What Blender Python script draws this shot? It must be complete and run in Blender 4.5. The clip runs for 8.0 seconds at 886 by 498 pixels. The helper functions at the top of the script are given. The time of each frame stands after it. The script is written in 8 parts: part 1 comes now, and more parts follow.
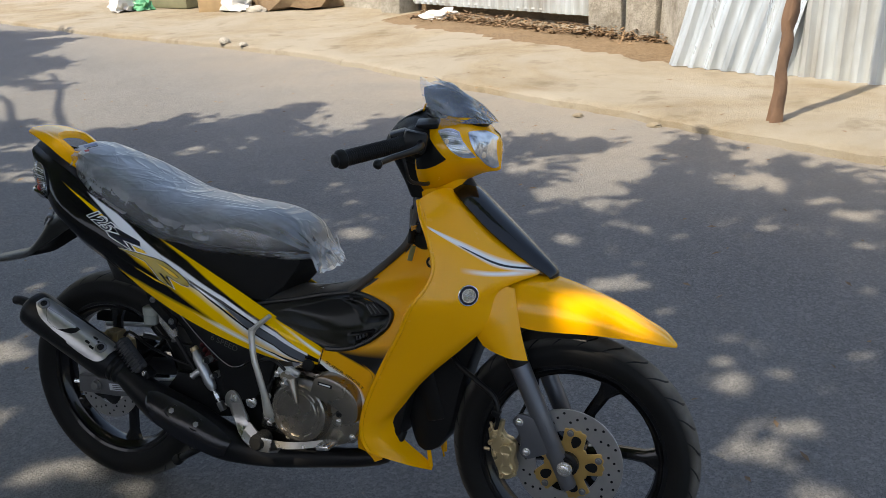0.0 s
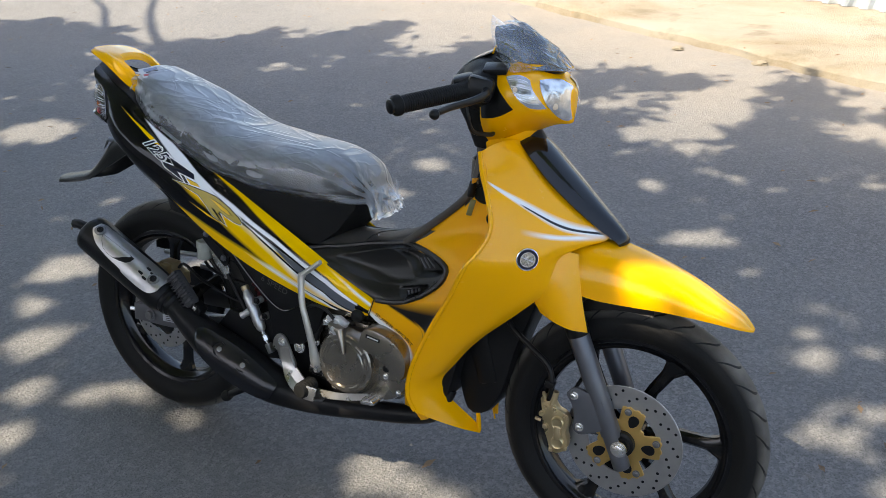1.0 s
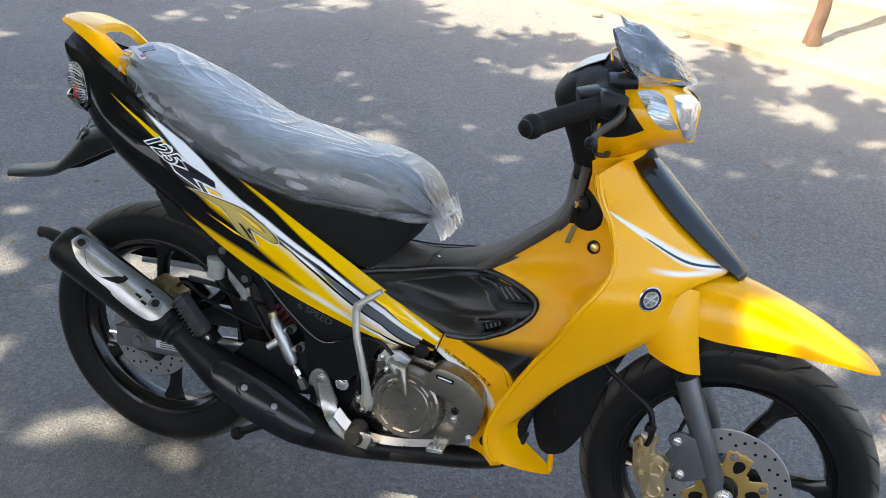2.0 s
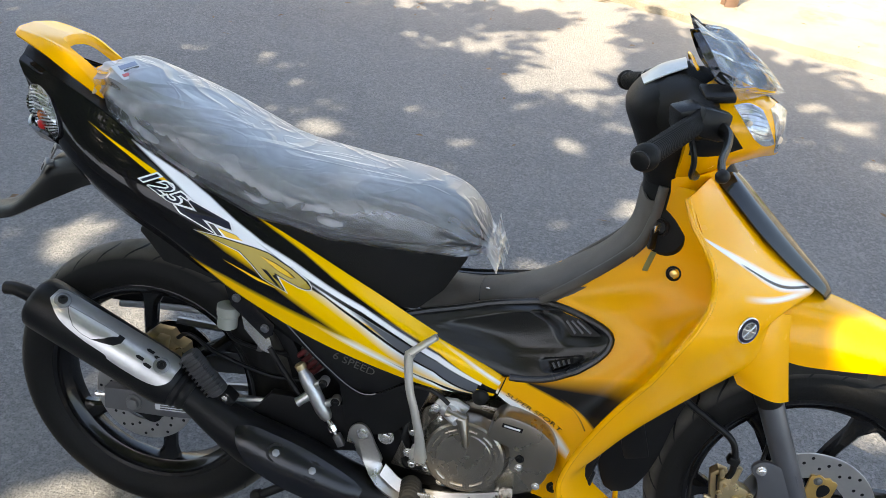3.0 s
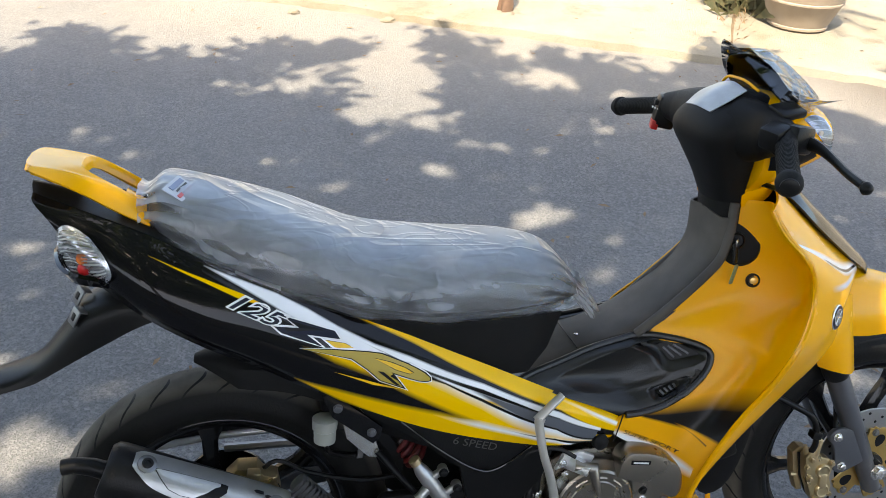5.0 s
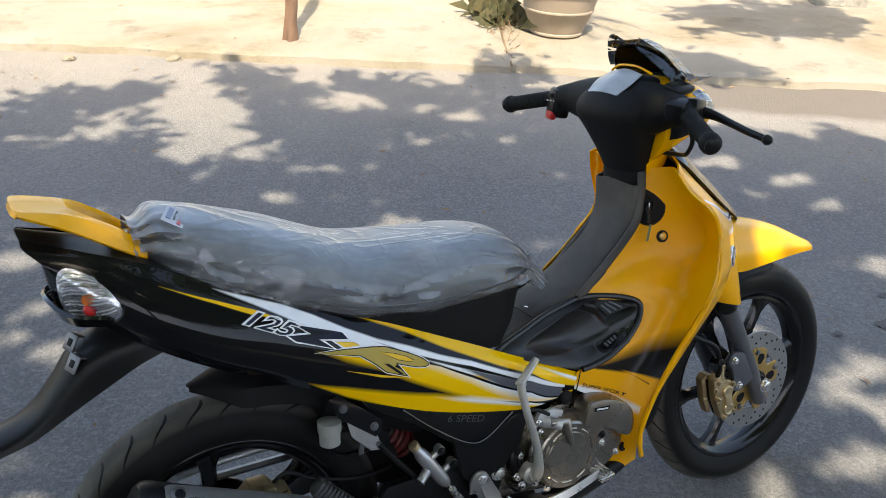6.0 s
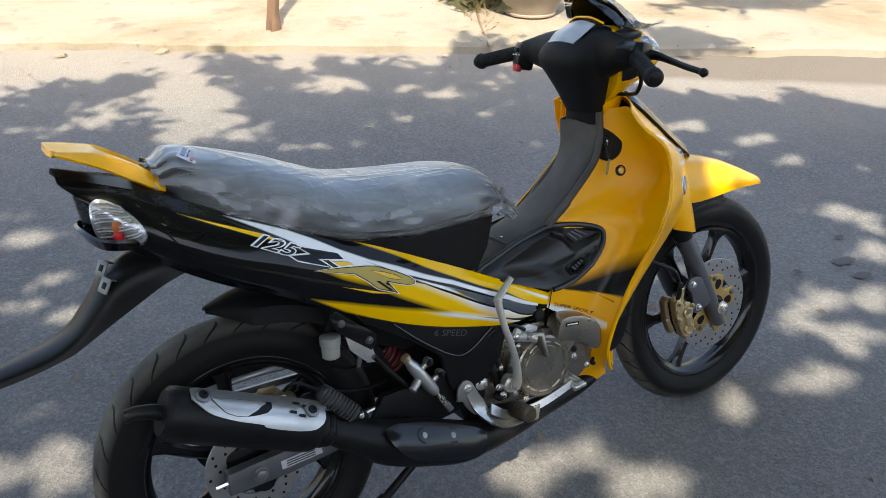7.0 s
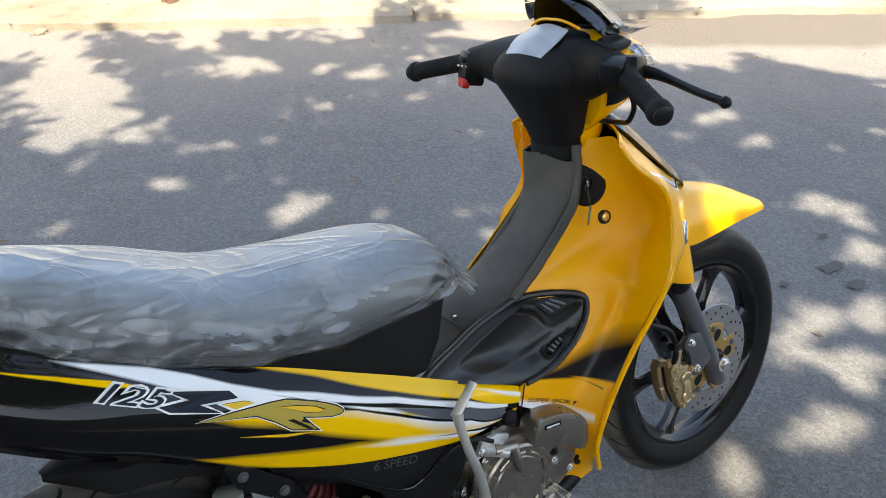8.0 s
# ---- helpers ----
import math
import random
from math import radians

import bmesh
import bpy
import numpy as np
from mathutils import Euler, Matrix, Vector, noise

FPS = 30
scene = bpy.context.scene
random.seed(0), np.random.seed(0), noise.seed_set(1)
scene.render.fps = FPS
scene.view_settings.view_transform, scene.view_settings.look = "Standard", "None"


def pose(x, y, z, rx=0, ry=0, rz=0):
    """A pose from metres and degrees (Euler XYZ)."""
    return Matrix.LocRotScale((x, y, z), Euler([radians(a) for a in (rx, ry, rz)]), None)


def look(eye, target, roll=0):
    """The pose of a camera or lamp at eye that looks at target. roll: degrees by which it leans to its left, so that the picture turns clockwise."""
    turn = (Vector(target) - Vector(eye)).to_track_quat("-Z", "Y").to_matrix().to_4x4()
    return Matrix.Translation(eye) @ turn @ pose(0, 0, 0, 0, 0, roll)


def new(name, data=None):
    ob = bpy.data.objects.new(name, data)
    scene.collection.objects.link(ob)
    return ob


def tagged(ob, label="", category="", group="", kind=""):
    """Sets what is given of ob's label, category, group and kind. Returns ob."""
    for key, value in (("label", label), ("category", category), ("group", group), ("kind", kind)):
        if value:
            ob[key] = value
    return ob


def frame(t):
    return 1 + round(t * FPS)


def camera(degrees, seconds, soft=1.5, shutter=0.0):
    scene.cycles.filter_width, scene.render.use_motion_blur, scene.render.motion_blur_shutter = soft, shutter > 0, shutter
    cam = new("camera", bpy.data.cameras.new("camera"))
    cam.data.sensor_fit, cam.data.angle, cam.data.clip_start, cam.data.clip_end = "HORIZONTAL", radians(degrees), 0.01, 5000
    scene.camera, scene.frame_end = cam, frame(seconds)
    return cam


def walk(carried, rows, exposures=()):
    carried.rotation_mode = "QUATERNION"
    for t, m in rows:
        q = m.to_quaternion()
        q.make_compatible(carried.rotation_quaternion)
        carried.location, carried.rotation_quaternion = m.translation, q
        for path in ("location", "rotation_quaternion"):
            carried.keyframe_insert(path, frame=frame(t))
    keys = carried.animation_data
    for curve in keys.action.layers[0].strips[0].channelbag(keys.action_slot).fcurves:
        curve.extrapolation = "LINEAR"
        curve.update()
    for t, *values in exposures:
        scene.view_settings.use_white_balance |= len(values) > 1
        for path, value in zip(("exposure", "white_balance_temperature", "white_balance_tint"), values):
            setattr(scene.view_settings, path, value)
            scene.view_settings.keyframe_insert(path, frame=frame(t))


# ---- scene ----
cam = camera(54.0, 8.0, soft=0.5)
PATH = [
    (0, (1.609, -1.622, 1.423), (0.911, 0.15, 0.661), -3.2),
    (0.5, (1.68, -1.517, 1.425), (0.841, 0.15, 0.57), -3.4),
    (1, (1.605, -1.459, 1.436), (0.744, 0.157, 0.511), -2.2),
    (1.5, (1.29, -1.427, 1.451), (0.585, 0.222, 0.457), 1.1),
    (1.7, (1.19, -1.41, 1.466), (0.581, 0.259, 0.441), 2.4),
    (2.8, (0.752, -1.243, 1.435), (0.481, 0.503, 0.392), 4.8),
    (3, (0.696, -1.222, 1.459), (0.495, 0.495, 0.357), 5.0),
    (3.5, (0.512, -1.324, 1.469), (0.565, 0.41, 0.372), 6.0),
    (4, (0.436, -1.365, 1.483), (0.665, 0.366, 0.407), 6.0),
    (4.5, (0.324, -1.272, 1.482), (0.613, 0.465, 0.431), 5.2),
    (4.7, (0.242, -1.201, 1.484), (0.54, 0.537, 0.436), 4.0),
    (5.8, (-0.216, -1.085, 1.468), (0.653, 0.495, 0.49), 3.4),
    (6, (-0.27, -1.13, 1.469), (0.661, 0.429, 0.515), 3.1),
    (6.5, (-0.346, -1.316, 1.457), (0.626, 0.238, 0.535), 1.2),
    (7, (-0.375, -1.344, 1.452), (0.575, 0.199, 0.49), 1.0),
    (7.5, (-0.3, -1.121, 1.438), (0.645, 0.364, 0.386), 1.4),
    (7.6, (-0.282, -1.063, 1.439), (0.698, 0.388, 0.369), 1.3),
    (8, (-0.1, -0.891, 1.424), (0.955, 0.515, 0.365), 0.9),
]
EXPOSURES = [(0.0, 1.05, 7350, 11), (0.5, 1.46, 7350, 11), (1.0, 1.72, 7400, 11), (1.5, 2.02, 7450, 11), (3.0, 2.26, 7700, 10), (3.5, 2.12, 7650, 10), (4.5, 2.12, 7600, 10), (6.5, 1.74, 7350, 10), (7.5, 1.96, 7400, 10), (8.0, 2.12, 7500, 10)]
walk(cam, [(t, look(eye, target, roll)) for t, eye, target, roll in PATH], EXPOSURES)

# ---- light ----
SUN = Vector((-0.173, -0.335, 0.535)).normalized()      # towards the sun
world = bpy.data.worlds.new("sky")
scene.world = world
world.use_nodes = True
wn = world.node_tree
sky = wn.nodes.new("ShaderNodeTexSky")
sky.sky_type, sky.sun_disc = "NISHITA", False
sky.sun_elevation, sky.sun_rotation = math.asin(SUN.z), math.atan2(SUN.x, SUN.y)
sky.dust_density = 2.0
sky.ozone_density = 1.0
wn.links.new(sky.outputs[0], wn.nodes["Background"].inputs[0])
wn.nodes["Background"].inputs[1].default_value = 0.15
sun_data = bpy.data.lights.new("sun", "SUN")
sun_data.energy, sun_data.angle, sun_data.color = 3.5, radians(0.53), (1.0, 0.93, 0.80)
sun = new("sun", sun_data)
sun.rotation_mode = "QUATERNION"
sun.rotation_quaternion = SUN.to_track_quat("Z", "Y")
sun.location = SUN * 30

# ---- materials ----
def material(name, colour=(0.5, 0.5, 0.5), rough=0.5, metal=0.0, coat=0.0, bump=0.0, grain=200.0, vary=0.0, vary_scale=8.0,
             rough_vary=0.0, other=None, coords="Object", shine=0.5, stretch=None):
    """A principled material with two scales of variation: a slow stain and a fine grain that also gives the relief."""
    m = bpy.data.materials.new(name)
    m.use_nodes = True
    t = m.node_tree
    b = t.nodes["Principled BSDF"]
    b.inputs["Base Color"].default_value = (*colour, 1)
    b.inputs["Roughness"].default_value = rough
    b.inputs["Metallic"].default_value = metal
    b.inputs["Specular IOR Level"].default_value = shine
    b.inputs["Coat Weight"].default_value = coat
    b.inputs["Coat Roughness"].default_value = 0.04
    tc = t.nodes.new("ShaderNodeTexCoord")
    slow_at = tc.outputs[coords]
    if stretch:
        mp = t.nodes.new("ShaderNodeMapping")
        mp.inputs["Scale"].default_value = stretch
        t.links.new(slow_at, mp.inputs["Vector"])
        slow_at = mp.outputs[0]
    slow = noise_node(t, slow_at, vary_scale, 4)
    fine = noise_node(t, tc.outputs[coords], grain, 3)
    if vary:
        other = other or tuple(c * 0.55 for c in colour)
        ramp = ramp_node(t, slow.outputs["Fac"], [(0.35, (*colour, 1)), (0.75, tuple(c + (o - c) * vary for c, o in zip(colour, other)) + (1,))])
        t.links.new(ramp.outputs[0], b.inputs["Base Color"])
    if rough_vary:
        mr = t.nodes.new("ShaderNodeMapRange")
        mr.inputs["To Min"].default_value, mr.inputs["To Max"].default_value = max(0.02, rough - rough_vary), min(1, rough + rough_vary)
        t.links.new(slow.outputs["Fac"], mr.inputs["Value"])
        t.links.new(mr.outputs[0], b.inputs["Roughness"])
    if bump:
        bp = t.nodes.new("ShaderNodeBump")
        bp.inputs["Strength"].default_value, bp.inputs["Distance"].default_value = min(1.0, bump), 0.002
        t.links.new(fine.outputs["Fac"], bp.inputs["Height"])
        t.links.new(bp.outputs[0], b.inputs["Normal"])
    return m


def noise_node(t, vector, scale, detail=3, rough=0.55):
    n = t.nodes.new("ShaderNodeTexNoise")
    n.inputs["Scale"].default_value, n.inputs["Detail"].default_value, n.inputs["Roughness"].default_value = scale, detail, rough
    t.links.new(vector, n.inputs["Vector"])
    return n


def ramp_node(t, fac, stops):
    r = t.nodes.new("ShaderNodeValToRGB")
    e = r.color_ramp.elements
    e[0].position, e[0].color = stops[0]
    e[1].position, e[1].color = stops[-1]
    for pos, col in stops[1:-1]:
        x = e.new(pos)
        x.color = col
    t.links.new(fac, r.inputs[0])
    return r


def math_node(t, op, a, b=None, c=None, clamp=False):
    n = t.nodes.new("ShaderNodeMath")
    n.operation, n.use_clamp = op, clamp
    for i, v in enumerate((a, b, c)):
        if v is None:
            continue
        if isinstance(v, (int, float)):
            n.inputs[i].default_value = v
        else:
            t.links.new(v, n.inputs[i])
    return n.outputs[0]


def mix_colour(t, fac, a, b):
    n = t.nodes.new("ShaderNodeMix")
    n.data_type = "RGBA"
    for sock, v in ((n.inputs[0], fac), (n.inputs[6], a), (n.inputs[7], b)):
        if isinstance(v, tuple):
            sock.default_value = v
        elif isinstance(v, (int, float)):
            sock.default_value = v
        else:
            t.links.new(v, sock)
    return n.outputs[2]


def stripe(t, s, q, s0, q0, w0, s1, q1, w1, soft=0.5, ends=0.03):
    """A mask for an airbrushed streak in panel coordinates: from (s0, q0) to (s1, q1), half widths w0 and w1."""
    k = math_node(t, "DIVIDE", math_node(t, "SUBTRACT", s, s0), s1 - s0)
    kc = math_node(t, "MULTIPLY", k, 1.0, clamp=True)
    mid = math_node(t, "MULTIPLY_ADD", kc, q1 - q0, q0)
    half = math_node(t, "MULTIPLY_ADD", kc, w1 - w0, w0)
    d = math_node(t, "DIVIDE", math_node(t, "ABSOLUTE", math_node(t, "SUBTRACT", q, mid)), half)
    body = math_node(t, "DIVIDE", math_node(t, "SUBTRACT", 1.0, d), soft, clamp=True)
    a = math_node(t, "DIVIDE", math_node(t, "SUBTRACT", s, s0), ends, clamp=True)
    b = math_node(t, "DIVIDE", math_node(t, "SUBTRACT", s1, s), ends, clamp=True)
    return math_node(t, "MULTIPLY", body, math_node(t, "MULTIPLY", a, b))


def band(t, s, q, edges, soft_top=0.02, soft_low=0.02):
    """A mask for a painted band: edges holds its (along, upper, lower) places, joined by straight lines."""
    a, b = edges[0][0] - 1e-3, edges[-1][0] + 1e-3
    r = t.nodes.new("ShaderNodeMapRange")
    r.inputs["From Min"].default_value, r.inputs["From Max"].default_value = a, b
    t.links.new(s, r.inputs["Value"])
    rows = [((e[0] - a) / (b - a), ((e[1] + 1) / 3, (e[2] + 1) / 3, 0, 1)) for e in edges]
    sep = t.nodes.new("ShaderNodeSeparateColor")
    t.links.new(ramp_node(t, r.outputs[0], rows).outputs[0], sep.inputs[0])
    top = math_node(t, "MULTIPLY_ADD", sep.outputs[0], 3.0, -1.0)
    low = math_node(t, "MULTIPLY_ADD", sep.outputs[1], 3.0, -1.0)
    m1 = math_node(t, "DIVIDE", math_node(t, "SUBTRACT", q, top), soft_top, clamp=True)
    m2 = math_node(t, "DIVIDE", math_node(t, "SUBTRACT", low, q), soft_low, clamp=True)
    inside = math_node(t, "MULTIPLY", math_node(t, "GREATER_THAN", s, a), math_node(t, "LESS_THAN", s, b))
    return math_node(t, "MULTIPLY", math_node(t, "MULTIPLY", m1, m2), inside)


YELLOW = (0.92, 0.425, 0.003, 1)
LEMON = (0.93, 0.54, 0.004, 1)
BLACK = (0.006, 0.006, 0.007, 1)
WHITE = (0.84, 0.85, 0.87, 1)
SILVER = (0.10, 0.11, 0.13, 1)


def gloss_paint(name, base, streaks=(), rough=0.21, coat=0.35, coat_rough=0.08, shine=0.22):
    """Lacquered plastic: the streaks are airbrushed in the panel's own coordinates."""
    m = bpy.data.materials.new(name)
    m.use_nodes = True
    t = m.node_tree
    b = t.nodes["Principled BSDF"]
    tc = t.nodes.new("ShaderNodeTexCoord")
    sep = t.nodes.new("ShaderNodeSeparateXYZ")
    t.links.new(tc.outputs["UV"], sep.inputs[0])
    s, q = sep.outputs[0], sep.outputs[1]
    tone = noise_node(t, tc.outputs["Object"], 6.0, 3)
    col = mix_colour(t, math_node(t, "MULTIPLY", tone.outputs["Fac"], 0.12), base, tuple(c * 0.7 for c in base[:3]) + (1,))
    for colour, args in streaks:
        mask = band(t, s, q, *args) if isinstance(args[0], list) else stripe(t, s, q, *args)
        col = mix_colour(t, mask, col, colour)
    t.links.new(col, b.inputs["Base Color"])
    dust_toplight = noise_node(t, tc.outputs["Object"], 30.0, 5)
    mr = t.nodes.new("ShaderNodeMapRange")
    mr.inputs["To Min"].default_value, mr.inputs["To Max"].default_value = rough - 0.06, rough + 0.12
    t.links.new(dust_toplight.outputs["Fac"], mr.inputs["Value"])
    t.links.new(mr.outputs[0], b.inputs["Roughness"])
    b.inputs["Coat Weight"].default_value, b.inputs["Coat Roughness"].default_value = coat, coat_rough
    b.inputs["Specular IOR Level"].default_value = shine
    peel = noise_node(t, tc.outputs["Object"], 60.0, 2)
    bp = t.nodes.new("ShaderNodeBump")
    bp.inputs["Strength"].default_value, bp.inputs["Distance"].default_value = 0.05, 0.002
    t.links.new(peel.outputs["Fac"], bp.inputs["Height"])
    t.links.new(bp.outputs[0], b.inputs["Normal"])
    return m


def clear(name, colour=(1, 1, 1), rough=0.05, ior=1.45, film=0.0, milky=0.0, crinkle=0.0):
    """Thin clear plastic: mostly see-through, with gloss, a little milkiness and crinkles."""
    m = bpy.data.materials.new(name)
    m.use_nodes = True
    t = m.node_tree
    t.nodes.remove(t.nodes["Principled BSDF"])
    out = t.nodes["Material Output"]
    tr = t.nodes.new("ShaderNodeBsdfTransparent")
    tr.inputs[0].default_value = (*colour, 1)
    gl = t.nodes.new("ShaderNodeBsdfGlossy")
    gl.inputs["Roughness"].default_value = rough
    df = t.nodes.new("ShaderNodeBsdfDiffuse")
    # bluish white: skylight tint put into the milky colour
    df.inputs[0].default_value = (0.78, 0.86, 0.96, 1)
    tl = t.nodes.new("ShaderNodeBsdfTranslucent")
    tl.inputs[0].default_value = (0.8, 0.82, 0.85, 1)
    tc = t.nodes.new("ShaderNodeTexCoord")
    fr = t.nodes.new("ShaderNodeFresnel")
    fr.inputs[0].default_value = ior
    if crinkle:
        height = None
        for scale, gain, stretch in ((3.4, 1.0, (0.7, 1.2, 1.3)), (7.0, 0.6, (0.6, 1.1, 1.6)), (13.0, 0.3, (0.8, 1.0, 1.3))):
            mp = t.nodes.new("ShaderNodeMapping")
            mp.inputs["Scale"].default_value = stretch
            mp.inputs["Rotation"].default_value = (0.2, 0.35 - 0.06 * scale, 0.1)
            t.links.new(tc.outputs["Object"], mp.inputs["Vector"])
            a = noise_node(t, mp.outputs[0], scale, 2, 0.5)
            a.inputs["Distortion"].default_value = 0.6
            fold = math_node(t, "ABSOLUTE", math_node(t, "SUBTRACT", a.outputs["Fac"], 0.5))
            fold = math_node(t, "MULTIPLY", math_node(t, "SUBTRACT", 1.0, math_node(t, "MULTIPLY", fold, 26.0), clamp=True), gain)
            height = fold if height is None else math_node(t, "ADD", height, fold)
        bp = t.nodes.new("ShaderNodeBump")
        bp.inputs["Strength"].default_value, bp.inputs["Distance"].default_value = crinkle, 0.012
        t.links.new(height, bp.inputs["Height"])
        for n in (gl, df, fr, tl):
            t.links.new(bp.outputs[0], n.inputs["Normal"])
    both = t.nodes.new("ShaderNodeMixShader")
    both.inputs[0].default_value = 0.4
    t.links.new(df.outputs[0], both.inputs[1])
    t.links.new(tl.outputs[0], both.inputs[2])
    body = t.nodes.new("ShaderNodeMixShader")
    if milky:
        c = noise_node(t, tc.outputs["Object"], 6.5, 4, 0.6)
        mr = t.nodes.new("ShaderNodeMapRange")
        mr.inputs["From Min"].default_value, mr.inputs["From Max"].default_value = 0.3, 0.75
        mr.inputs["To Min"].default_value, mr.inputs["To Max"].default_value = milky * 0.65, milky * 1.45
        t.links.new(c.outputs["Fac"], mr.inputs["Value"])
        # upward faces whitened, for dust and for skylight painted into the milkiness
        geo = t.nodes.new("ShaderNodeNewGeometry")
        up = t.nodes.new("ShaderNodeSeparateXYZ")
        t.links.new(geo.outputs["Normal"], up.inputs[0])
        dust_toplight = math_node(t, "MULTIPLY_ADD", math_node(t, "MAXIMUM", up.outputs[2], 0.0), 2.6, 0.30)
        t.links.new(math_node(t, "MULTIPLY", mr.outputs[0], dust_toplight, clamp=True), body.inputs[0])
    else:
        body.inputs[0].default_value = 0.0
    t.links.new(tr.outputs[0], body.inputs[1])
    t.links.new(both.outputs[0], body.inputs[2])
    mix = t.nodes.new("ShaderNodeMixShader")
    gain = math_node(t, "MULTIPLY_ADD", fr.outputs[0], 1.0, film, clamp=True)
    t.links.new(gain, mix.inputs[0])
    t.links.new(body.outputs[0], mix.inputs[1])
    t.links.new(gl.outputs[0], mix.inputs[2])
    t.links.new(mix.outputs[0], out.inputs[0])
    return m


def ground_material(name, light, dark, stain, stone, grain=380.0, stain_scale=0.7, dusty=False, speck=0.48, mottle=None):
    """Mineral ground: slow stains, patches, aggregate specks and relief at real size."""
    m = bpy.data.materials.new(name)
    m.use_nodes = True
    t = m.node_tree
    b = t.nodes["Principled BSDF"]
    tc = t.nodes.new("ShaderNodeTexCoord")
    p = tc.outputs["Object"]
    big = noise_node(t, p, stain_scale, 6, 0.6)
    mid = noise_node(t, p, 9.0, 5, 0.6)
    vor = t.nodes.new("ShaderNodeTexVoronoi")
    vor.inputs["Scale"].default_value = grain * 0.28
    t.links.new(p, vor.inputs["Vector"])
    fine = noise_node(t, p, grain * 0.55, 5, 0.72)
    base = ramp_node(t, big.outputs["Fac"], [(0.32, (*dark, 1)), (0.62, (*light, 1))]).outputs[0]
    base = mix_colour(t, ramp_node(t, mid.outputs["Fac"], [(0.45, (0, 0, 0, 1)), (0.75, (0.55, 0.55, 0.55, 1))]).outputs[0], base, (*stain, 1))
    sp = ramp_node(t, vor.outputs["Color"], [(0.35, (0, 0, 0, 1)), (0.9, (speck, speck, speck, 1))]).outputs[0]
    base = mix_colour(t, sp, base, (*stone, 1))
    base = mix_colour(t, ramp_node(t, fine.outputs["Fac"], [(0.48, (0, 0, 0, 1)), (0.66, (0.72, 0.72, 0.72, 1))]).outputs[0], base, tuple(c * 0.42 for c in dark) + (1,))
    if mottle:
        patch = noise_node(t, p, 0.55, 7, 0.62)
        patch.inputs["Distortion"].default_value = 0.8
        base = mix_colour(t, ramp_node(t, patch.outputs["Fac"], [(0.40, (0, 0, 0, 1)), (0.56, (0.75, 0.75, 0.75, 1))]).outputs[0], base, (*mottle, 1))
        blot = noise_node(t, p, 3.1, 6, 0.65)
        base = mix_colour(t, ramp_node(t, blot.outputs["Fac"], [(0.56, (0, 0, 0, 1)), (0.70, (0.6, 0.6, 0.6, 1))]).outputs[0], base, tuple(c * 0.6 for c in dark) + (1,))
    if dusty:
        # sand blown along the kerb, and a darker brown gutter by the eastern slab
        sep = t.nodes.new("ShaderNodeSeparateXYZ")
        t.links.new(p, sep.inputs[0])
        off = math_node(t, "MULTIPLY_ADD", sep.outputs[0], -0.519, math_node(t, "MULTIPLY_ADD", sep.outputs[1], -0.855, 4.03))
        wide = noise_node(t, p, 1.6, 5, 0.6)
        sand = math_node(t, "SUBTRACT", 1.0, math_node(t, "DIVIDE", off, 1.7), clamp=True)
        sand = math_node(t, "MULTIPLY", sand, math_node(t, "MULTIPLY_ADD", wide.outputs["Fac"], 1.7, 0.0, clamp=True))
        base = mix_colour(t, math_node(t, "MULTIPLY", sand, 0.7), base, (0.285, 0.250, 0.205, 1))
        east = math_node(t, "MULTIPLY", math_node(t, "SUBTRACT", sep.outputs[0], 2.9), 2.5, clamp=True)
        near = math_node(t, "MULTIPLY", math_node(t, "SUBTRACT", math_node(t, "MULTIPLY_ADD", wide.outputs["Fac"], 0.3, 0.38), off), 9.0, clamp=True)
        base = mix_colour(t, math_node(t, "MULTIPLY", math_node(t, "MULTIPLY", east, near), 0.75), base, (0.115, 0.098, 0.082, 1))
    t.links.new(base, b.inputs["Base Color"])
    b.inputs["Roughness"].default_value = 0.88
    b.inputs["Specular IOR Level"].default_value = 0.3
    h = math_node(t, "MULTIPLY_ADD", vor.outputs["Distance"], 0.6, fine.outputs["Fac"])
    bp = t.nodes.new("ShaderNodeBump")
    bp.inputs["Strength"].default_value, bp.inputs["Distance"].default_value = 0.9, 0.007
    t.links.new(h, bp.inputs["Height"])
    t.links.new(bp.outputs[0], b.inputs["Normal"])
    return m


ASPHALT = ground_material("asphalt", (0.178, 0.179, 0.180), (0.134, 0.135, 0.137), (0.195, 0.192, 0.187), (0.31, 0.306, 0.30), dusty=True, speck=0.46)
CONCRETE = ground_material("apron_concrete", (0.305, 0.265, 0.195), (0.215, 0.172, 0.112), (0.185, 0.145, 0.095), (0.37, 0.335, 0.28), 420.0, 1.7, speck=0.22, mottle=(0.295, 0.275, 0.235))
DIRT = ground_material("dirt", (0.20, 0.14, 0.085), (0.14, 0.095, 0.055), (0.11, 0.075, 0.045), (0.26, 0.20, 0.135), 200.0, 2.0)
DARK_WALL = ground_material("dark_plaster", (0.30, 0.285, 0.25), (0.19, 0.185, 0.16), (0.12, 0.11, 0.09), (0.34, 0.32, 0.29), 150.0, 2.0)
PLASTER = ground_material("old_plaster", (0.44, 0.425, 0.39), (0.24, 0.225, 0.19), (0.10, 0.088, 0.068), (0.47, 0.45, 0.41), 150.0, 3.0)
# upright pale streaks in the zinc colour stand in for bright reflections
ZINC = material("galvanised_sheet", (0.57, 0.63, 0.69), 0.32, 0.5, bump=0.35, grain=26, vary=0.9, vary_scale=7.0, other=(0.30, 0.335, 0.37), rough_vary=0.2, stretch=(1, 1, 0.16))
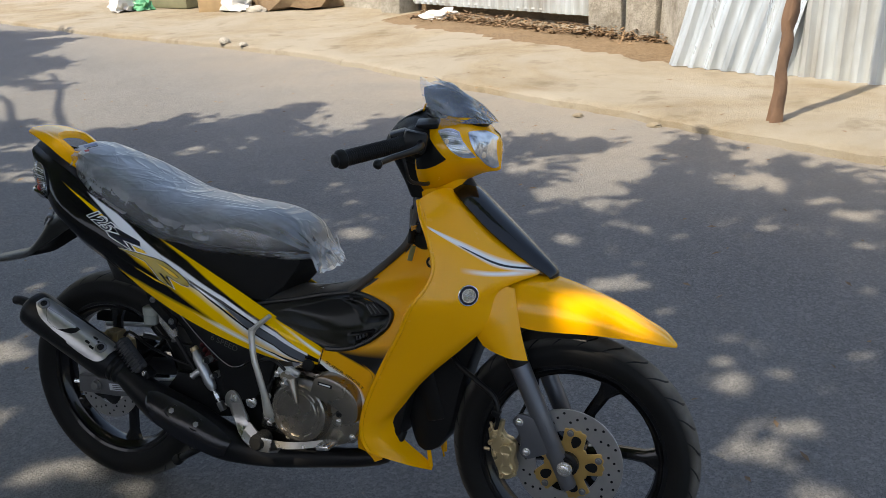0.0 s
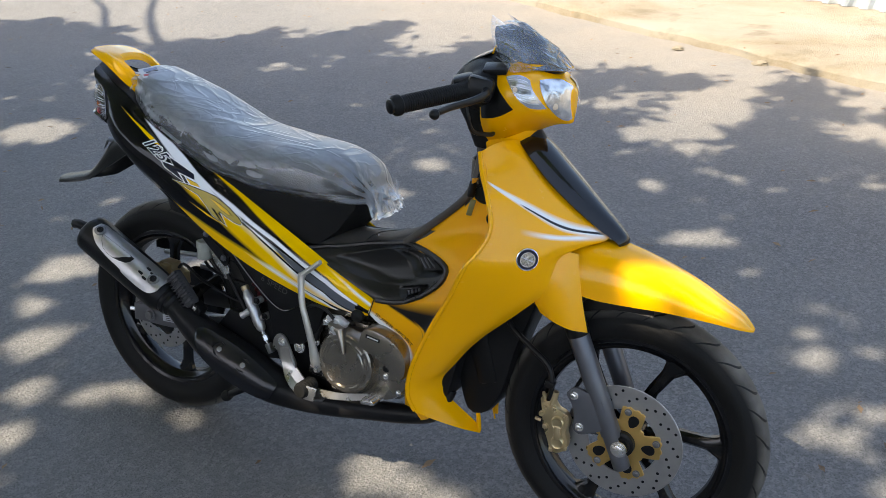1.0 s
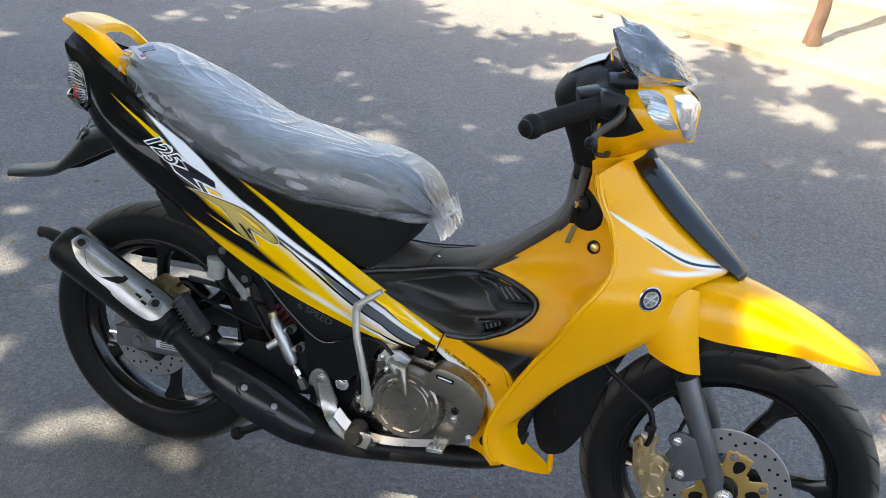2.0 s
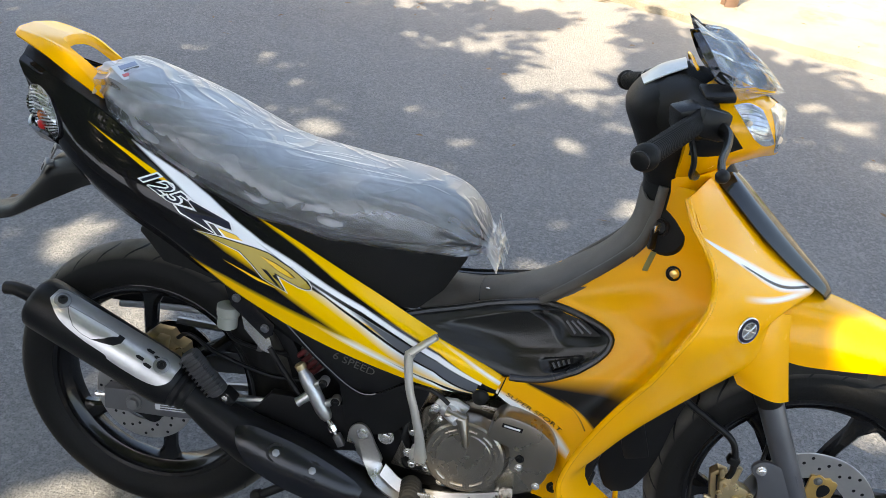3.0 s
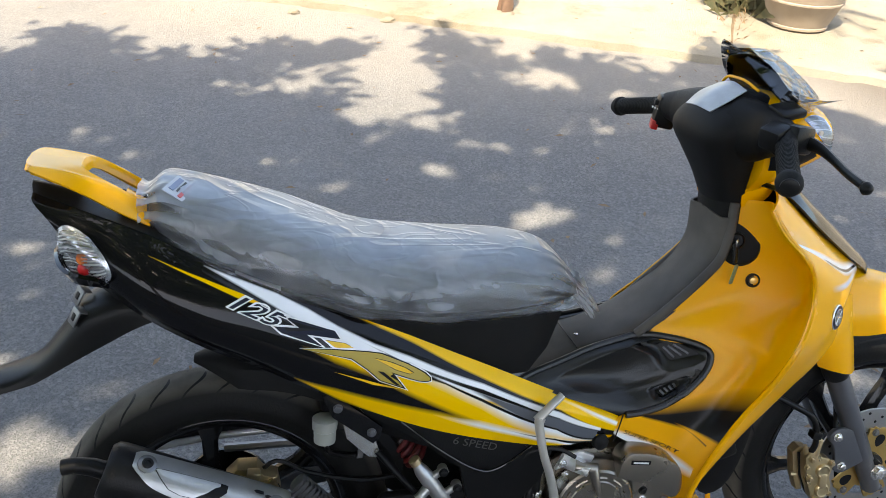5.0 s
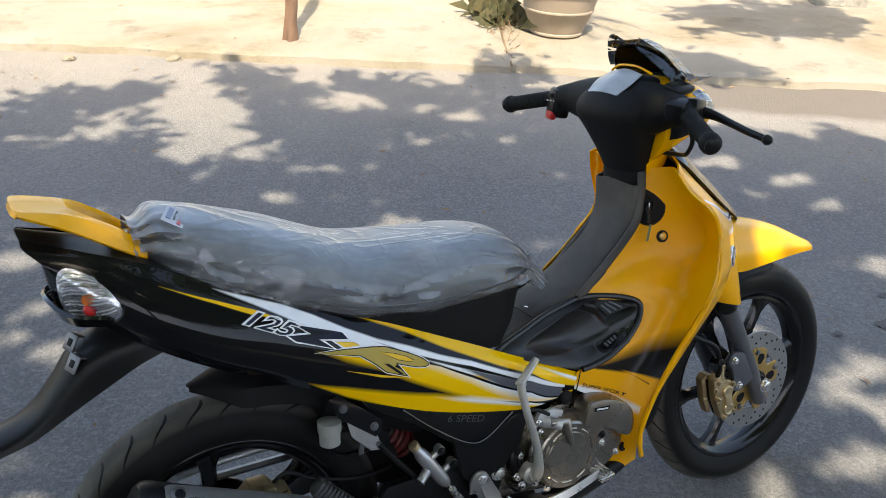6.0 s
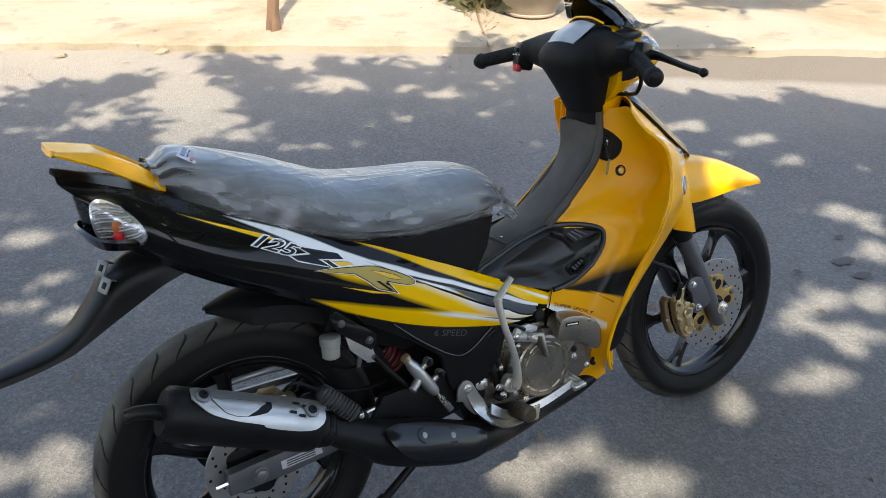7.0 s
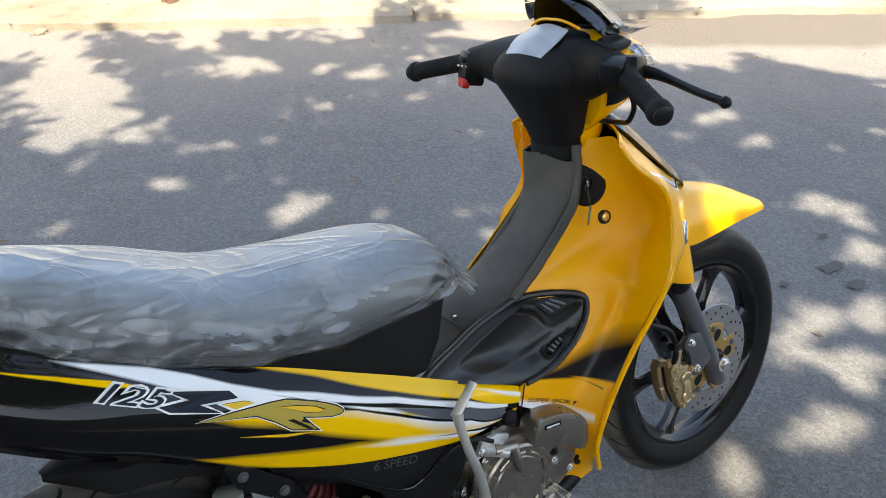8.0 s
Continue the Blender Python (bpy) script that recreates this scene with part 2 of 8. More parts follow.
ZINC_WORN = material("worn_sheet", (0.52, 0.575, 0.62), 0.42, 0.4, bump=0.35, grain=60, vary=0.9, vary_scale=5.5, other=(0.29, 0.285, 0.27), rough_vary=0.15, stretch=(1, 1, 0.2))
WOOD = material("weathered_wood", (0.16, 0.095, 0.06), 0.8, bump=0.9, grain=70, vary=0.8, vary_scale=12, other=(0.10, 0.06, 0.04))
BARK = material("bark", (0.16, 0.12, 0.09), 0.9, bump=1.0, grain=30, vary=0.6, vary_scale=6)
LEAF = material("leaf", (0.06, 0.11, 0.03), 0.45, vary=0.6, vary_scale=5, other=(0.10, 0.14, 0.03))
lt = LEAF.node_tree
through_leaf = lt.nodes.new("ShaderNodeBsdfTranslucent")
through_leaf.inputs[0].default_value = (0.13, 0.155, 0.05, 1)
leaf_mix = lt.nodes.new("ShaderNodeAddShader")
lt.links.new(lt.nodes["Principled BSDF"].outputs[0], leaf_mix.inputs[0])
lt.links.new(through_leaf.outputs[0], leaf_mix.inputs[1])
lt.links.new(leaf_mix.outputs[0], lt.nodes["Material Output"].inputs[0])
DULL_GRASS = material("dull_grass", (0.055, 0.062, 0.026), 0.75, vary=0.7, vary_scale=20, other=(0.14, 0.10, 0.05))
DRY_LEAF = material("dry_leaf", (0.26, 0.17, 0.095), 0.8, vary=0.9, vary_scale=14, other=(0.05, 0.03, 0.018))
POT = material("pot_concrete", (0.30, 0.245, 0.19), 0.75, bump=0.25, grain=120, vary=0.6, vary_scale=7, other=(0.20, 0.155, 0.12))
CARDBOARD = material("cardboard", (0.42, 0.30, 0.17), 0.85, bump=0.2, vary=0.5)
BAG = material("white_bag", (0.6, 0.61, 0.61), 0.35, bump=0.4, grain=40)
BAG_GREEN = material("green_bag", (0.08, 0.30, 0.16), 0.35, bump=0.4, grain=40)
OIL = material("dried_oil", (0.045, 0.043, 0.042), 0.6, bump=0.6, grain=150, vary=0.7, vary_scale=40, other=(0.075, 0.073, 0.071))
OLIVE = material("trough_paint", (0.22, 0.22, 0.14), 0.6, bump=0.2, vary=0.5)

PAINT = gloss_paint("yellow_lacquer", YELLOW, coat_rough=0.16)
RUBBER = material("tyre_rubber", (0.010, 0.010, 0.010), 0.62, bump=0.3, grain=180, vary=0.7, vary_scale=9, other=(0.018, 0.018, 0.017), rough_vary=0.12, shine=0.14)
RIM = material("gloss_black_rim", (0.005, 0.005, 0.006), 0.2, coat=0.25, vary=0.4, vary_scale=20, other=(0.010, 0.010, 0.010), rough_vary=0.08, shine=0.25)
GLOSS_BLACK = material("gloss_black", (0.005, 0.005, 0.006), 0.07, coat=0.35, shine=0.3, rough_vary=0.05, vary=0.3, vary_scale=9)
SATIN = material("satin_black_plastic", (0.008, 0.008, 0.0085), 0.34, bump=0.15, grain=500, vary=0.5, vary_scale=7, other=(0.013, 0.013, 0.012), rough_vary=0.14, shine=0.19)
DUSTY = material("dusty_black_plastic", (0.007, 0.007, 0.0075), 0.55, bump=0.2, grain=600, vary=0.9, vary_scale=4, other=(0.013, 0.013, 0.0125), rough_vary=0.12, shine=0.13)
MATT_BLACK = material("matt_black_enamel", (0.007, 0.007, 0.008), 0.42, bump=0.2, grain=300, vary=0.6, vary_scale=14, other=(0.014, 0.014, 0.014), rough_vary=0.12, shine=0.18)


def tyre_rubber(name, radius):
    """Black rubber, dusty on the crown from the road."""
    m = material(name, (0.008, 0.008, 0.008), 0.6, bump=0.3, grain=180, rough_vary=0.12, shine=0.14)
    t = m.node_tree
    b = t.nodes["Principled BSDF"]
    tc = t.nodes.new("ShaderNodeTexCoord")
    sep = t.nodes.new("ShaderNodeSeparateXYZ")
    t.links.new(tc.outputs["Object"], sep.inputs[0])
    r2 = math_node(t, "ADD", math_node(t, "POWER", sep.outputs[0], 2.0), math_node(t, "POWER", sep.outputs[2], 2.0))
    mr = t.nodes.new("ShaderNodeMapRange")
    mr.inputs["From Min"].default_value, mr.inputs["From Max"].default_value = (radius - 0.022) ** 2, (radius - 0.006) ** 2
    t.links.new(r2, mr.inputs["Value"])
    n = noise_node(t, tc.outputs["Object"], 14.0, 5)
    dust_toplight = math_node(t, "MULTIPLY", mr.outputs[0], math_node(t, "MULTIPLY_ADD", n.outputs["Fac"], 1.4, -0.1, clamp=True), clamp=True)
    t.links.new(mix_colour(t, dust_toplight, (0.010, 0.010, 0.010, 1), (0.17, 0.16, 0.142, 1)), b.inputs["Base Color"])
    return m


CASE = material("engine_case", (0.33, 0.295, 0.25), 0.27, 0.88, bump=0.15, grain=260, vary=0.5, vary_scale=12, rough_vary=0.1)
STEEL = material("bright_steel", (0.78, 0.77, 0.75), 0.22, 0.85, vary=0.4, vary_scale=25, rough_vary=0.12)
ALU = material("satin_aluminium", (0.72, 0.72, 0.72), 0.36, 0.6, bump=0.1, grain=300, vary=0.3, vary_scale=18, rough_vary=0.08)
SHIELD = material("brushed_shield", (0.50, 0.50, 0.50), 0.34, 0.75, bump=0.15, grain=300, vary=0.5, vary_scale=22, rough_vary=0.1)
WHITE_RIB = material("pale_lamp_rib", (0.80, 0.80, 0.78), 0.15, 0.1, coat=0.5)
STEEL_GREY = material("grey_steel", (0.22, 0.22, 0.225), 0.38, 0.7, vary=0.3, vary_scale=30)
DISC = material("disc_steel", (0.42, 0.415, 0.41), 0.36, 0.85, vary=0.3, vary_scale=40, rough_vary=0.1)
GOLD = material("gold_anodised", (0.72, 0.47, 0.16), 0.32, 0.9, vary=0.4, vary_scale=22, rough_vary=0.1)
PALE_GOLD = material("pale_gold_alloy", (0.60, 0.47, 0.27), 0.30, 0.8, bump=0.15, vary=0.4, vary_scale=30, rough_vary=0.1)
BRONZE = material("caliper_bronze", (0.52, 0.40, 0.23), 0.36, 0.65, bump=0.15, vary=0.5, vary_scale=30, rough_vary=0.1)
FORK = material("fork_grey", (0.12, 0.125, 0.14), 0.36, 0.5, bump=0.1, vary=0.3, vary_scale=14, rough_vary=0.1)
SWING = material("swingarm_grey", (0.16, 0.16, 0.17), 0.4, 0.6, bump=0.1, vary=0.4, vary_scale=14)
PEDAL = material("worn_pressed_steel", (0.46, 0.45, 0.43), 0.3, 0.9, bump=0.2, vary=0.6, vary_scale=24, rough_vary=0.12)
KICK = material("cast_steel", (0.60, 0.58, 0.53), 0.38, 0.55, bump=0.2, vary=0.4, vary_scale=20)
VINYL = material("seat_vinyl", (0.018, 0.019, 0.021), 0.5, bump=0.3, grain=400, vary=0.4)
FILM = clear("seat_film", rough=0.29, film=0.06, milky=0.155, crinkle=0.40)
FILM_THIN = clear("visor_film", rough=0.16, film=0.06, milky=0.06, crinkle=0.6)
LENS = clear("lamp_lens", (0.95, 0.96, 0.98), rough=0.04, film=0.05, milky=0.02)
SMOKE = clear("smoked_visor", (0.30, 0.33, 0.37), rough=0.05, film=0.04)
REFLECTOR = material("lamp_reflector", (0.82, 0.83, 0.85), 0.13, 0.65, bump=1.0, grain=70, vary=0.9, vary_scale=50, other=(0.5, 0.51, 0.52))
SPRING = material("dusty_red_spring", (0.10, 0.007, 0.007), 0.5)
AMBER = material("amber_bulb", (0.75, 0.18, 0.02), 0.2, coat=0.5)
RED = material("red_plastic", (0.55, 0.012, 0.012), 0.35)
RESERVOIR = material("milky_reservoir", (0.30, 0.31, 0.28), 0.4)
TUNNEL = material("dusty_tunnel", (0.030, 0.028, 0.026), 0.6, bump=0.2, grain=600, vary=1.0, vary_scale=5, other=(0.115, 0.103, 0.090), rough_vary=0.12, shine=0.25)
TRAY_BLACK = material("tray_black_plastic", (0.007, 0.007, 0.0075), 0.30, bump=0.2, grain=500, vary=0.8, vary_scale=6, other=(0.016, 0.016, 0.015), rough_vary=0.12, shine=0.42)
GUARD_BLACK = material("guard_black", (0.006, 0.0065, 0.009), 0.22, bump=0.1, vary=0.4, vary_scale=12, other=(0.016, 0.017, 0.021), rough_vary=0.1, shine=0.4)
REST_GREY = material("foot_rest_rubber", (0.042, 0.042, 0.045), 0.5, bump=0.2, grain=400, vary=0.6, vary_scale=16, other=(0.06, 0.06, 0.062), rough_vary=0.1, shine=0.3)
STICKER = material("white_sticker", (0.50, 0.52, 0.55), 0.5)
STICKER_BLUE = material("blue_print", (0.22, 0.26, 0.36), 0.5)
STICKER_RED = material("red_print", (0.55, 0.12, 0.12), 0.5)
NAVY = material("navy_enamel", (0.012, 0.014, 0.028), 0.45, shine=0.2)
INK = material("black_ink", (0.006, 0.006, 0.007), 0.4, shine=0.2)
WHITE_INK = material("white_ink", (0.80, 0.80, 0.80), 0.3)
GOLD_INK = material("mustard_ink", (0.42, 0.30, 0.03), 0.3)
YELLOW_INK = material("yellow_ink", (0.83, 0.50, 0.01), 0.3)
GREY_PRINT = material("grey_print", (0.06, 0.06, 0.06), 0.4)


# ---- mesh tools ----
def part(name, bm, mat, parent=None, label="", smooth=True):
    """Links a bmesh as one mesh object under a thing or a part."""
    me = bpy.data.meshes.new(name)
    bmesh.ops.recalc_face_normals(bm, faces=bm.faces)
    for f in bm.faces:
        f.smooth = smooth
    if smooth:
        for e in bm.edges:
            if len(e.link_faces) == 2 and e.calc_face_angle(0) > radians(38):
                e.smooth = False
    bm.to_mesh(me)
    bm.free()
    me.materials.append(mat)
    ob = new(name, me)
    ob.parent = parent
    if label:
        tagged(ob, label)
    return ob


def thing(name, m, label, category, group="", kind=""):
    ob = new(name)
    ob.empty_display_size = 0.1
    ob.matrix_world = m
    return tagged(ob, label, category, group, kind)


def spline(pts, n):
    """n points along a smooth curve through pts, evenly spaced."""
    p = np.array(pts, float)
    if len(p) == 1:
        return np.repeat(p, n, 0)
    ext = np.vstack([2 * p[0] - p[1], p, 2 * p[-1] - p[-2]])
    fine = []
    for i in range(len(p) - 1):
        a, b, c, d = ext[i:i + 4]
        for k in np.linspace(0, 1, 12, endpoint=False):
            fine.append(0.5 * (2 * b + (c - a) * k + (2 * a - 5 * b + 4 * c - d) * k ** 2 + (3 * b - a - 3 * c + d) * k ** 3))
    fine.append(p[-1])
    fine = np.array(fine)
    s = np.r_[0, np.cumsum(np.linalg.norm(np.diff(fine, axis=0), axis=1))]
    at = np.linspace(0, s[-1], n)
    return np.stack([np.interp(at, s, fine[:, k]) for k in range(p.shape[1])], 1)


def skin(curves, n, m):
    """A grid of m x n points: smooth along each curve and across them."""
    rows = np.array([spline(c, n) for c in curves])
    cols = [spline(rows[:, j], m) for j in range(n)]
    return np.array(cols).transpose(1, 0, 2)


def skin_even(curves, n, m):
    """As skin, but the curves keep their share of the way across, whatever the distances are."""
    rows = np.array([spline(c, n) for c in curves])
    k = np.linspace(0, len(curves) - 1, m)
    i = np.clip(k.astype(int), 0, len(curves) - 2)
    f = (k - i)[:, None, None]
    ext = np.concatenate([[2 * rows[0] - rows[1]], rows, [2 * rows[-1] - rows[-2]]])
    a, b, c, d = ext[i], ext[i + 1], ext[i + 2], ext[i + 3]
    return 0.5 * (2 * b + (c - a) * f + (2 * a - 5 * b + 4 * c - d) * f ** 2 + (3 * b - a - 3 * c + d) * f ** 3)


MIDDLE = 0.016     # the bodywork's middle plane


def sheet(grid, thick=0.003, out=None, mirror=False, middle=MIDDLE):
    """A shell of that thickness on a grid of points, with panel coordinates as its map."""
    g = np.array(grid, float)
    m, n, _ = g.shape
    du, dv = np.gradient(g, axis=1), np.gradient(g, axis=0)
    nor = np.cross(du, dv)
    nor /= np.linalg.norm(nor, axis=2, keepdims=True) + 1e-9
    if out is not None and (nor @ np.array(out, float)).mean() < 0:
        nor = -nor
    bm = bmesh.new()
    uv = bm.loops.layers.uv.new("panel")

    def layer(pts):
        return [[bm.verts.new((p[0], 2 * middle - p[1] if mirror else p[1], p[2])) for p in row] for row in pts]

    def quad(vs, where):
        if len(set(vs)) < 3:
            return
        try:
            f = bm.faces.new(vs)
        except ValueError:
            return
        for loop, (i, j) in zip(f.loops, where):
            loop[uv].uv = (j / (n - 1), i / (m - 1))

    top = layer(g)
    layers = [top]
    if thick:
        layers.append(layer(g - nor * thick))
    for k, l in enumerate(layers):
        for i in range(m - 1):
            for j in range(n - 1):
                q = [(i, j), (i, j + 1), (i + 1, j + 1), (i + 1, j)]
                if k:
                    q.reverse()
                quad([l[a][b] for a, b in q], q)
    if thick:
        edge = [(0, j) for j in range(n)] + [(i, n - 1) for i in range(1, m)] + [(m - 1, j) for j in range(n - 2, -1, -1)] + [(i, 0) for i in range(m - 2, 0, -1)]
        for a, b in zip(edge, edge[1:] + edge[:1]):
            quad([layers[0][a[0]][a[1]], layers[1][a[0]][a[1]], layers[1][b[0]][b[1]], layers[0][b[0]][b[1]]], [a, a, b, b])
    return bm


def loft(rings, caps=True, bm=None):
    """Closed rings of points joined one after another."""
    bm = bm or bmesh.new()
    vs = [[bm.verts.new(p) for p in r] for r in rings]
    n = len(vs[0])
    for a, b in zip(vs, vs[1:]):
        for j in range(n):
            k = (j + 1) % n
            bm.faces.new((a[j], a[k], b[k], b[j]))
    if caps:
        bm.faces.new(vs[0][::-1])
        bm.faces.new(vs[-1])
    return bm


def tube(pts, radius, segs=12, bm=None, steps=0, flat=1.0):
    """A round bar along pts; radius is a number or one for each point."""
    p = np.array(pts, float)
    r = np.full(len(p), radius, float) if isinstance(radius, (int, float)) else np.array(radius, float)
    if steps:
        both = spline(np.column_stack([p, r]), steps)
        p, r = both[:, :3], both[:, 3]
    tan = np.gradient(p, axis=0)
    tan /= np.linalg.norm(tan, axis=1, keepdims=True)
    side = np.cross(tan[0], (0, 0, 1) if abs(tan[0][2]) < 0.9 else (1, 0, 0))
    rings = []
    for i in range(len(p)):
        side = side - tan[i] * (side @ tan[i])
        side /= np.linalg.norm(side)
        up = np.cross(side, tan[i])
        rings.append([tuple(p[i] + r[i] * (math.cos(a) * side + flat * math.sin(a) * up)) for a in np.linspace(0, 2 * math.pi, segs, endpoint=False)])
    return loft(rings, True, bm)


def lathe(profile, centre, axis, segs=24, bm=None, ends=True):
    """A turned body: profile is (along, radius) down the axis."""
    ax = Vector(axis).normalized()
    side = ax.orthogonal().normalized()
    up = ax.cross(side)
    c = Vector(centre)
    rings = [[c + ax * h + (side * math.cos(a) + up * math.sin(a)) * max(r, 1e-4) for a in np.linspace(0, 2 * math.pi, segs, endpoint=False)] for h, r in profile]
    return loft(rings, ends, bm)


def plate(outline, y0, y1, bevel=0.003, bm=None, smooth_n=0):
    """A plate cut to an outline in the side plane, from y0 to y1, with rounded rims."""
    pts = [tuple(p) for p in outline]
    if smooth_n:
        pts = [tuple(p) for p in spline(pts + [pts[0]], smooth_n + 1)[:-1]]
    new_bm = bmesh.new()
    lo = [new_bm.verts.new((p[0], y0, p[1])) for p in pts]
    f = new_bm.faces.new(lo)
    r = bmesh.ops.extrude_face_region(new_bm, geom=[f])
    bmesh.ops.translate(new_bm, vec=(0, y1 - y0, 0), verts=[v for v in r["geom"] if isinstance(v, bmesh.types.BMVert)])
    if bevel:
        rims = [e for e in new_bm.edges if abs(e.verts[0].co.y - e.verts[1].co.y) < 1e-6]
        bmesh.ops.bevel(new_bm, geom=rims, offset=bevel, segments=2, affect="EDGES", profile=0.6, clamp_overlap=True)
    bmesh.ops.triangulate(new_bm, faces=[f for f in new_bm.faces if len(f.verts) > 4])
    if bm is None:
        return new_bm
    return merged(bm, new_bm)


def box(size, m, bevel=0.004, bm=None):
    b = bmesh.new()
    bmesh.ops.create_cube(b, size=1.0, matrix=m @ Matrix.Diagonal((*size, 1)))
    if bevel:
        bmesh.ops.bevel(b, geom=b.edges[:], offset=bevel, segments=2, affect="EDGES", profile=0.5, clamp_overlap=True)
    return b if bm is None else merged(bm, b)


def merged(a, b):
    me = bpy.data.meshes.new("tmp")
    b.to_mesh(me)
    b.free()
    a.from_mesh(me)
    bpy.data.meshes.remove(me)
    return a


def bolt(centre, axis, r=0.008, h=0.007):
    """A flanged hexagon bolt head."""
    bm = lathe([(0, r * 1.35), (h * 0.25, r * 1.35), (h * 0.3, r * 1.05)], centre, axis, 16)
    return lathe([(h * 0.28, r), (h * 0.9, r), (h, r * 0.8)], centre, axis, 6, bm)


# ---- ground, apron and fence ----
def flat_sheet(name, xs, ys, mat, z=0.0, rough=0.0, label="", category=""):
    bm = bmesh.new()
    vs = [[bm.verts.new((x, y, z + rough * noise.noise((x * 2.1, y * 2.1, 0.3)))) for x in xs] for y in ys]
    for i in range(len(ys) - 1):
        for j in range(len(xs) - 1):
            bm.faces.new((vs[i][j], vs[i][j + 1], vs[i + 1][j + 1], vs[i + 1][j]))
    return tagged(part(name, bm, mat), label, category, kind="structure")


flat_sheet("road", [-1500, -60, -14, -9] + list(np.linspace(-6, 6, 49)) + [9, 14, 60, 1500],
           [-1500, -60, -14, -8] + list(np.linspace(-5, 7, 49)) + [12, 20, 60, 1500], ASPHALT, -0.022, 0.006,
           "worn grey asphalt road dappled with leaf shade", "road")

KERB = [(-40.0, 21.2), (-14.0, 10.9), (-10.0, 9.2), (-6.5, 7.72), (-4.33, 7.0), (-2.84, 6.38), (-1.62, 5.62), (-0.31, 4.85), (0.64, 4.32), (1.41, 3.84), (2.0, 3.52), (2.68, 3.13)]
KERB_RIGHT = [(2.68, 3.13), (3.45, 2.66), (4.93, 1.84), (8.0, 0.2), (14.0, -3.0), (40.0, -17.0)]


def apron(name, edge, depth, jut, label):
    """A thin cast slab with a crumbled lip along the road."""
    bm = bmesh.new()
    line = []
    for (x0, y0), (x1, y1) in zip(edge, edge[1:]):
        steps = max(2, int(math.hypot(x1 - x0, y1 - y0) / 0.05)) if abs(x0) < 12 and abs(x1) < 12 else 4
        for k in range(steps):
            f = k / steps
            line.append((x0 + (x1 - x0) * f, y0 + (y1 - y0) * f))
    line.append(edge[-1])
    rows = []
    for i, (x, y) in enumerate(line):
        e = 0.045 * noise.noise((x * 2.3, y * 2.3, 2.0)) + 0.03 * noise.noise((x * 9, y * 9, 5.0)) + jut
        lip = 0.034 + 0.01 * noise.noise((x * 5, y * 5, 8.0))
        nx, ny = 0.47, 0.88
        pts = [(-0.03, -0.05), (-0.012, lip * 0.55), (0.012, lip * 0.9), (0.06, lip + 0.004), (0.25, 0.04), (0.8, 0.043), (2.0, 0.05), (depth, 0.05)]
        rows.append([bm.verts.new((x + nx * (d + e * max(0, 1 - abs(d))), y + ny * (d + e * max(0, 1 - abs(d))),
                                   h + (0.004 * noise.noise((x * 3 + d, y * 3, 1.0)) if d > 0.02 else 0))) for d, h in pts])
    for a, b in zip(rows, rows[1:]):
        for j in range(len(a) - 1):
            bm.faces.new((a[j], b[j], b[j + 1], a[j + 1]))
    return tagged(part(name, bm, CONCRETE), label, "apron", kind="structure")


apron("pavement", KERB, 14.0, 0.0, "sunlit sandy concrete apron with a crumbled edge")
apron("pavement_east", KERB_RIGHT, 14.0, 0.03, "pale concrete apron slab beyond an expansion joint")


# weeds in the expansion joint between the slabs
rng = random.Random(31)
verts, faces = [], []
for i in range(90):
    f = rng.random() ** 0.6
    x, y = 2.70 + 0.62 * f + rng.gauss(0, 0.02 + 0.06 * f), 3.16 + 1.08 * f + rng.gauss(0, 0.02 + 0.05 * f)
    a, l, h, w = rng.uniform(0, 6.28), rng.uniform(0.01, 0.05), rng.uniform(0.008, 0.02 + 0.045 * f), rng.uniform(0.002, 0.005)
    c, s = math.cos(a), math.sin(a)
    b = len(verts)
    verts += [(x - s * w, y + c * w, 0.04), (x + s * w, y - c * w, 0.04), (x + c * l * 0.5 + s * w * 0.7, y + s * l * 0.5 - c * w * 0.7, 0.04 + h * 0.8), (x + c * l, y + s * l, 0.04 + h)]
    faces += [(b, b + 1, b + 2), (b, b + 2, b + 3)]
me = bpy.data.meshes.new("joint_weeds")
me.from_pydata(verts, [], faces)
me.materials.append(DRY_LEAF)
tagged(new("joint_weeds", me), "short dry weeds growing in the slab joint", "weeds", kind="stuff")
rng = random.Random(77)
verts, faces = [], []
for i in range(170):
    x, y = 3.16 + rng.gauss(0, 0.07), 4.10 + rng.gauss(0, 0.11)
    a, l, h, w = rng.uniform(0, 6.28), rng.uniform(0.06, 0.22), rng.uniform(0.03, 0.17), rng.uniform(0.0015, 0.0035)
    c, s = math.cos(a), math.sin(a)
    b = len(verts)
    verts += [(x - s * w, y + c * w, 0.045), (x + s * w, y - c * w, 0.045), (x + c * l * 0.5 + s * w * 0.7, y + s * l * 0.5 - c * w * 0.7, 0.05 + h), (x + c * l, y + s * l, 0.05 + h * 0.6)]
    faces += [(b, b + 1, b + 2), (b, b + 2, b + 3)]
me = bpy.data.meshes.new("grass_clump")
me.from_pydata(verts, [], faces)
me.materials.append(DULL_GRASS)
tagged(new("grass_clump", me), "low dark clump of grass at the slab joint beside the pot", "grass", kind="stuff")
joint = tube([(2.68, 3.12, 0.030), (2.92, 3.58, 0.040), (3.24, 4.16, 0.046), (4.1, 5.8, 0.048)], 0.008, 8, steps=30)
tagged(part("slab_joint", joint, DIRT), "dark earth filled joint between the concrete slabs", "joint", kind="structure")


def along(p, q, f):
    return (p[0] + (q[0] - p[0]) * f, p[1] + (q[1] - p[1]) * f)


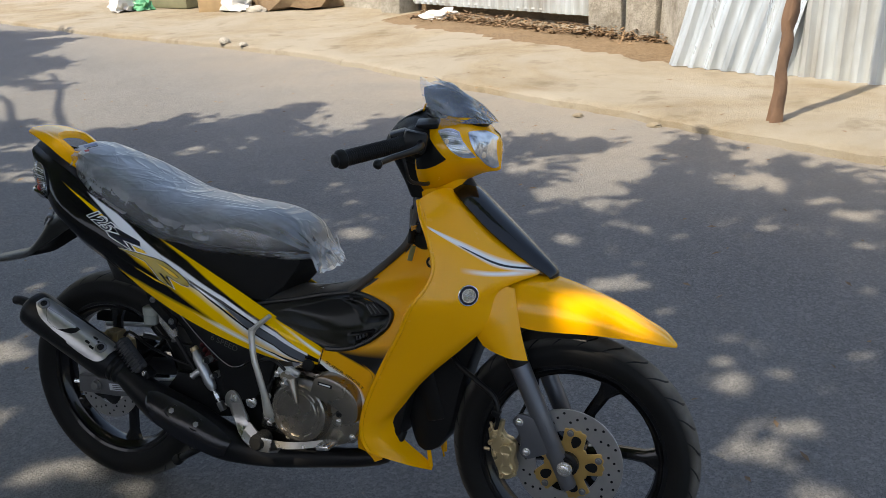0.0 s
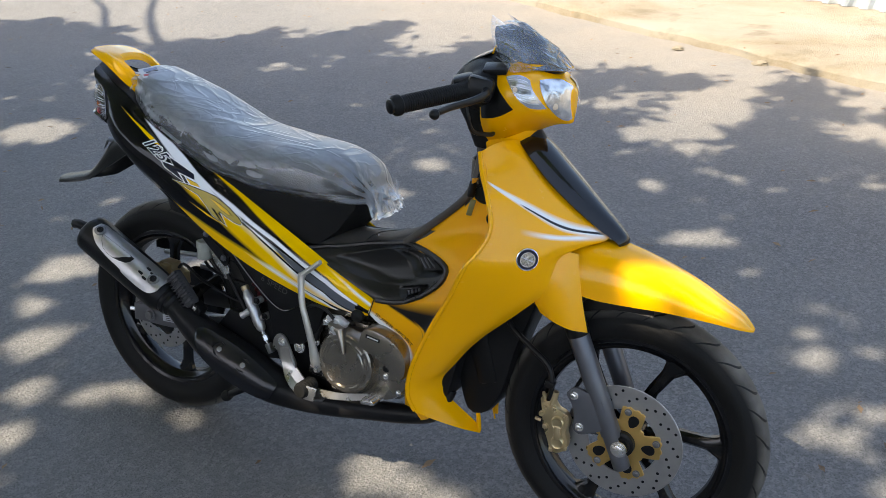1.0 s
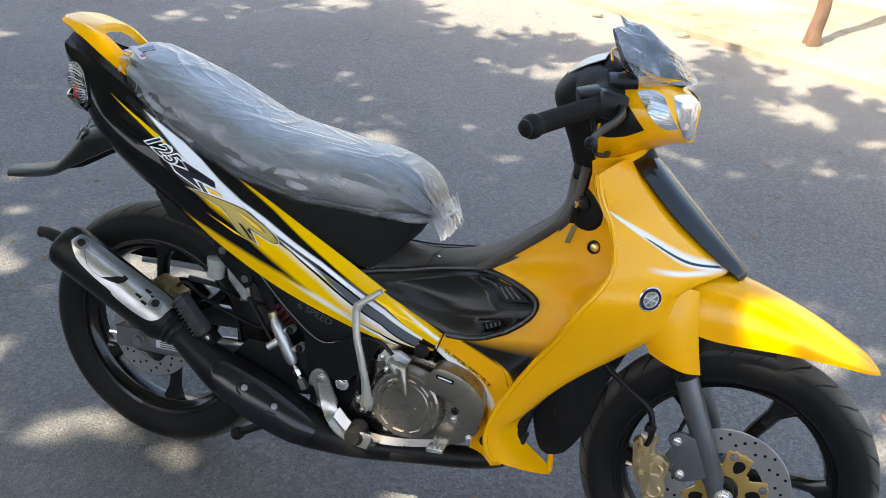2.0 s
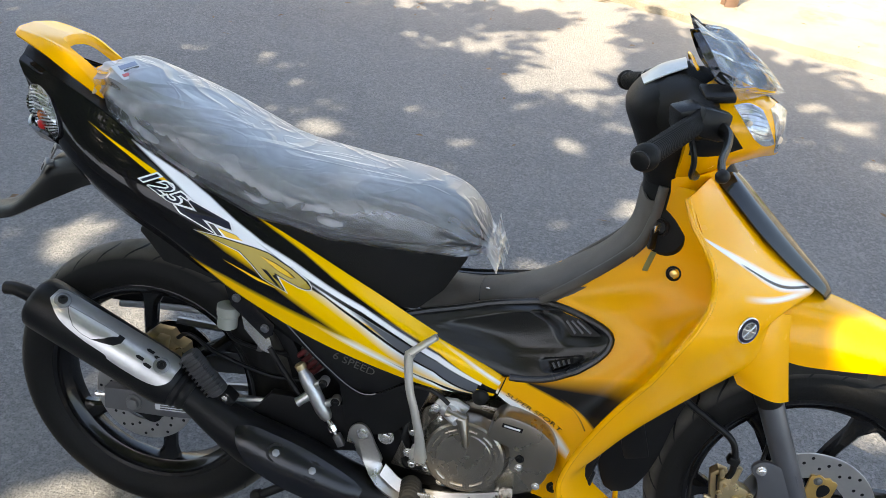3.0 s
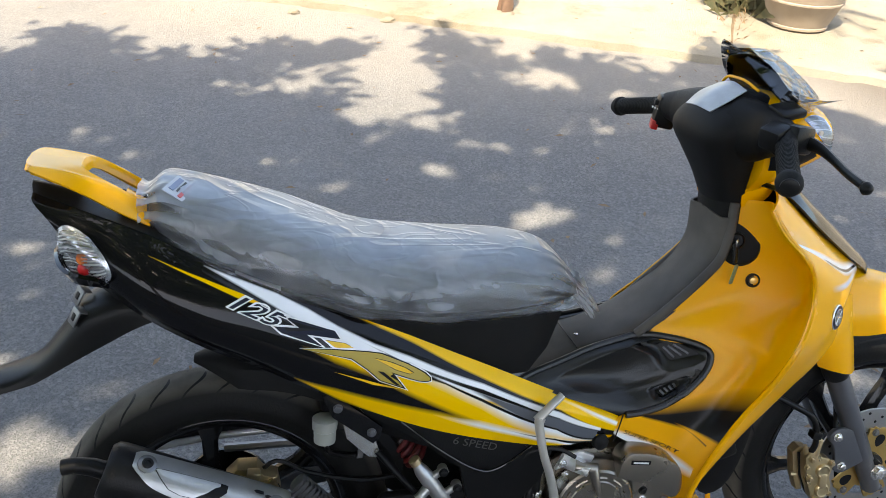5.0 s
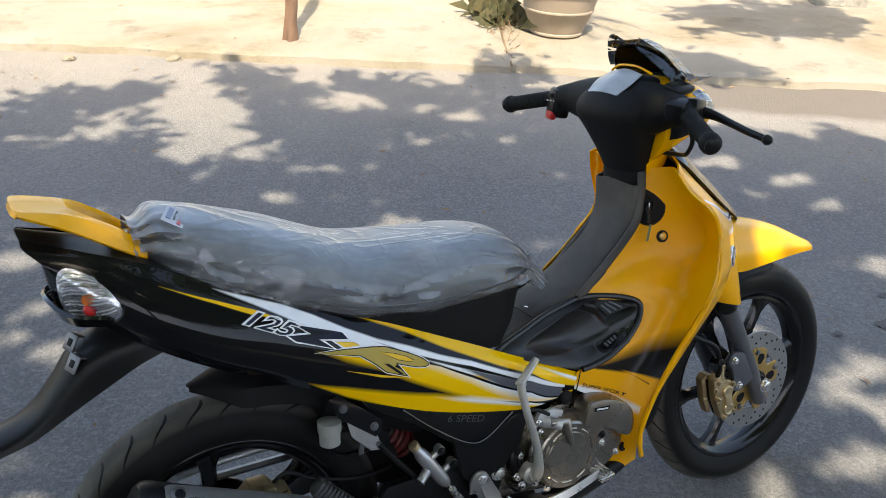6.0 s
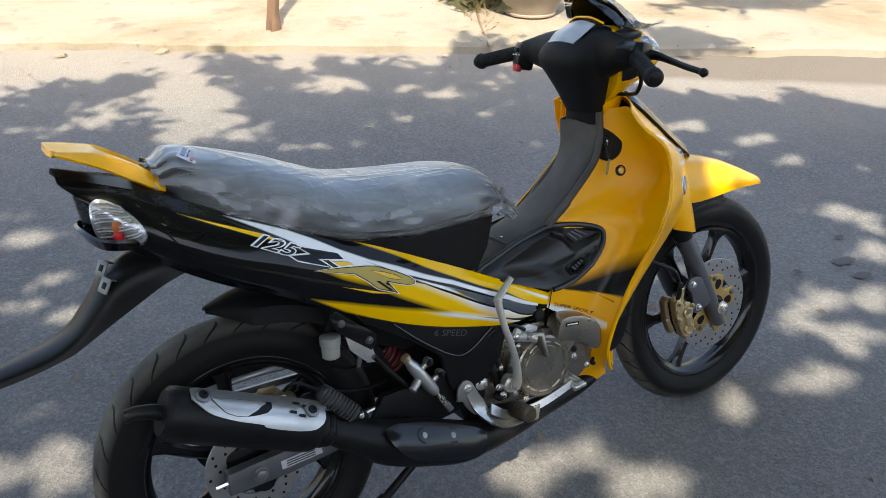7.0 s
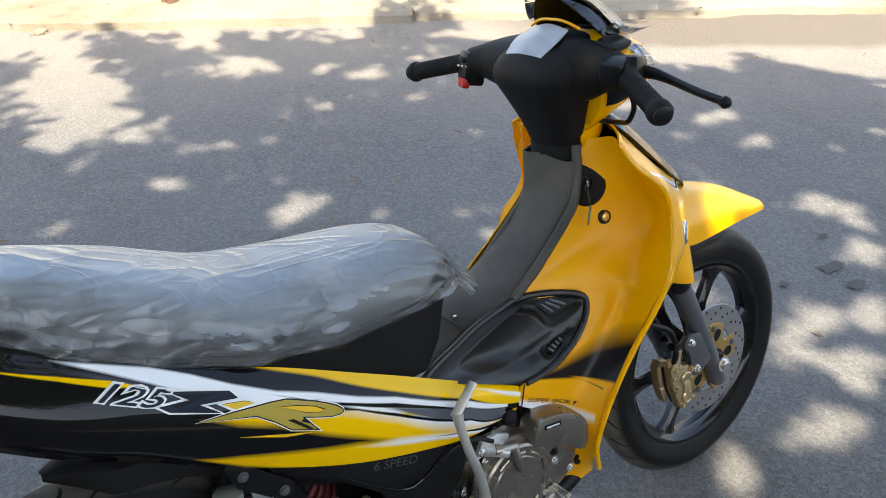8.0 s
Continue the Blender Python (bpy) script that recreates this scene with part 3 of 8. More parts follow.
def corrugated(name, p, q, height, lean, mat, label, pitch=0.125, depth=0.019, base=0.05, ragged=0.0, skew=0.0):
    """A leaning corrugated sheet between two feet."""
    length = math.hypot(q[0] - p[0], q[1] - p[1])
    tx, ty = (q[0] - p[0]) / length, (q[1] - p[1]) / length
    nx, ny = -ty, tx
    n = int(length / pitch * 8)
    cols = []
    for i in range(n + 1):
        s = length * i / n
        wave = depth * math.tanh(2.2 * math.cos(2 * math.pi * s / pitch))
        col = []
        for k in range(9):
            z = height * k / 8
            dent = 0.024 * noise.noise((s * 1.7, z * 2.2, 3.0)) + 0.007 * noise.noise((s * 9, z * 5, 5.0))
            low = ragged * (0.5 + 0.5 * noise.noise((s * 4, 0, 0))) * (k == 0)
            off = wave + dent + lean * z
            col.append((p[0] + tx * (s + skew * z) + nx * off, p[1] + ty * (s + skew * z) + ny * off, base + z + low))
        cols.append(col)
    return tagged(part(name, sheet(cols, 0.0012), mat), label, "metal sheet", "corrugated fence sheets")


FENCE_A, FENCE_B = (0.76, 5.88), (3.42, 4.60)
corrugated("fence_sheet", along(FENCE_A, FENCE_B, 0.0), along(FENCE_A, FENCE_B, 0.335), 2.0, 0.16, ZINC,
           "bright galvanised corrugated sheet leaning on the fence", 0.15, 0.024, skew=0.22)
f2 = corrugated("fence_sheet", along(FENCE_A, FENCE_B, 0.315), along(FENCE_A, FENCE_B, 0.62), 2.0, 0.05, ZINC_WORN,
                "whitish weathered corrugated fence sheet", 0.13, 0.02)
f2.location = (0.03, 0.06, 0)
f3 = corrugated("fence_sheet", along(FENCE_A, FENCE_B, 0.60), along(FENCE_A, FENCE_B, 1.0), 2.0, 0.03, ZINC,
                "pale grey corrugated fence sheet with greenish tint", 0.13, 0.02)
f3.location = (0.02, 0.05, 0)


def wall_run(name, p, q, height, thick, mat, label, uneven=0.03):
    """A length of old plastered wall with worn, uneven faces."""
    length = math.hypot(q[0] - p[0], q[1] - p[1])
    tx, ty = (q[0] - p[0]) / length, (q[1] - p[1]) / length
    nx, ny = -ty, tx
    n, m = max(4, int(length / 0.25)), 10
    bm = bmesh.new()
    rings = []
    for i in range(n + 1):
        s = length * i / n
        ring = []
        for side in (0, 1):
            for k in range(m + 1):
                z = height * (k if side == 0 else m - k) / m
                e = uneven * noise.noise((s * 1.9 + side * 7, z * 2.3, 4.0))
                o = (e if side == 0 else thick + e)
                ring.append((p[0] + tx * s + nx * o, p[1] + ty * s + ny * o, 0.03 + z))
        rings.append(ring)
    return tagged(part(name, loft(rings, True, bm), mat), label, "wall", kind="structure")


wall_run("wall_west", (-40.0, 26.5), (-3.1, 9.62), 2.2, 0.2, PLASTER, "old low plastered wall with stains")
wall_run("wall_north", (0.42, 7.35), (0.95, 6.05), 2.2, 0.2, PLASTER, "stained plaster wall return beside the fence")
wall_run("wall_east", (3.6, 6.6), (40.0, -11.0), 2.2, 0.2, PLASTER, "pale plastered wall at the back of the apron")

# added out of view: holds back low sky light and darkens reflections
wall_run("unseen_wall_south", (-17.0, 2.4), (24.0, -19.5), 2.2, 0.25, DARK_WALL, "unseen dark wall added across the road to dim the sky light")


def gate_post(name, x, y, w, h):
    bm = box((w, w * 0.9, h), pose(x, y, h / 2 + 0.02, 0, 0, -27), 0.03)
    bmesh.ops.subdivide_edges(bm, edges=bm.edges[:], cuts=3, use_grid_fill=True)
    for v in bm.verts:
        d = 0.02 * noise.noise_vector(v.co * 3.0)
        v.co += Vector(d)
    return tagged(part(name, bm, PLASTER), "weathered concrete gate post with stained base", "post", "gate posts")


gate_post("gate_post", 0.02, 7.62, 0.42, 2.3)
gate_post("gate_post", 0.42, 7.2, 0.36, 2.3)
gate_post("gate_post", -3.25, 9.62, 0.4, 1.9)
gate = thing("metal_gate", pose(0, 0, 0), "grey corrugated sheet gate with rust, hung above the ground", "gate")
leaf = corrugated("gate_panel", (-3.0, 9.5), (-0.22, 8.02), 1.9, 0.0, ZINC_WORN, "", 0.12, 0.014, 0.17)
for key in ("category", "group"):
    del leaf[key]
leaf.parent = gate
part("bottom_rail", tube([(-3.0, 9.53, 0.2), (-0.2, 8.05, 0.2)], 0.025, 8), ZINC_WORN, gate)
# made-up dark backing that gives the gate's lower gap its shade
wall_run("gap_backing", (-3.0, 9.75), (-0.1, 8.2), 2.1, 0.12, DIRT, "dark wall added to darken the gap under the gate")

# wooden prop
bm = tube([(1.63, 4.07, 0.02), (1.645, 4.075, 0.25), (1.66, 4.10, 0.55), (1.70, 4.12, 1.0), (1.73, 4.15, 1.7), (1.77, 4.2, 2.5)],
          [0.044, 0.033, 0.035, 0.040, 0.040, 0.038], 14, steps=48)
for v in bm.verts:
    k = 0.028 * noise.noise((v.co.x * 30, v.co.y * 30, v.co.z * 6)) + 0.008 * noise.noise((v.co.z * 9, 2, 1))
    v.co.x += k
    v.co.y += k * 0.6
tagged(part("wooden_prop", bm, WOOD), "leaning rough brown wooden post standing on the apron", "post")

# planter
PX, PY = 3.39, 3.65
planter = thing("flower_pot", pose(PX, PY, 0.047), "large round beige concrete flower pot with palm seedlings", "flower pot")
part("bowl", lathe([(0, 0.165), (0.008, 0.178), (0.02, 0.180), (0.026, 0.176), (0.05, 0.188), (0.16, 0.232), (0.165, 0.240), (0.175, 0.241), (0.18, 0.236), (0.27, 0.262), (0.295, 0.268), (0.30, 0.285), (0.315, 0.293), (0.335, 0.292),
                    (0.343, 0.284), (0.338, 0.256), (0.29, 0.24)], (0, 0, 0), (0, 0, 1), 48), POT, planter)
part("soil", lathe([(0.285, 0.245), (0.305, 0.12), (0.31, 0.01)], (0, 0, 0), (0, 0, 1), 24), DIRT, planter)
rng = random.Random(4)
bm = bmesh.new()
for i in range(26):
    a = rng.uniform(0, 6.28)
    reach = rng.uniform(0.25, 0.55)
    top = rng.uniform(0.45, 0.85)
    r0 = rng.uniform(0.02, 0.12)
    d = Vector((math.cos(a), math.sin(a), 0))
    mid = [d * r0 + Vector((0, 0, 0.3)), d * (r0 + reach * 0.35) + Vector((0, 0, top)), d * (r0 + reach * 0.75) + Vector((0, 0, top * 0.95)), d * (r0 + reach) + Vector((0, 0, top * 0.7))]
    tube(mid, [0.006, 0.005, 0.004, 0.002], 5, bm, 9)
    path = spline(mid, 40)
    side = d.cross(Vector((0, 0, 1)))
    for p, q in zip(path[12:], path[13:]):
        for sg in (-1, 1):
            o = Vector(p)
            tip = o + side * sg * 0.10 + d * 0.05 + Vector((0, 0, -0.02))
            w = Vector((q - p) * 0.4)
            bm.faces.new([bm.verts.new(c) for c in (o, o + w, tip)])
part("fronds", bm, LEAF, planter, "thin green palm fronds")

# soil washed against the wall and the fence foot
bm = bmesh.new()
rows = []
for i in range(60):
    f = i / 59
    bx, by = along((-2.9, 9.1), (1.05, 6.35), f)
    row = []
    for d, h in ((-0.35, 0.03), (-0.1, 0.085), (0.12, 0.075), (0.35, 0.06), (0.52, 0.042)):
        k = d + (0.16 * noise.noise((f * 14, d * 3, 1.0)) + 0.06 * noise.noise((f * 50, d, 4.0)) if d > 0 else 0)
        row.append(bm.verts.new((bx - 0.56 * k, by - 0.83 * k, h + 0.012 * noise.noise((f * 40, d * 9, 2.0)))))
    rows.append(row)
for a, b in zip(rows, rows[1:]):
    for j in range(4):
        bm.faces.new((a[j], b[j], b[j + 1], a[j + 1]))
tagged(part("soil_strip", bm, DIRT), "strip of brown soil washed against the wall", "soil", kind="structure")

# litter along the back wall
rng = random.Random(7)
verts, faces = [], []
for i in range(2600):
    f = rng.random()
    bx, by = along((-2.6, 8.85), (0.78, 6.72), f)
    d = abs(rng.gauss(0, 0.16))
    x, y = bx - 0.47 * d + rng.gauss(0, 0.1), by - 0.88 * d * 0.6 + 0.1
    z = 0.055 + max(0, 0.11 - d * 0.35) * rng.random()
    a, tilt, l, w = rng.uniform(0, 6.28), rng.gauss(0, 0.35), rng.uniform(0.02, 0.065), rng.uniform(0.008, 0.02)
    c, s = math.cos(a), math.sin(a)
    b = len(verts)
    for px, py, pz in ((-l, 0, 0), (0, -w, 0.01), (l, 0, l * tilt), (0, w, 0.012)):
        verts.append((x + c * px - s * py, y + s * px + c * py, z + abs(pz)))
    faces.append((b, b + 1, b + 2, b + 3))
me = bpy.data.meshes.new("leaf_litter")
me.from_pydata(verts, [], faces)
me.materials.append(DRY_LEAF)
tagged(new("leaf_litter", me), "heap of dry brown leaves and twigs along the wall", "leaves", kind="stuff")


def lump(name, centre, size, mat, label, category, seed, rough=0.35, group=""):
    bm = bmesh.new()
    bmesh.ops.create_icosphere(bm, subdivisions=3, radius=1.0)
    for v in bm.verts:
        k = 1 + rough * noise.noise(v.co * 2.2 + Vector((seed, 0, 0))) + rough * 0.5 * noise.noise(v.co * 6 + Vector((0, seed, 0)))
        v.co = Vector((v.co.x * size[0] * k, v.co.y * size[1] * k, max(v.co.z, -0.35) * size[2] * k))
    low = min(v.co.z for v in bm.verts)
    for v in bm.verts:
        v.co.z -= low
    ob = part(name, bm, mat)
    ob.location = centre
    return tagged(ob, label, category, group)


lump("plastic_bag", (-2.3, 8.72, 0.045), (0.26, 0.14, 0.09), BAG, "crumpled white plastic bag on the leaf litter", "bag", 1, 0.6, "litter bags")
lump("plastic_bag", (-6.05, 9.9, 0.045), (0.25, 0.2, 0.13), BAG, "white plastic bag lying beside a cardboard box", "bag", 2, 0.6, "litter bags")
lump("plastic_bag", (-8.2, 9.95, 0.045), (0.2, 0.2, 0.2), BAG, "white and green rubbish bag on the verge", "bag", 3, 0.5, "litter bags")
lump("plastic_bag", (-7.92, 10.1, 0.045), (0.18, 0.14, 0.12), BAG_GREEN, "green plastic rubbish bag on the verge", "bag", 5, 0.5, "litter bags")
lump("soil_heap", (-5.2, 10.3, 0.03), (0.75, 0.5, 0.38), DIRT, "small brown heap of soil by the wall", "soil heap", 6, 0.3)
lump("stone", (-5.6, 9.75, 0.045), (0.17, 0.09, 0.07), PLASTER, "pale rubble stone on the apron", "stone", 8, 0.2, "rubble stones")
lump("stone", (-4.35, 7.02, 0.03), (0.07, 0.05, 0.05), PLASTER, "small broken stone at the apron edge", "stone", 9, 0.2, "rubble stones")
lump("stone", (-4.0, 6.86, 0.03), (0.05, 0.04, 0.03), PLASTER, "small broken stone at the apron edge", "stone", 10, 0.2, "rubble stones")
lump("stone", (0.9, 4.06, -0.022), (0.045, 0.03, 0.022), CONCRETE, "chip of pale concrete at the kerb", "stone", 11, 0.3, "rubble stones")
lump("stone", (0.35, 4.28, -0.022), (0.035, 0.03, 0.018), CONCRETE, "chip of pale concrete at the kerb", "stone", 12, 0.3, "rubble stones")
carton = thing("cardboard_box", pose(-6.45, 9.95, 0.047, 0, 0, 20), "brown cardboard box standing on the apron", "box")
part("carton_body", box((0.42, 0.32, 0.4), pose(0, 0, 0.2), 0.006), CARDBOARD, carton)
part("tape", box((0.425, 0.06, 0.404), pose(0, 0, 0.2), 0.002), material("parcel_tape", (0.5, 0.4, 0.25), 0.3), carton)
trough = thing("concrete_trough", pose(-7.75, 10.6, 0.047, 0, 0, -14), "low olive grey trough at the roadside", "trough")
part("trough_body", box((1.5, 0.6, 0.5), pose(0, 0, 0.25), 0.05), OLIVE, trough)
part("trough_rim", box((1.58, 0.68, 0.05), pose(0, 0, 0.5), 0.015), OLIVE, trough)
tagged(part("stone_block", box((0.45, 0.4, 0.5), pose(6.35, 3.75, 0.29, 0, 0, -28), 0.03), PLASTER), "pale cement block at the back of the apron", "block")

# scraps on the road
rng = random.Random(12)
verts, faces = [], []
for i in range(420):
    x, y = rng.uniform(-5, 4.5), rng.uniform(-0.6, 5.5)
    l, w, a = rng.uniform(0.006, 0.028), rng.uniform(0.003, 0.009), rng.uniform(0, 6.28)
    c, s = math.cos(a), math.sin(a)
    z = -0.008 if y < 3 - 0.55 * x + 1.5 else 0.052
    b = len(verts)
    for px, py, pz in ((-l, 0, 0), (0, -w, 0.002), (l, 0, 0.004), (0, w, 0.006)):
        verts.append((x + c * px - s * py, y + s * px + c * py, z - 0.008 + pz))
    faces.append((b, b + 1, b + 2, b + 3))
me = bpy.data.meshes.new("road_scraps")
me.from_pydata(verts, [], faces)
me.materials.append(DRY_LEAF)
tagged(new("road_scraps", me), "tiny dry leaf scraps and grit scattered on the road", "leaf scraps", kind="stuff")


# dark oil spots on the road
def oil_spot(x, y, rx, ry, seed):
    bm = bmesh.new()
    ring = []
    for a in np.linspace(0, 2 * math.pi, 28, endpoint=False):
        k = 1 + 0.45 * noise.noise((math.cos(a) * 1.7 + seed, math.sin(a) * 1.7, 0)) + 0.3 * noise.noise((math.cos(a) * 5, math.sin(a) * 5, seed))
        ring.append(bm.verts.new((x + rx * k * math.cos(a), y + ry * k * math.sin(a), -0.0145)))
    bm.faces.new(ring)
    return tagged(part("oil_spot", bm, OIL), "small dark oil spot dried into the asphalt", "stain", kind="structure")


for x, y, rx, ry, seed in ((2.27, 0.23, 0.05, 0.022, 1.0), (2.24, 0.13, 0.03, 0.022, 2.0), (2.06, 0.26, 0.018, 0.016, 3.0), (2.42, 0.36, 0.02, 0.012, 4.0)):
    oil_spot(x, y, rx, ry, seed)


# ---- the shade tree behind the viewer ----
# where the crown's outline throws its shadow, east to west along the road: (x, y)
OUTLINE_WEST = [(-8, 2.6), (-4.6, 3.5), (-3.9, 3.5), (-3.2, 3.12), (-2.91, 3.4), (-2.63, 3.85), (-2.29, 3.76), (-2.0, 4.05), (-1.8, 4.5), (-1.7, 3.95), (-1.4, 3.5), (-1.04, 3.47), (-0.96, 4.1), (-0.82, 3.9), (-0.5, 3.5), (-0.05, 3.42)]
OUTLINE_EAST = [(0.15, 3.7), (0.36, 3.62), (0.73, 3.66), (0.95, 3.5), (1.05, 3.78), (1.27, 3.84), (1.42, 3.6), (1.47, 3.26), (1.8, 3.36), (2.03, 3.5), (2.0, 3.12), (2.14, 2.94), (2.5, 2.95), (2.75, 2.6), (3.15, 2.0), (3.36, 1.68), (3.78, 1.62), (3.95, 1.2), (4.6, 0.7), (8, -1.2)]
OUTLINE = sorted(OUTLINE_WEST + OUTLINE_EAST)
# openings of the crown: centre and half widths of the sun flecks that they let through
FLECKS_BACK = [(0.12, 3.0, 0.14, 0.09), (0.33, 3.0, 0.15, 0.08), (0.36, 3.24, 0.13, 0.06), (1.52, 3.06, 0.15, 0.10), (1.55, 2.9, 0.10, 0.05), (1.84, 2.83, 0.12, 0.07), (1.97, 2.53, 0.13, 0.07), (1.65, 2.35, 0.08, 0.045), (2.06, 2.19, 0.09, 0.05),
               (1.04, 2.23, 0.08, 0.04), (0.81, 1.98, 0.07, 0.05), (1.04, 1.53, 0.07, 0.06), (1.14, 1.56, 0.06, 0.07), (2.42, 2.62, 0.12, 0.06), (0.41, 2.06, 0.06, 0.035), (0.16, 2.13, 0.08, 0.045), (0.37, 1.87, 0.05, 0.03), (1.52, 2.98, 0.2, 0.05), (-1.9, 3.03, 0.15, 0.06), (-0.93, 2.55, 0.10, 0.05)]
FLECKS_WEST = [(-0.55, 2.5, 0.10, 0.06), (-2.71, 2.31, 0.16, 0.09), (-3.26, 2.9, 0.2, 0.1), (-2.41, 1.44, 0.2, 0.16), (-0.2, 1.85, 0.06, 0.06), (-0.18, 1.47, 0.08, 0.055), (-0.27, 1.35, 0.06, 0.05), (-0.17, 1.2, 0.06, 0.055), (-0.96, 0.40, 0.10, 0.11), (-0.85, 0.15, 0.09, 0.06), (-0.64, 0.0, 0.09, 0.09),
               (-0.68, 0.83, 0.07, 0.1), (-0.52, 0.54, 0.07, 0.09), (-0.32, 0.44, 0.05, 0.05), (-0.28, 0.30, 0.05, 0.04), (-0.14, -0.07, 0.08, 0.05), (-0.25, -0.14, 0.06, 0.05), (0.07, -0.1, 0.05, 0.04), (-0.45, -0.19, 0.06, 0.06), (-0.34, -0.34, 0.06, 0.05), (0.66, -0.06, 0.07, 0.09), (0.83, -0.09, 0.055, 0.05), (0.85, -0.24, 0.07, 0.06)]
FLECKS_EAST = [(2.81, 1.54, 0.12, 0.09), (3.0, 1.25, 0.13, 0.07), (2.9, 0.98, 0.10, 0.05), (2.63, 0.5, 0.09, 0.09), (2.62, 0.36, 0.06, 0.06), (2.42, 0.23, 0.07, 0.06), (2.21, 0.03, 0.06, 0.06), (1.99, 0.11, 0.07, 0.055), (1.96, -0.12, 0.05, 0.06), (1.78, 0.04, 0.08, 0.05), (1.65, -0.18, 0.06, 0.06), (1.52, -0.17, 0.06, 0.05),
               (1.27, -0.18, 0.05, 0.04), (1.52, 1.18, 0.05, 0.035), (1.54, 1.03, 0.05, 0.04), (1.54, 0.88, 0.06, 0.05), (1.7, 0.98, 0.05, 0.04), (1.72, 0.68, 0.08, 0.06), (1.65, 0.54, 0.09, 0.06), (1.80, 0.36, 0.06, 0.05), (1.475, 0.42, 0.046, 0.044), (1.60, 0.40, 0.046, 0.044), (1.0, 0.02, 0.04, 0.03), (0.72, 1.06, 0.05, 0.04), (2.05, 0.45, 0.05, 0.04)]
FLECKS_NEAR = [(1.36, -0.10, 0.05, 0.045), (0.95, -0.28, 0.06, 0.05), (2.10, 0.0, 0.05, 0.05), (1.84, -0.12, 0.06, 0.05), (2.47, 0.22, 0.07, 0.05), (-0.31, 0.56, 0.06, 0.06), (-0.42, 0.56, 0.06, 0.06), (-0.34, 0.45, 0.05, 0.04), (1.88, 0.12, 0.05, 0.04)]
FLECKS = FLECKS_BACK + FLECKS_WEST + FLECKS_EAST + FLECKS_NEAR


def lit(x, y):
    """How open the crown is towards the sun over a spot of the road: above 0 the sun comes through."""
    edge = np.interp(x, [p[0] for p in OUTLINE], [p[1] for p in OUTLINE])
    edge += 0.10 * noise.noise((x * 3.1, y * 2.2, 1.0)) + 0.17 * noise.noise((x * 7, y * 5, 4.0)) + 0.14 * noise.noise((x * 15, y * 9, 7.0))
    far = x + 0.92 * (y - 5.41) < -5.4 + 0.9 * noise.noise((x * 1.6, y * 1.6, 6.0)) and y > 4.75 + 0.3 * noise.noise((x * 2.6, y, 2.0))
    east = ((x - 5.4) / 0.9) ** 2 + ((y - 3.5) / 0.6) ** 2 + 1.3 * noise.noise((x * 4, y * 4, 2.0)) < 0.6
    kerb = ((x - 3.85) / 0.28) ** 2 + ((y - 2.7) / 0.28) ** 2 + 1.1 * noise.noise((x * 5, y * 5, 2.0)) < 0.7
    joint = ((x - 2.62) / 0.26) ** 2 + ((y - 3.1) / 0.2) ** 2 + 0.9 * noise.noise((x * 5, y * 5, 2.0)) < 0.8
    if y > edge:
        return not (far or east or kerb or joint)
    # a deep bay of sun between two boughs
    wobble = 0.09 * noise.noise((x * 8, y * 6, 3.0)) + 0.05 * noise.noise((x * 17, y * 15, 8.0))
    west_side = 0.60 - 0.10 * max(0.0, 2.75 - y) / 0.2
    if 2.42 + wobble < y and west_side - 0.09 + wobble * 1.3 + (0.2 if y > 3.46 else 0.0) < x < 0.98 + 0.10 * min(1.0, max(0.0, (y - 2.6) / 0.5)) + wobble:
        return True
    for gx, gy, rx, ry in FLECKS:
        wide = 1.6 if gy > 2.2 else 1.45 if rx < 0.075 else 1.25
        d = ((x - gx) / rx / wide) ** 2 + ((y - gy) / ry / wide) ** 2
        wild = 0.35 if rx < 0.11 else 0.8
        if d < 2.0 and d + wild * (noise.noise((x * 9, y * 9, gx)) + 0.5 * noise.noise((x * 21, y * 21, gx))) < 1:
            return True
    dense = -0.35 < x < 1.55 and -0.3 < y < 1.35
    return not dense and noise.noise((x * 7.5 + 2, y * 9.0, 3.0)) > (0.42 if x > 1.9 else 0.56 if x > 1.6 or y > 1.9 else 0.66)


tree = thing("shade_tree", pose(-2.1, -4.3, -0.02), "broad leafy roadside tree that shades the road", "tree")
TREE = Vector((-2.1, -4.3, 0))
rng = random.Random(21)
part("trunk", tube([(0, 0, -0.05), (0.03, 0.02, 0.3), (0.05, -0.03, 1.6), (0.0, 0.05, 2.8), (0.1, 0.1, 3.7)], [0.3, 0.22, 0.19, 0.17, 0.14], 16, steps=24), BARK, tree)
for i in range(11):
    a = i * 0.571 + 0.2
    reach = 2.0 + 2.6 * rng.random()
    z1 = 4.8 + 1.0 * rng.random()
    end = Vector((math.cos(a) * reach * 1.25, math.sin(a) * reach * 0.8 + 1.2, z1))
    mid = Vector((end.x * 0.45 + rng.uniform(-.2, .2), end.y * 0.4, 3.8 + 0.55 * (z1 - 3.8)))
    way = spline([(0.04, 0.06, 3.3), mid, end], 24)
    size = np.interp(np.arange(24), [0, 12, 23], [0.085, 0.045, 0.012])
    stop = 24
    for k in range(6, 24):
        p = way[k] + np.array(TREE)
        if lit(p[0] - SUN.x / SUN.z * p[2], p[1] - SUN.y / SUN.z * p[2]) and p[1] - SUN.y / SUN.z * p[2] > -0.7:
            stop = max(6, k - 3)
            break
    bm = tube(way[:stop], size[:stop], 8)
    part("limb", bm, BARK, tree)

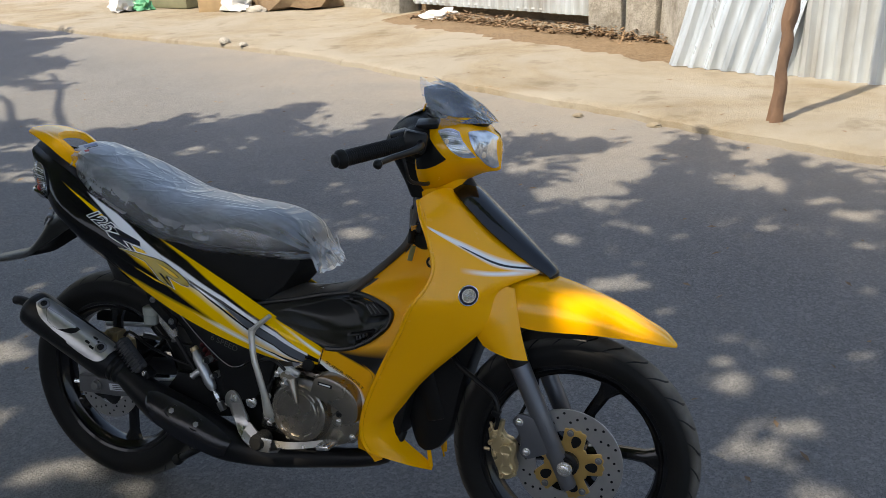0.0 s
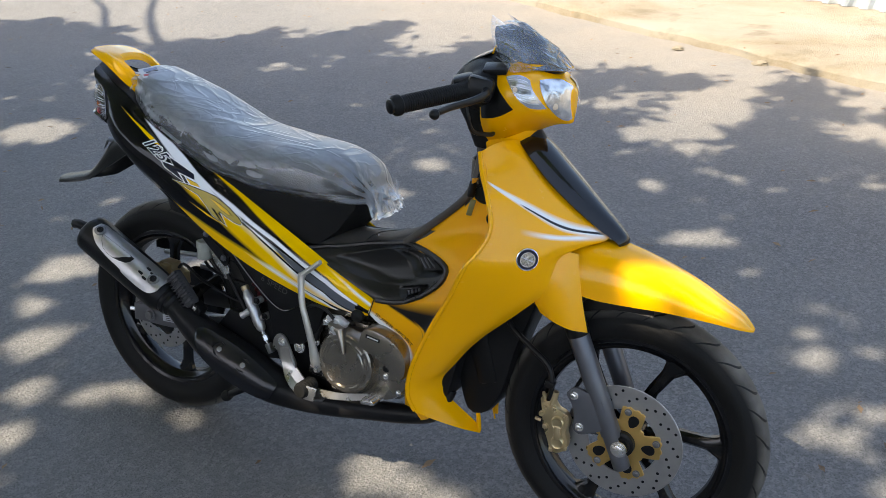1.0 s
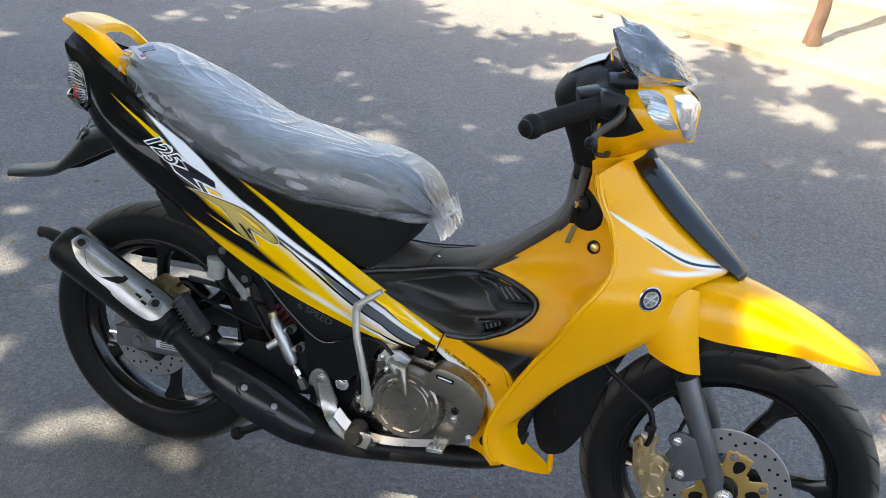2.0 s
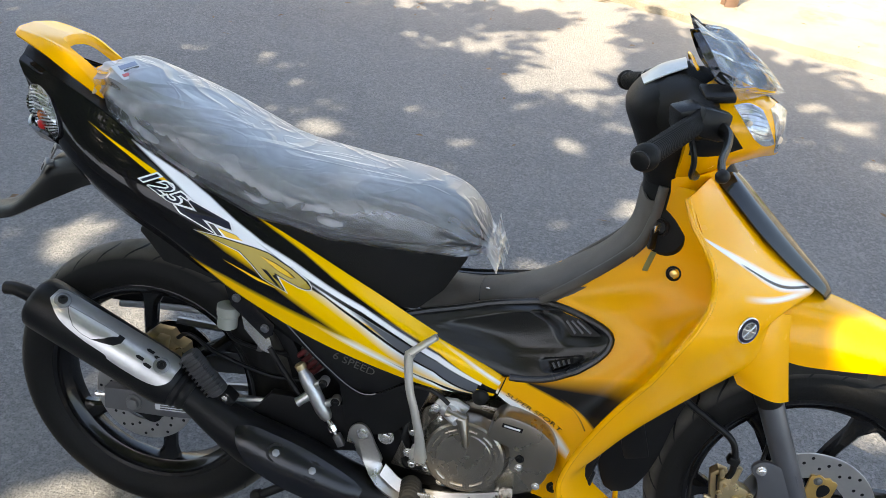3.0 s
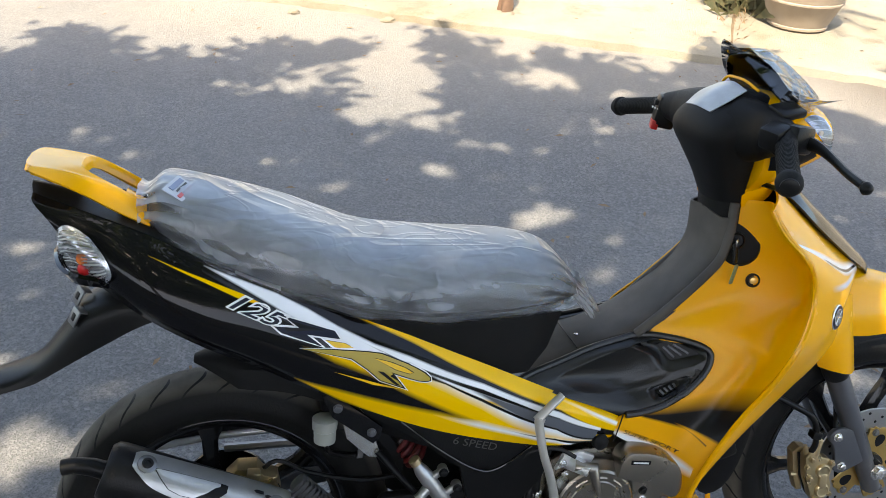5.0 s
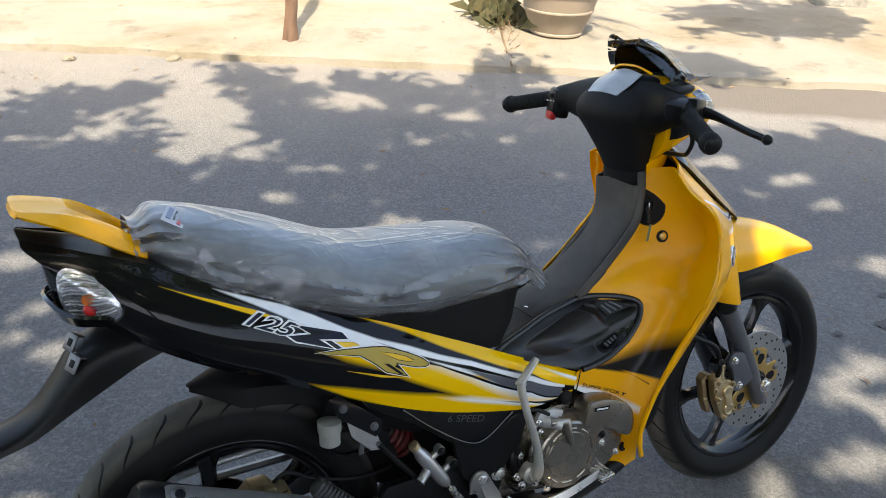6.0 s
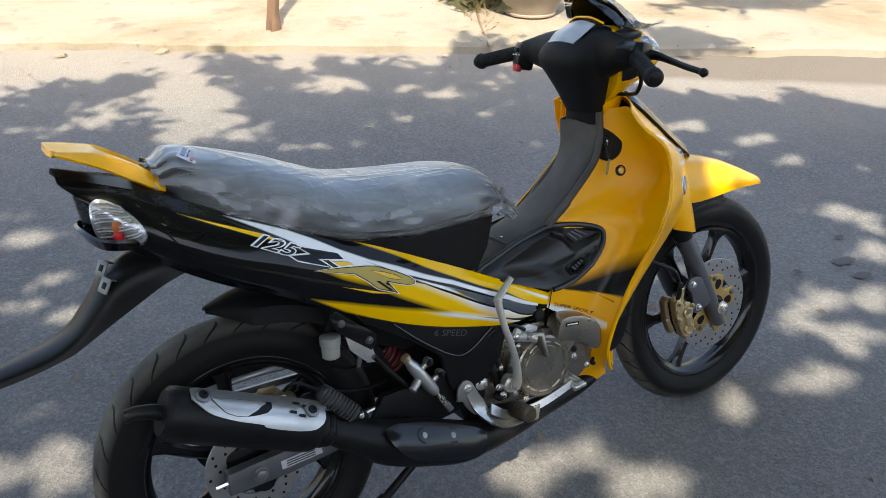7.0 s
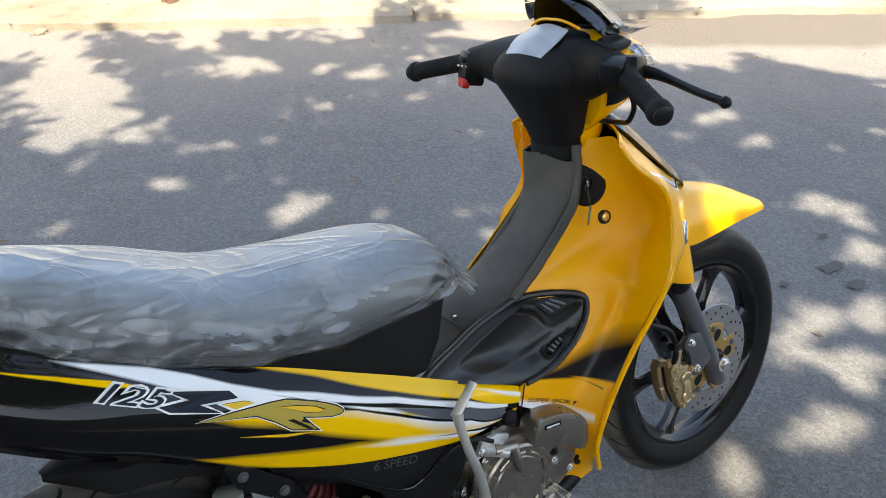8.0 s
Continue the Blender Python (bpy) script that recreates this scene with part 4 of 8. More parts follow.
# two bare boughs reaching west, whose thin shadows cross the road
for (x0, y0), (x1, y1) in (((-5.4, 5.4), (-2.9, 2.96)), ((-5.1, 4.4), (-3.4, 3.1))):
    way = []
    for f in np.linspace(0, 1, 9):
        h = 5.2 - 0.6 * f
        x, y = x0 + (x1 - x0) * f + 0.06 * math.sin(f * 7), y0 + (y1 - y0) * f
        way.append((x + SUN.x / SUN.z * h - TREE.x, y + SUN.y / SUN.z * h - TREE.y, h))
    part("limb", tube(way, [0.022 + 0.002 * k for k in range(9)], 8), BARK, tree)
gen = np.random.default_rng(6)
FOOT = np.array(TREE)
verts, faces = [], []
slope = Vector((SUN.x / SUN.z, SUN.y / SUN.z))
for i in range(32000):
    gx, gy = gen.uniform(-9.5, 6.5), gen.uniform(-4.6, 8.2)
    if gy < -3.3 + 1.1 * noise.noise((gx * 0.7, 3.0, 0.0)) + 0.5 * noise.noise((gx * 2.3, gy, 0.0)):
        continue
    if gy > 4.9 and gx > -5 and gx < 4.6:
        continue
    h = gen.uniform(4.4, 6.2)
    base = np.array((gx + slope.x * h, gy + slope.y * h, h))
    turn = gen.uniform(0, 6.28)
    for k in range(7):
        a = turn + gen.normal(0, 0.9)
        o = base + gen.normal(0, 0.11, 3)
        l, w = gen.uniform(0.11, 0.21), gen.uniform(0.026, 0.040)
        tip = o + np.array((math.cos(a) * l, math.sin(a) * l, gen.normal(-0.03, 0.03)))
        mid = (o + tip) / 2
        spot = mid if gy < 2.3 else mid * 0.45 + base * 0.55
        if lit(spot[0] - slope.x * spot[2], spot[1] - slope.y * spot[2]):
            continue
        sd = np.array((-math.sin(a), math.cos(a), gen.normal(0, 0.3))) * w
        b = len(verts)
        verts += [tuple(o - FOOT), tuple(mid - sd - FOOT), tuple(tip - FOOT), tuple(mid + sd - FOOT)]
        faces.append((b, b + 1, b + 2, b + 3))
me = bpy.data.meshes.new("crown")
me.from_pydata(verts, [], faces)
me.materials.append(LEAF)
crown = tagged(new("crown", me), "uneven crown of long narrow green leaves", kind="stuff")
crown.parent = tree


# ---- the motorcycle: x forward, y to its left, z up, leaning to its left on the side stand ----
bike = thing("motorcycle", pose(0, -0.033, 0, -11.3, 0, -1.0),
             "new yellow underbone motorcycle with film-wrapped seat on its side stand", "motorcycle")

# -- bodywork streaks, in panel coordinates: s from tail to nose, q from top edge to bottom edge
COWL = gloss_paint("cowl_graphics", BLACK, rough=0.16, coat=0.42, coat_rough=0.02, shine=0.04, streaks=[
    (LEMON, ([(0.42, 0.45, 0.46), (0.477, 0.42, 0.52), (0.537, 0.40, 0.53), (0.60, 0.38, 0.60), (0.67, 0.34, 0.66), (0.735, 0.36, 0.74), (0.80, 0.44, 0.90), (0.9, 0.6, 1.1), (1.0, 0.8, 1.3)], 0.03, 0.07)),
    (LEMON, ([(0.40, 0.86, 0.90), (0.472, 0.78, 1.0), (0.6, 0.70, 1.05), (0.66, 0.66, 1.1), (0.82, 0.66, 1.2), (1.0, 0.8, 1.4)], 0.07, 0.05)),
    (WHITE, ([(0.60, 0.36, 0.40), (0.67, 0.355, 0.45), (0.735, 0.42, 0.53), (0.80, 0.46, 0.68), (0.885, 0.6, 0.82), (0.97, 0.85, 1.05)], 0.02, 0.14)),
    (WHITE, ([(0.65, 0.72, 0.74), (0.735, 0.66, 0.80), (0.81, 0.69, 0.85), (0.89, 0.78, 0.96), (0.97, 1.0, 1.2)], 0.08, 0.06)),
    (WHITE, ([(0.27, 0.04, 0.06), (0.33, 0.03, 0.13), (0.38, 0.03, 0.20), (0.43, 0.075, 0.29), (0.485, 0.155, 0.34), (0.543, 0.21, 0.35), (0.604, 0.21, 0.30), (0.668, 0.23, 0.37), (0.735, 0.235, 0.43), (0.807, 0.29, 0.40), (0.884, 0.33, 0.45), (0.97, 0.50, 0.62)], 0.025, 0.03)),
    (SILVER, ([(0.27, 0.10, 0.12), (0.33, 0.13, 0.20), (0.40, 0.20, 0.30), (0.48, 0.28, 0.33)], 0.10, 0.03)),
    (SILVER, ([(0.70, 0.33, 0.34), (0.735, 0.335, 0.40), (0.807, 0.375, 0.54), (0.884, 0.43, 0.64), (0.965, 0.60, 1.0)], 0.03, 0.04)),
    (BLACK, ([(0.52, 0.235, 0.24), (0.603, 0.29, 0.325), (0.668, 0.295, 0.338), (0.735, 0.302, 0.362), (0.807, 0.355, 0.40), (0.884, 0.43, 0.45)], 0.012, 0.012)),
    (BLACK, ([(0.55, 0.325, 0.33), (0.603, 0.342, 0.366), (0.668, 0.346, 0.374), (0.735, 0.40, 0.446), (0.807, 0.50, 0.55), (0.884, 0.60, 0.64), (0.965, 0.9, 0.96)], 0.012, 0.012)),
    (BLACK, ([(0.78, 0.73, 0.735), (0.884, 0.80, 0.86), (0.96, 0.98, 1.12)], 0.02, 0.02)),
    (BLACK, ([(0.26, -0.1, 0.04), (0.40, -0.1, 0.03), (0.48, -0.1, 0.16), (0.55, -0.1, 0.22), (0.61, -0.1, 0.21), (0.67, -0.1, 0.20), (0.72, -0.1, 0.10)], 0.01, 0.03)),
    (LEMON, ([(0.47, -0.3, -0.02), (0.50, -0.3, 0.005), (0.547, -0.3, 0.045), (0.607, -0.3, 0.08), (0.67, -0.3, 0.145), (0.737, -0.3, 0.20), (0.807, -0.3, 0.265), (0.884, -0.3, 0.32), (1.0, -0.3, 0.62)], 0.01, 0.03)),
    (WHITE, ([(0.86, 0.08, 0.10), (0.92, 0.10, 0.20), (1.0, 0.20, 0.42)], 0.06, 0.10)),
    (LEMON, ([(0.19, 0.20, 0.21), (0.276, 0.175, 0.222), (0.333, 0.175, 0.25), (0.36, 0.20, 0.23)], 0.012, 0.012)),
])
cowl_curves = [
    [(-0.234, -0.026, 0.884), (-0.15, -0.062, 0.857), (-0.07, -0.086, 0.828), (0, -0.102, 0.794), (0.08, -0.115, 0.757), (0.19, -0.122, 0.708), (0.29, -0.122, 0.664), (0.39, -0.120, 0.614), (0.46, -0.118, 0.579), (0.54, -0.115, 0.537), (0.685, -0.112, 0.463)],
    [(-0.231, -0.044, 0.873), (-0.148, -0.080, 0.836), (-0.072, -0.112, 0.800), (0, -0.130, 0.764), (0.08, -0.142, 0.728), (0.181, -0.146, 0.681), (0.281, -0.146, 0.636), (0.381, -0.143, 0.587), (0.459, -0.139, 0.552), (0.547, -0.132, 0.513), (0.682, -0.119, 0.454)],
    [(-0.207, -0.062, 0.846), (-0.145, -0.095, 0.802), (-0.075, -0.131, 0.763), (0, -0.149, 0.723), (0.08, -0.156, 0.687), (0.168, -0.158, 0.645), (0.268, -0.157, 0.597), (0.37, -0.152, 0.550), (0.458, -0.146, 0.515), (0.557, -0.137, 0.479), (0.678, -0.120, 0.443)],
    [(-0.186, -0.070, 0.812), (-0.142, -0.096, 0.768), (-0.078, -0.130, 0.728), (0, -0.147, 0.685), (0.08, -0.154, 0.650), (0.156, -0.156, 0.610), (0.256, -0.155, 0.562), (0.359, -0.151, 0.515), (0.457, -0.145, 0.480), (0.566, -0.134, 0.448), (0.675, -0.119, 0.432)],
    [(-0.182, -0.060, 0.782), (-0.14, -0.080, 0.744), (-0.08, -0.108, 0.703), (0, -0.126, 0.658), (0.08, -0.138, 0.623), (0.147, -0.143, 0.586), (0.247, -0.147, 0.536), (0.351, -0.145, 0.490), (0.456, -0.139, 0.455), (0.572, -0.129, 0.426), (0.672, -0.116, 0.424)],
]
COWL_GRID = skin_even(cowl_curves, 90, 26)
for flip in (False, True):
    part("side_cowl", sheet(COWL_GRID, 0.003, (0, -1, 0), flip), COWL, bike, "glossy black side cowl airbrushed with yellow and white streaks")


def on_grid(grid, s, q, lift=0.0):
    """A point on a grid of points at its panel coordinates, lifted off the surface towards the right side."""
    m, n, _ = grid.shape
    i, j = np.clip(q, 0, 1) * (m - 1), np.clip(s, 0, 1) * (n - 1)
    a, b = min(int(i), m - 2), min(int(j), n - 2)
    f, g = i - a, j - b
    p = (grid[a, b] * (1 - f) + grid[a + 1, b] * f) * (1 - g) + (grid[a, b + 1] * (1 - f) + grid[a + 1, b + 1] * f) * g
    nor = np.cross(grid[a, b + 1] - grid[a, b], grid[a + 1, b] - grid[a, b])
    nor = nor / (np.linalg.norm(nor) + 1e-9)
    return p + nor * lift * (1 if nor[1] < 0 else -1)


# tail top bridge between the cowls, and the black lip round the lamp
rows = []
for j in range(0, 30, 2):
    p, q = COWL_GRID[0, j], COWL_GRID[0, j] * np.array([1, -1, 1])
    rows.append([p + np.array([0, 0.002, -0.002]), (p + q) / 2 + np.array([-0.004, 0, 0.010]), q + np.array([0, -0.002, -0.002])])
part("tail_top", sheet(skin_even(rows, 13, 24), 0.003), SATIN, bike, "black tail top")
rows = []
for j in range(0, 26, 2):
    p, q = COWL_GRID[-1, j], COWL_GRID[-1, j] * np.array([1, -1, 1])
    rows.append([p, (p + q) / 2 + np.array([0.01, 0, -0.02]), q])
part("tail_bottom", sheet(skin_even(rows, 11, 20), 0.003), SATIN, bike)
part("lamp_ledge", sheet(skin([[(-0.140, -0.114, 0.768), (-0.192, -0.088, 0.776), (-0.216, -0.03, 0.788), (-0.216, 0.03, 0.788), (-0.192, 0.088, 0.776), (-0.140, 0.114, 0.768)],
                               [(-0.130, -0.10, 0.752), (-0.182, -0.078, 0.756), (-0.204, -0.03, 0.764), (-0.204, 0.03, 0.764), (-0.182, 0.078, 0.756), (-0.130, 0.10, 0.752)]], 30, 5), 0.006), GLOSS_BLACK, bike)

# tail lamp: clear side lenses and a rear lens, with bulbs behind them
def cowl_side(u, w):
    """How far the right cowl stands out at a place of its side view."""
    d = (COWL_GRID[:, :, 0] - u) ** 2 + (COWL_GRID[:, :, 2] - w) ** 2
    i, j = divmod(int(np.argmin(d)), COWL_GRID.shape[1])
    near_y = []
    for a in range(max(0, i - 1), min(COWL_GRID.shape[0], i + 2)):
        for b in range(max(0, j - 1), min(COWL_GRID.shape[1], j + 2)):
            near_y.append((1 / (1e-6 + d[a, b]), COWL_GRID[a, b, 1]))
    return sum(k * y for k, y in near_y) / sum(k for k, y in near_y)


def lens_patch(lift, inset=0.0):
    a, b, c, d = (-0.206, 0.852), (-0.150, 0.838), (-0.106, 0.764), (-0.190, 0.744)
    mid = np.mean([a, b, c, d], axis=0)
    a, b, c, d = (np.array(p) + (mid - np.array(p)) * inset for p in (a, b, c, d))
    rows = []
    for i in np.linspace(0, 1, 16):
        row = []
        for k in np.linspace(0, 1, 20):
            g, h = 2 * k - 1, 2 * i - 1
            g, h = 0.5 + 0.5 * g * math.sqrt(1 - 0.44 * h * h), 0.5 + 0.5 * h * math.sqrt(1 - 0.44 * g * g)
            u, w = (a * (1 - g) + b * g) * (1 - h) + (d * (1 - g) + c * g) * h
            row.append((u, cowl_side(u, w) - lift - 0.005 * math.sin(math.pi * k) * math.sin(math.pi * i), w))
        rows.append(row)
    return np.array(rows)


LENS_GRID, BOWL_GRID = lens_patch(0.008), lens_patch(0.0025, 0.03)
for flip in (False, True):
    lens = part("tail_lens", sheet(LENS_GRID, 0.0025, (0, -1, 0), flip), LENS, bike, "clear tail lamp lens")
    lens.visible_shadow = False
    part("lamp_bowl", sheet(BOWL_GRID, 0.001, (0, -1, 0), flip), REFLECTOR, lens, "silver lamp reflector")
    p = BOWL_GRID[9, 9]
    sg = 1 if flip else -1
    for dz, mat in ((0.008, AMBER), (-0.008, RED)):
        part("bulb", lathe([(0, 0.010), (0.002, 0.009), (0.004, 0.006), (0.005, 0.001)], (p[0], sg * abs(p[1]), p[2] + dz), (-0.3, sg, 0.1), 14), mat, lens, "coloured lamp bulb")
    for k in range(13):
        row = BOWL_GRID[1 + k]
        part("lens_flute", tube([(q[0], sg * (abs(q[1]) + 0.0024 + 0.0012 * ((i + k) % 2)), q[2]) for i, q in enumerate(row[1:-1:2])], 0.0013, 5), WHITE_RIB if k % 3 else STEEL, lens)
rear_lens = skin([[(-0.212, -0.056, 0.872), (-0.236, 0, 0.872), (-0.212, 0.056, 0.872)], [(-0.208, -0.066, 0.830), (-0.232, 0, 0.832), (-0.208, 0.066, 0.830)], [(-0.200, -0.070, 0.790), (-0.226, 0, 0.790), (-0.200, 0.070, 0.790)]], 15, 9)
rl = part("rear_lens", sheet(rear_lens + np.array((0.024, 0, -0.026)), 0.003, (-1, 0, 0)), LENS, bike, "clear rear lamp lens")
rl.visible_shadow = False
part("rear_bowl", sheet(rear_lens + np.array((0.029, 0, -0.026)), 0.001, (-1, 0, 0)), REFLECTOR, rl, "silver lamp reflector")

# grab rail: a hooped yellow handle
rail_low = [(-0.070, -0.056, 0.830), (-0.12, -0.060, 0.861), (-0.165, -0.060, 0.890), (-0.208, -0.056, 0.911), (-0.228, -0.050, 0.920), (-0.234, 0.016, 0.924)]
rail_top = [(-0.068, -0.050, 0.836), (-0.11, -0.048, 0.871), (-0.150, -0.045, 0.903), (-0.192, -0.043, 0.917), (-0.232, -0.040, 0.925), (-0.238, 0.016, 0.930)]
rail_in = [(-0.064, -0.036, 0.842), (-0.10, -0.035, 0.875), (-0.135, -0.033, 0.898), (-0.152, -0.028, 0.908), (-0.164, -0.016, 0.914), (-0.167, 0.016, 0.917)]
rail_under = [(p[0] + 0.002, p[1] + 0.002, p[2] - 0.014) for p in rail_in]
rail_rows = np.array([spline(r, 28) for r in (rail_low, rail_top, rail_in, rail_under)])
rail_grid = np.concatenate([np.linspace(rail_rows[k], rail_rows[k + 1], 6, endpoint=k == 2) for k in range(3)])
both = np.concatenate([rail_grid, (np.array([0, 2 * MIDDLE, 0]) + rail_grid * np.array([1, -1, 1]))[:, ::-1][:, 1:]], axis=1)
rail = part("grab_rail", sheet(both, 0.005), PAINT, bike, "yellow hooped grab rail")
part("rail_bridge", sheet(skin([[(-0.072, -0.038, 0.842), (-0.068, 0, 0.850), (-0.072, 0.038, 0.842)], [(-0.108, -0.036, 0.868), (-0.104, 0, 0.876), (-0.108, 0.036, 0.868)]], 9, 5), 0.006), PAINT, rail)

# rear mudguard and plate hanger
near = [(-0.05, -0.072, 0.690), (-0.10, -0.066, 0.672), (-0.15, -0.058, 0.645), (-0.20, -0.052, 0.617), (-0.25, -0.048, 0.588), (-0.275, -0.046, 0.576), (-0.335, -0.043, 0.560), (-0.405, -0.030, 0.545)]
ridge_line = [(-0.06, 0, 0.730), (-0.13, 0, 0.722), (-0.185, 0, 0.700), (-0.222, 0, 0.655), (-0.260, 0, 0.612), (-0.300, 0, 0.590), (-0.345, 0, 0.578), (-0.410, 0, 0.562)]
shoulder = [(0.25 * p[0] + 0.75 * q[0], p[1] * 0.8, 0.25 * p[2] + 0.75 * q[2] - 0.002) for p, q in zip(near, ridge_line)]
flap = [near, shoulder, ridge_line, [(p[0], -p[1], p[2]) for p in shoulder], [(p[0], -p[1], p[2]) for p in near]]
hanger = part("rear_mudguard", sheet(skin_even(flap, 44, 21), 0.005), SATIN, bike, "black rear mudguard with plate hanger")
for x, z, y in ((-0.192, 0.712, -0.018), (-0.196, 0.688, -0.046)):
    at = pose(x, y, z, 0, 28, 0) @ pose(0, 0, 0, 0, 0, -55)
    nut = part("clip", merged(box((0.022, 0.003, 0.028), at, 0.001), box((0.022, 0.014, 0.003), at @ pose(0, 0.006, 0.013), 0.001)), STEEL_GREY, hanger, "small grey metal clip nut")
    part("clip_hole", box((0.009, 0.005, 0.012), at, 0.001), INK, nut)

# inner rear fender over the tyre
hug = []
for a in np.linspace(97, 20, 18):
    r = 0.302 + 0.018 * min(1, (97 - a) / 40)
    w = min(1, 0.12 + (97 - a) / 16)
    c, s = math.cos(radians(a)), math.sin(radians(a))
    hug.append([(r * c + 0.01, side * w, 0.283 + r * s + rise * w) for side, rise in ((-0.064, -0.040), (-0.055, -0.004), (0, 0.010), (0.055, -0.004), (0.064, -0.040))])
part("inner_fender", sheet(skin_even(hug, 13, 24), 0.004), DUSTY, bike, "dusty black inner rear fender")

# -- seat
seat_u = [-0.072, -0.045, 0.0, 0.07, 0.13, 0.19, 0.26, 0.365, 0.44, 0.51, 0.57, 0.605, 0.622]
seat_top = [0.872, 0.889, 0.881, 0.860, 0.840, 0.814, 0.787, 0.772, 0.766, 0.759, 0.741, 0.708, 0.680]
seat_low = [0.834, 0.822, 0.802, 0.768, 0.744, 0.724, 0.704, 0.688, 0.684, 0.682, 0.682, 0.682, 0.680]
seat_half = [0.046, 0.074, 0.092, 0.106, 0.113, 0.117, 0.120, 0.118, 0.112, 0.102, 0.087, 0.068, 0.046]


def seat_ring(u, top, low, half, grow=0.0, n=36):
    ring = []
    for a in np.linspace(0, 2 * math.pi, n, endpoint=False):
        c, s = math.cos(a), math.sin(a)
        v = (half + grow) * math.copysign(abs(c) ** 0.62, c)
        w = low + (top - low + grow) * abs(s) ** 0.75 if s > 0 else low - (0.012 + grow * 0.3) * abs(s) ** 0.6
        ring.append((u, v, w))
    return ring


SEAT = spline(np.column_stack([seat_u, seat_top, seat_low, seat_half]), 40)
seat = part("seat", loft([seat_ring(*r) for r in SEAT]), VINYL, bike, "black vinyl saddle under clear film")
rings = []
wrap = spline(np.column_stack([[-0.085] + seat_u + [0.645], [0.876] + seat_top + [0.662], [0.826] + seat_low + [0.652], [0.055] + seat_half + [0.055]]), 240)
for u, top, low, half in wrap:
    ring = seat_ring(u, top, low - 0.010, half, 0.006, 150)
    out = []
    for k, p in enumerate(ring):
        d = Vector((0, p[1], p[2] - (top + low) / 2)).normalized()
        a = k / 150 * 6.283
        side = abs(math.cos(a))
        sag = 0.004 * noise.noise((u * 4, a * 0.8, 2.0)) + 0.0006 * abs(noise.noise((u * 20 + a * 3, a * 2.6, 5.0))) + 0.00015 * noise.noise((u * 60 - a * 9, a * 7, 1.0))
        fold = 0.0
        for f0, f1, ph, size, thin in ((3.0, 1.1, 8.0, 0.75, 20), (5.0, -1.7, 3.3, 0.8, 26), (8.0, 2.3, 6.1, 0.6, 26), (14.0, -0.7, 1.4, 0.3, 26)):
            fold += size * max(0, 1 - abs(noise.noise((u * f0 + a * f1, a * 0.9 - u * f0 * 0.4, ph))) * thin) * (0.03 + 0.26 * side)
        pull = 0.009 * noise.noise((u * 15, 0, 3.0)) * (math.sin(a) < 0.15) * side
        gather = 0.0032 * math.sin(a * 16 + 3 * noise.noise((u * 9, a, 0))) * max(0, (abs(u - 0.27) - 0.26) / 0.1) * (0.4 + side)
        out.append(tuple(Vector(p) + d * (0.004 + sag * (0.4 + side) + 0.0046 * fold + pull + gather)))
    rings.append(out)
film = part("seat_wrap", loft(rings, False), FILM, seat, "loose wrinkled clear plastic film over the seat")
for name, mat, size, off in (("wrap_sticker", STICKER, (0.05, 0.034, 0.0012), (0, 0)), ("blue_bar", STICKER_BLUE, (0.034, 0.008, 0.0012), (0.003, 0.008)), ("red_bar", STICKER_RED, (0.04, 0.006, 0.0012), (0, -0.009)),
                             ("grey_bar", GREY_PRINT, (0.03, 0.003, 0.0012), (0.004, -0.0005))):
    lift = 0.0 if name == "wrap_sticker" else 0.0012
    part(name, box(size, pose(-0.020, -0.056, 0.8885, 32, -10, 66) @ pose(off[0], off[1], lift), 0.0), mat, film)
# hanging front edge of the film
edge_rows = []
for k in range(5):
    drop = k / 4
    edge_rows.append([(0.632 + 0.006 * k, 0.055 * c * (1 + 0.15 * drop), 0.695 - 0.058 * drop + 0.006 * math.sin(c * 14 + k)) for c in np.linspace(-1, 1, 9)])
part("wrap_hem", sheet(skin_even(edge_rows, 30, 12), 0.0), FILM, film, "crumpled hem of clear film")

# seat base
base_rows = []
for u, top, low, half, hb in ((0.12, 0.735, 0.70, 0.115, 0.112), (0.25, 0.695, 0.655, 0.120, 0.118), (0.36, 0.676, 0.598, 0.117, 0.114), (0.46, 0.672, 0.558, 0.108, 0.108), (0.52, 0.672, 0.556, 0.098, 0.098), (0.56, 0.672, 0.590, 0.085, 0.078), (0.592, 0.673, 0.645, 0.062, 0.055)):
    base_rows.append([(u, -hb, low), (u, -hb - 0.004, (low + top) / 2), (u, -half, top), (u, half, top), (u, hb + 0.004, (low + top) / 2), (u, hb, low)])
part("seat_base", loft(base_rows), DUSTY, bike, "matt black seat base")

# -- centre tunnel and the black side trays
tunnel = [[(0.50, w, 0.563) for w in (-0.09, -0.06, 0, 0.06, 0.09)]]
for u, z, half, drop in ((0.56, 0.560, 0.075, 0.02), (0.60, 0.566, 0.062, 0.025), (0.65, 0.576, 0.056, 0.03), (0.72, 0.602, 0.053, 0.03), (0.78, 0.642, 0.052, 0.03), (0.83, 0.686, 0.050, 0.03), (0.862, 0.735, 0.050, 0.03), (0.868, 0.80, 0.052, 0.03)):
    f = min(1, max(0, (u - 0.75) / 0.1))
    tunnel.append([(u + drop * f, -half - 0.004, z - drop * (1 - f)), (u + 0.006 * f, -half + 0.006, z - 0.004), (u, 0.01, z + 0.004), (u + 0.006 * f, half + 0.012, z - 0.004), (u + drop * f, half + 0.022, z - drop * (1 - f))])
tun = part("centre_tunnel", sheet(skin(tunnel, 21, 44), 0.004), TUNNEL, bike, "dusty black centre tunnel")
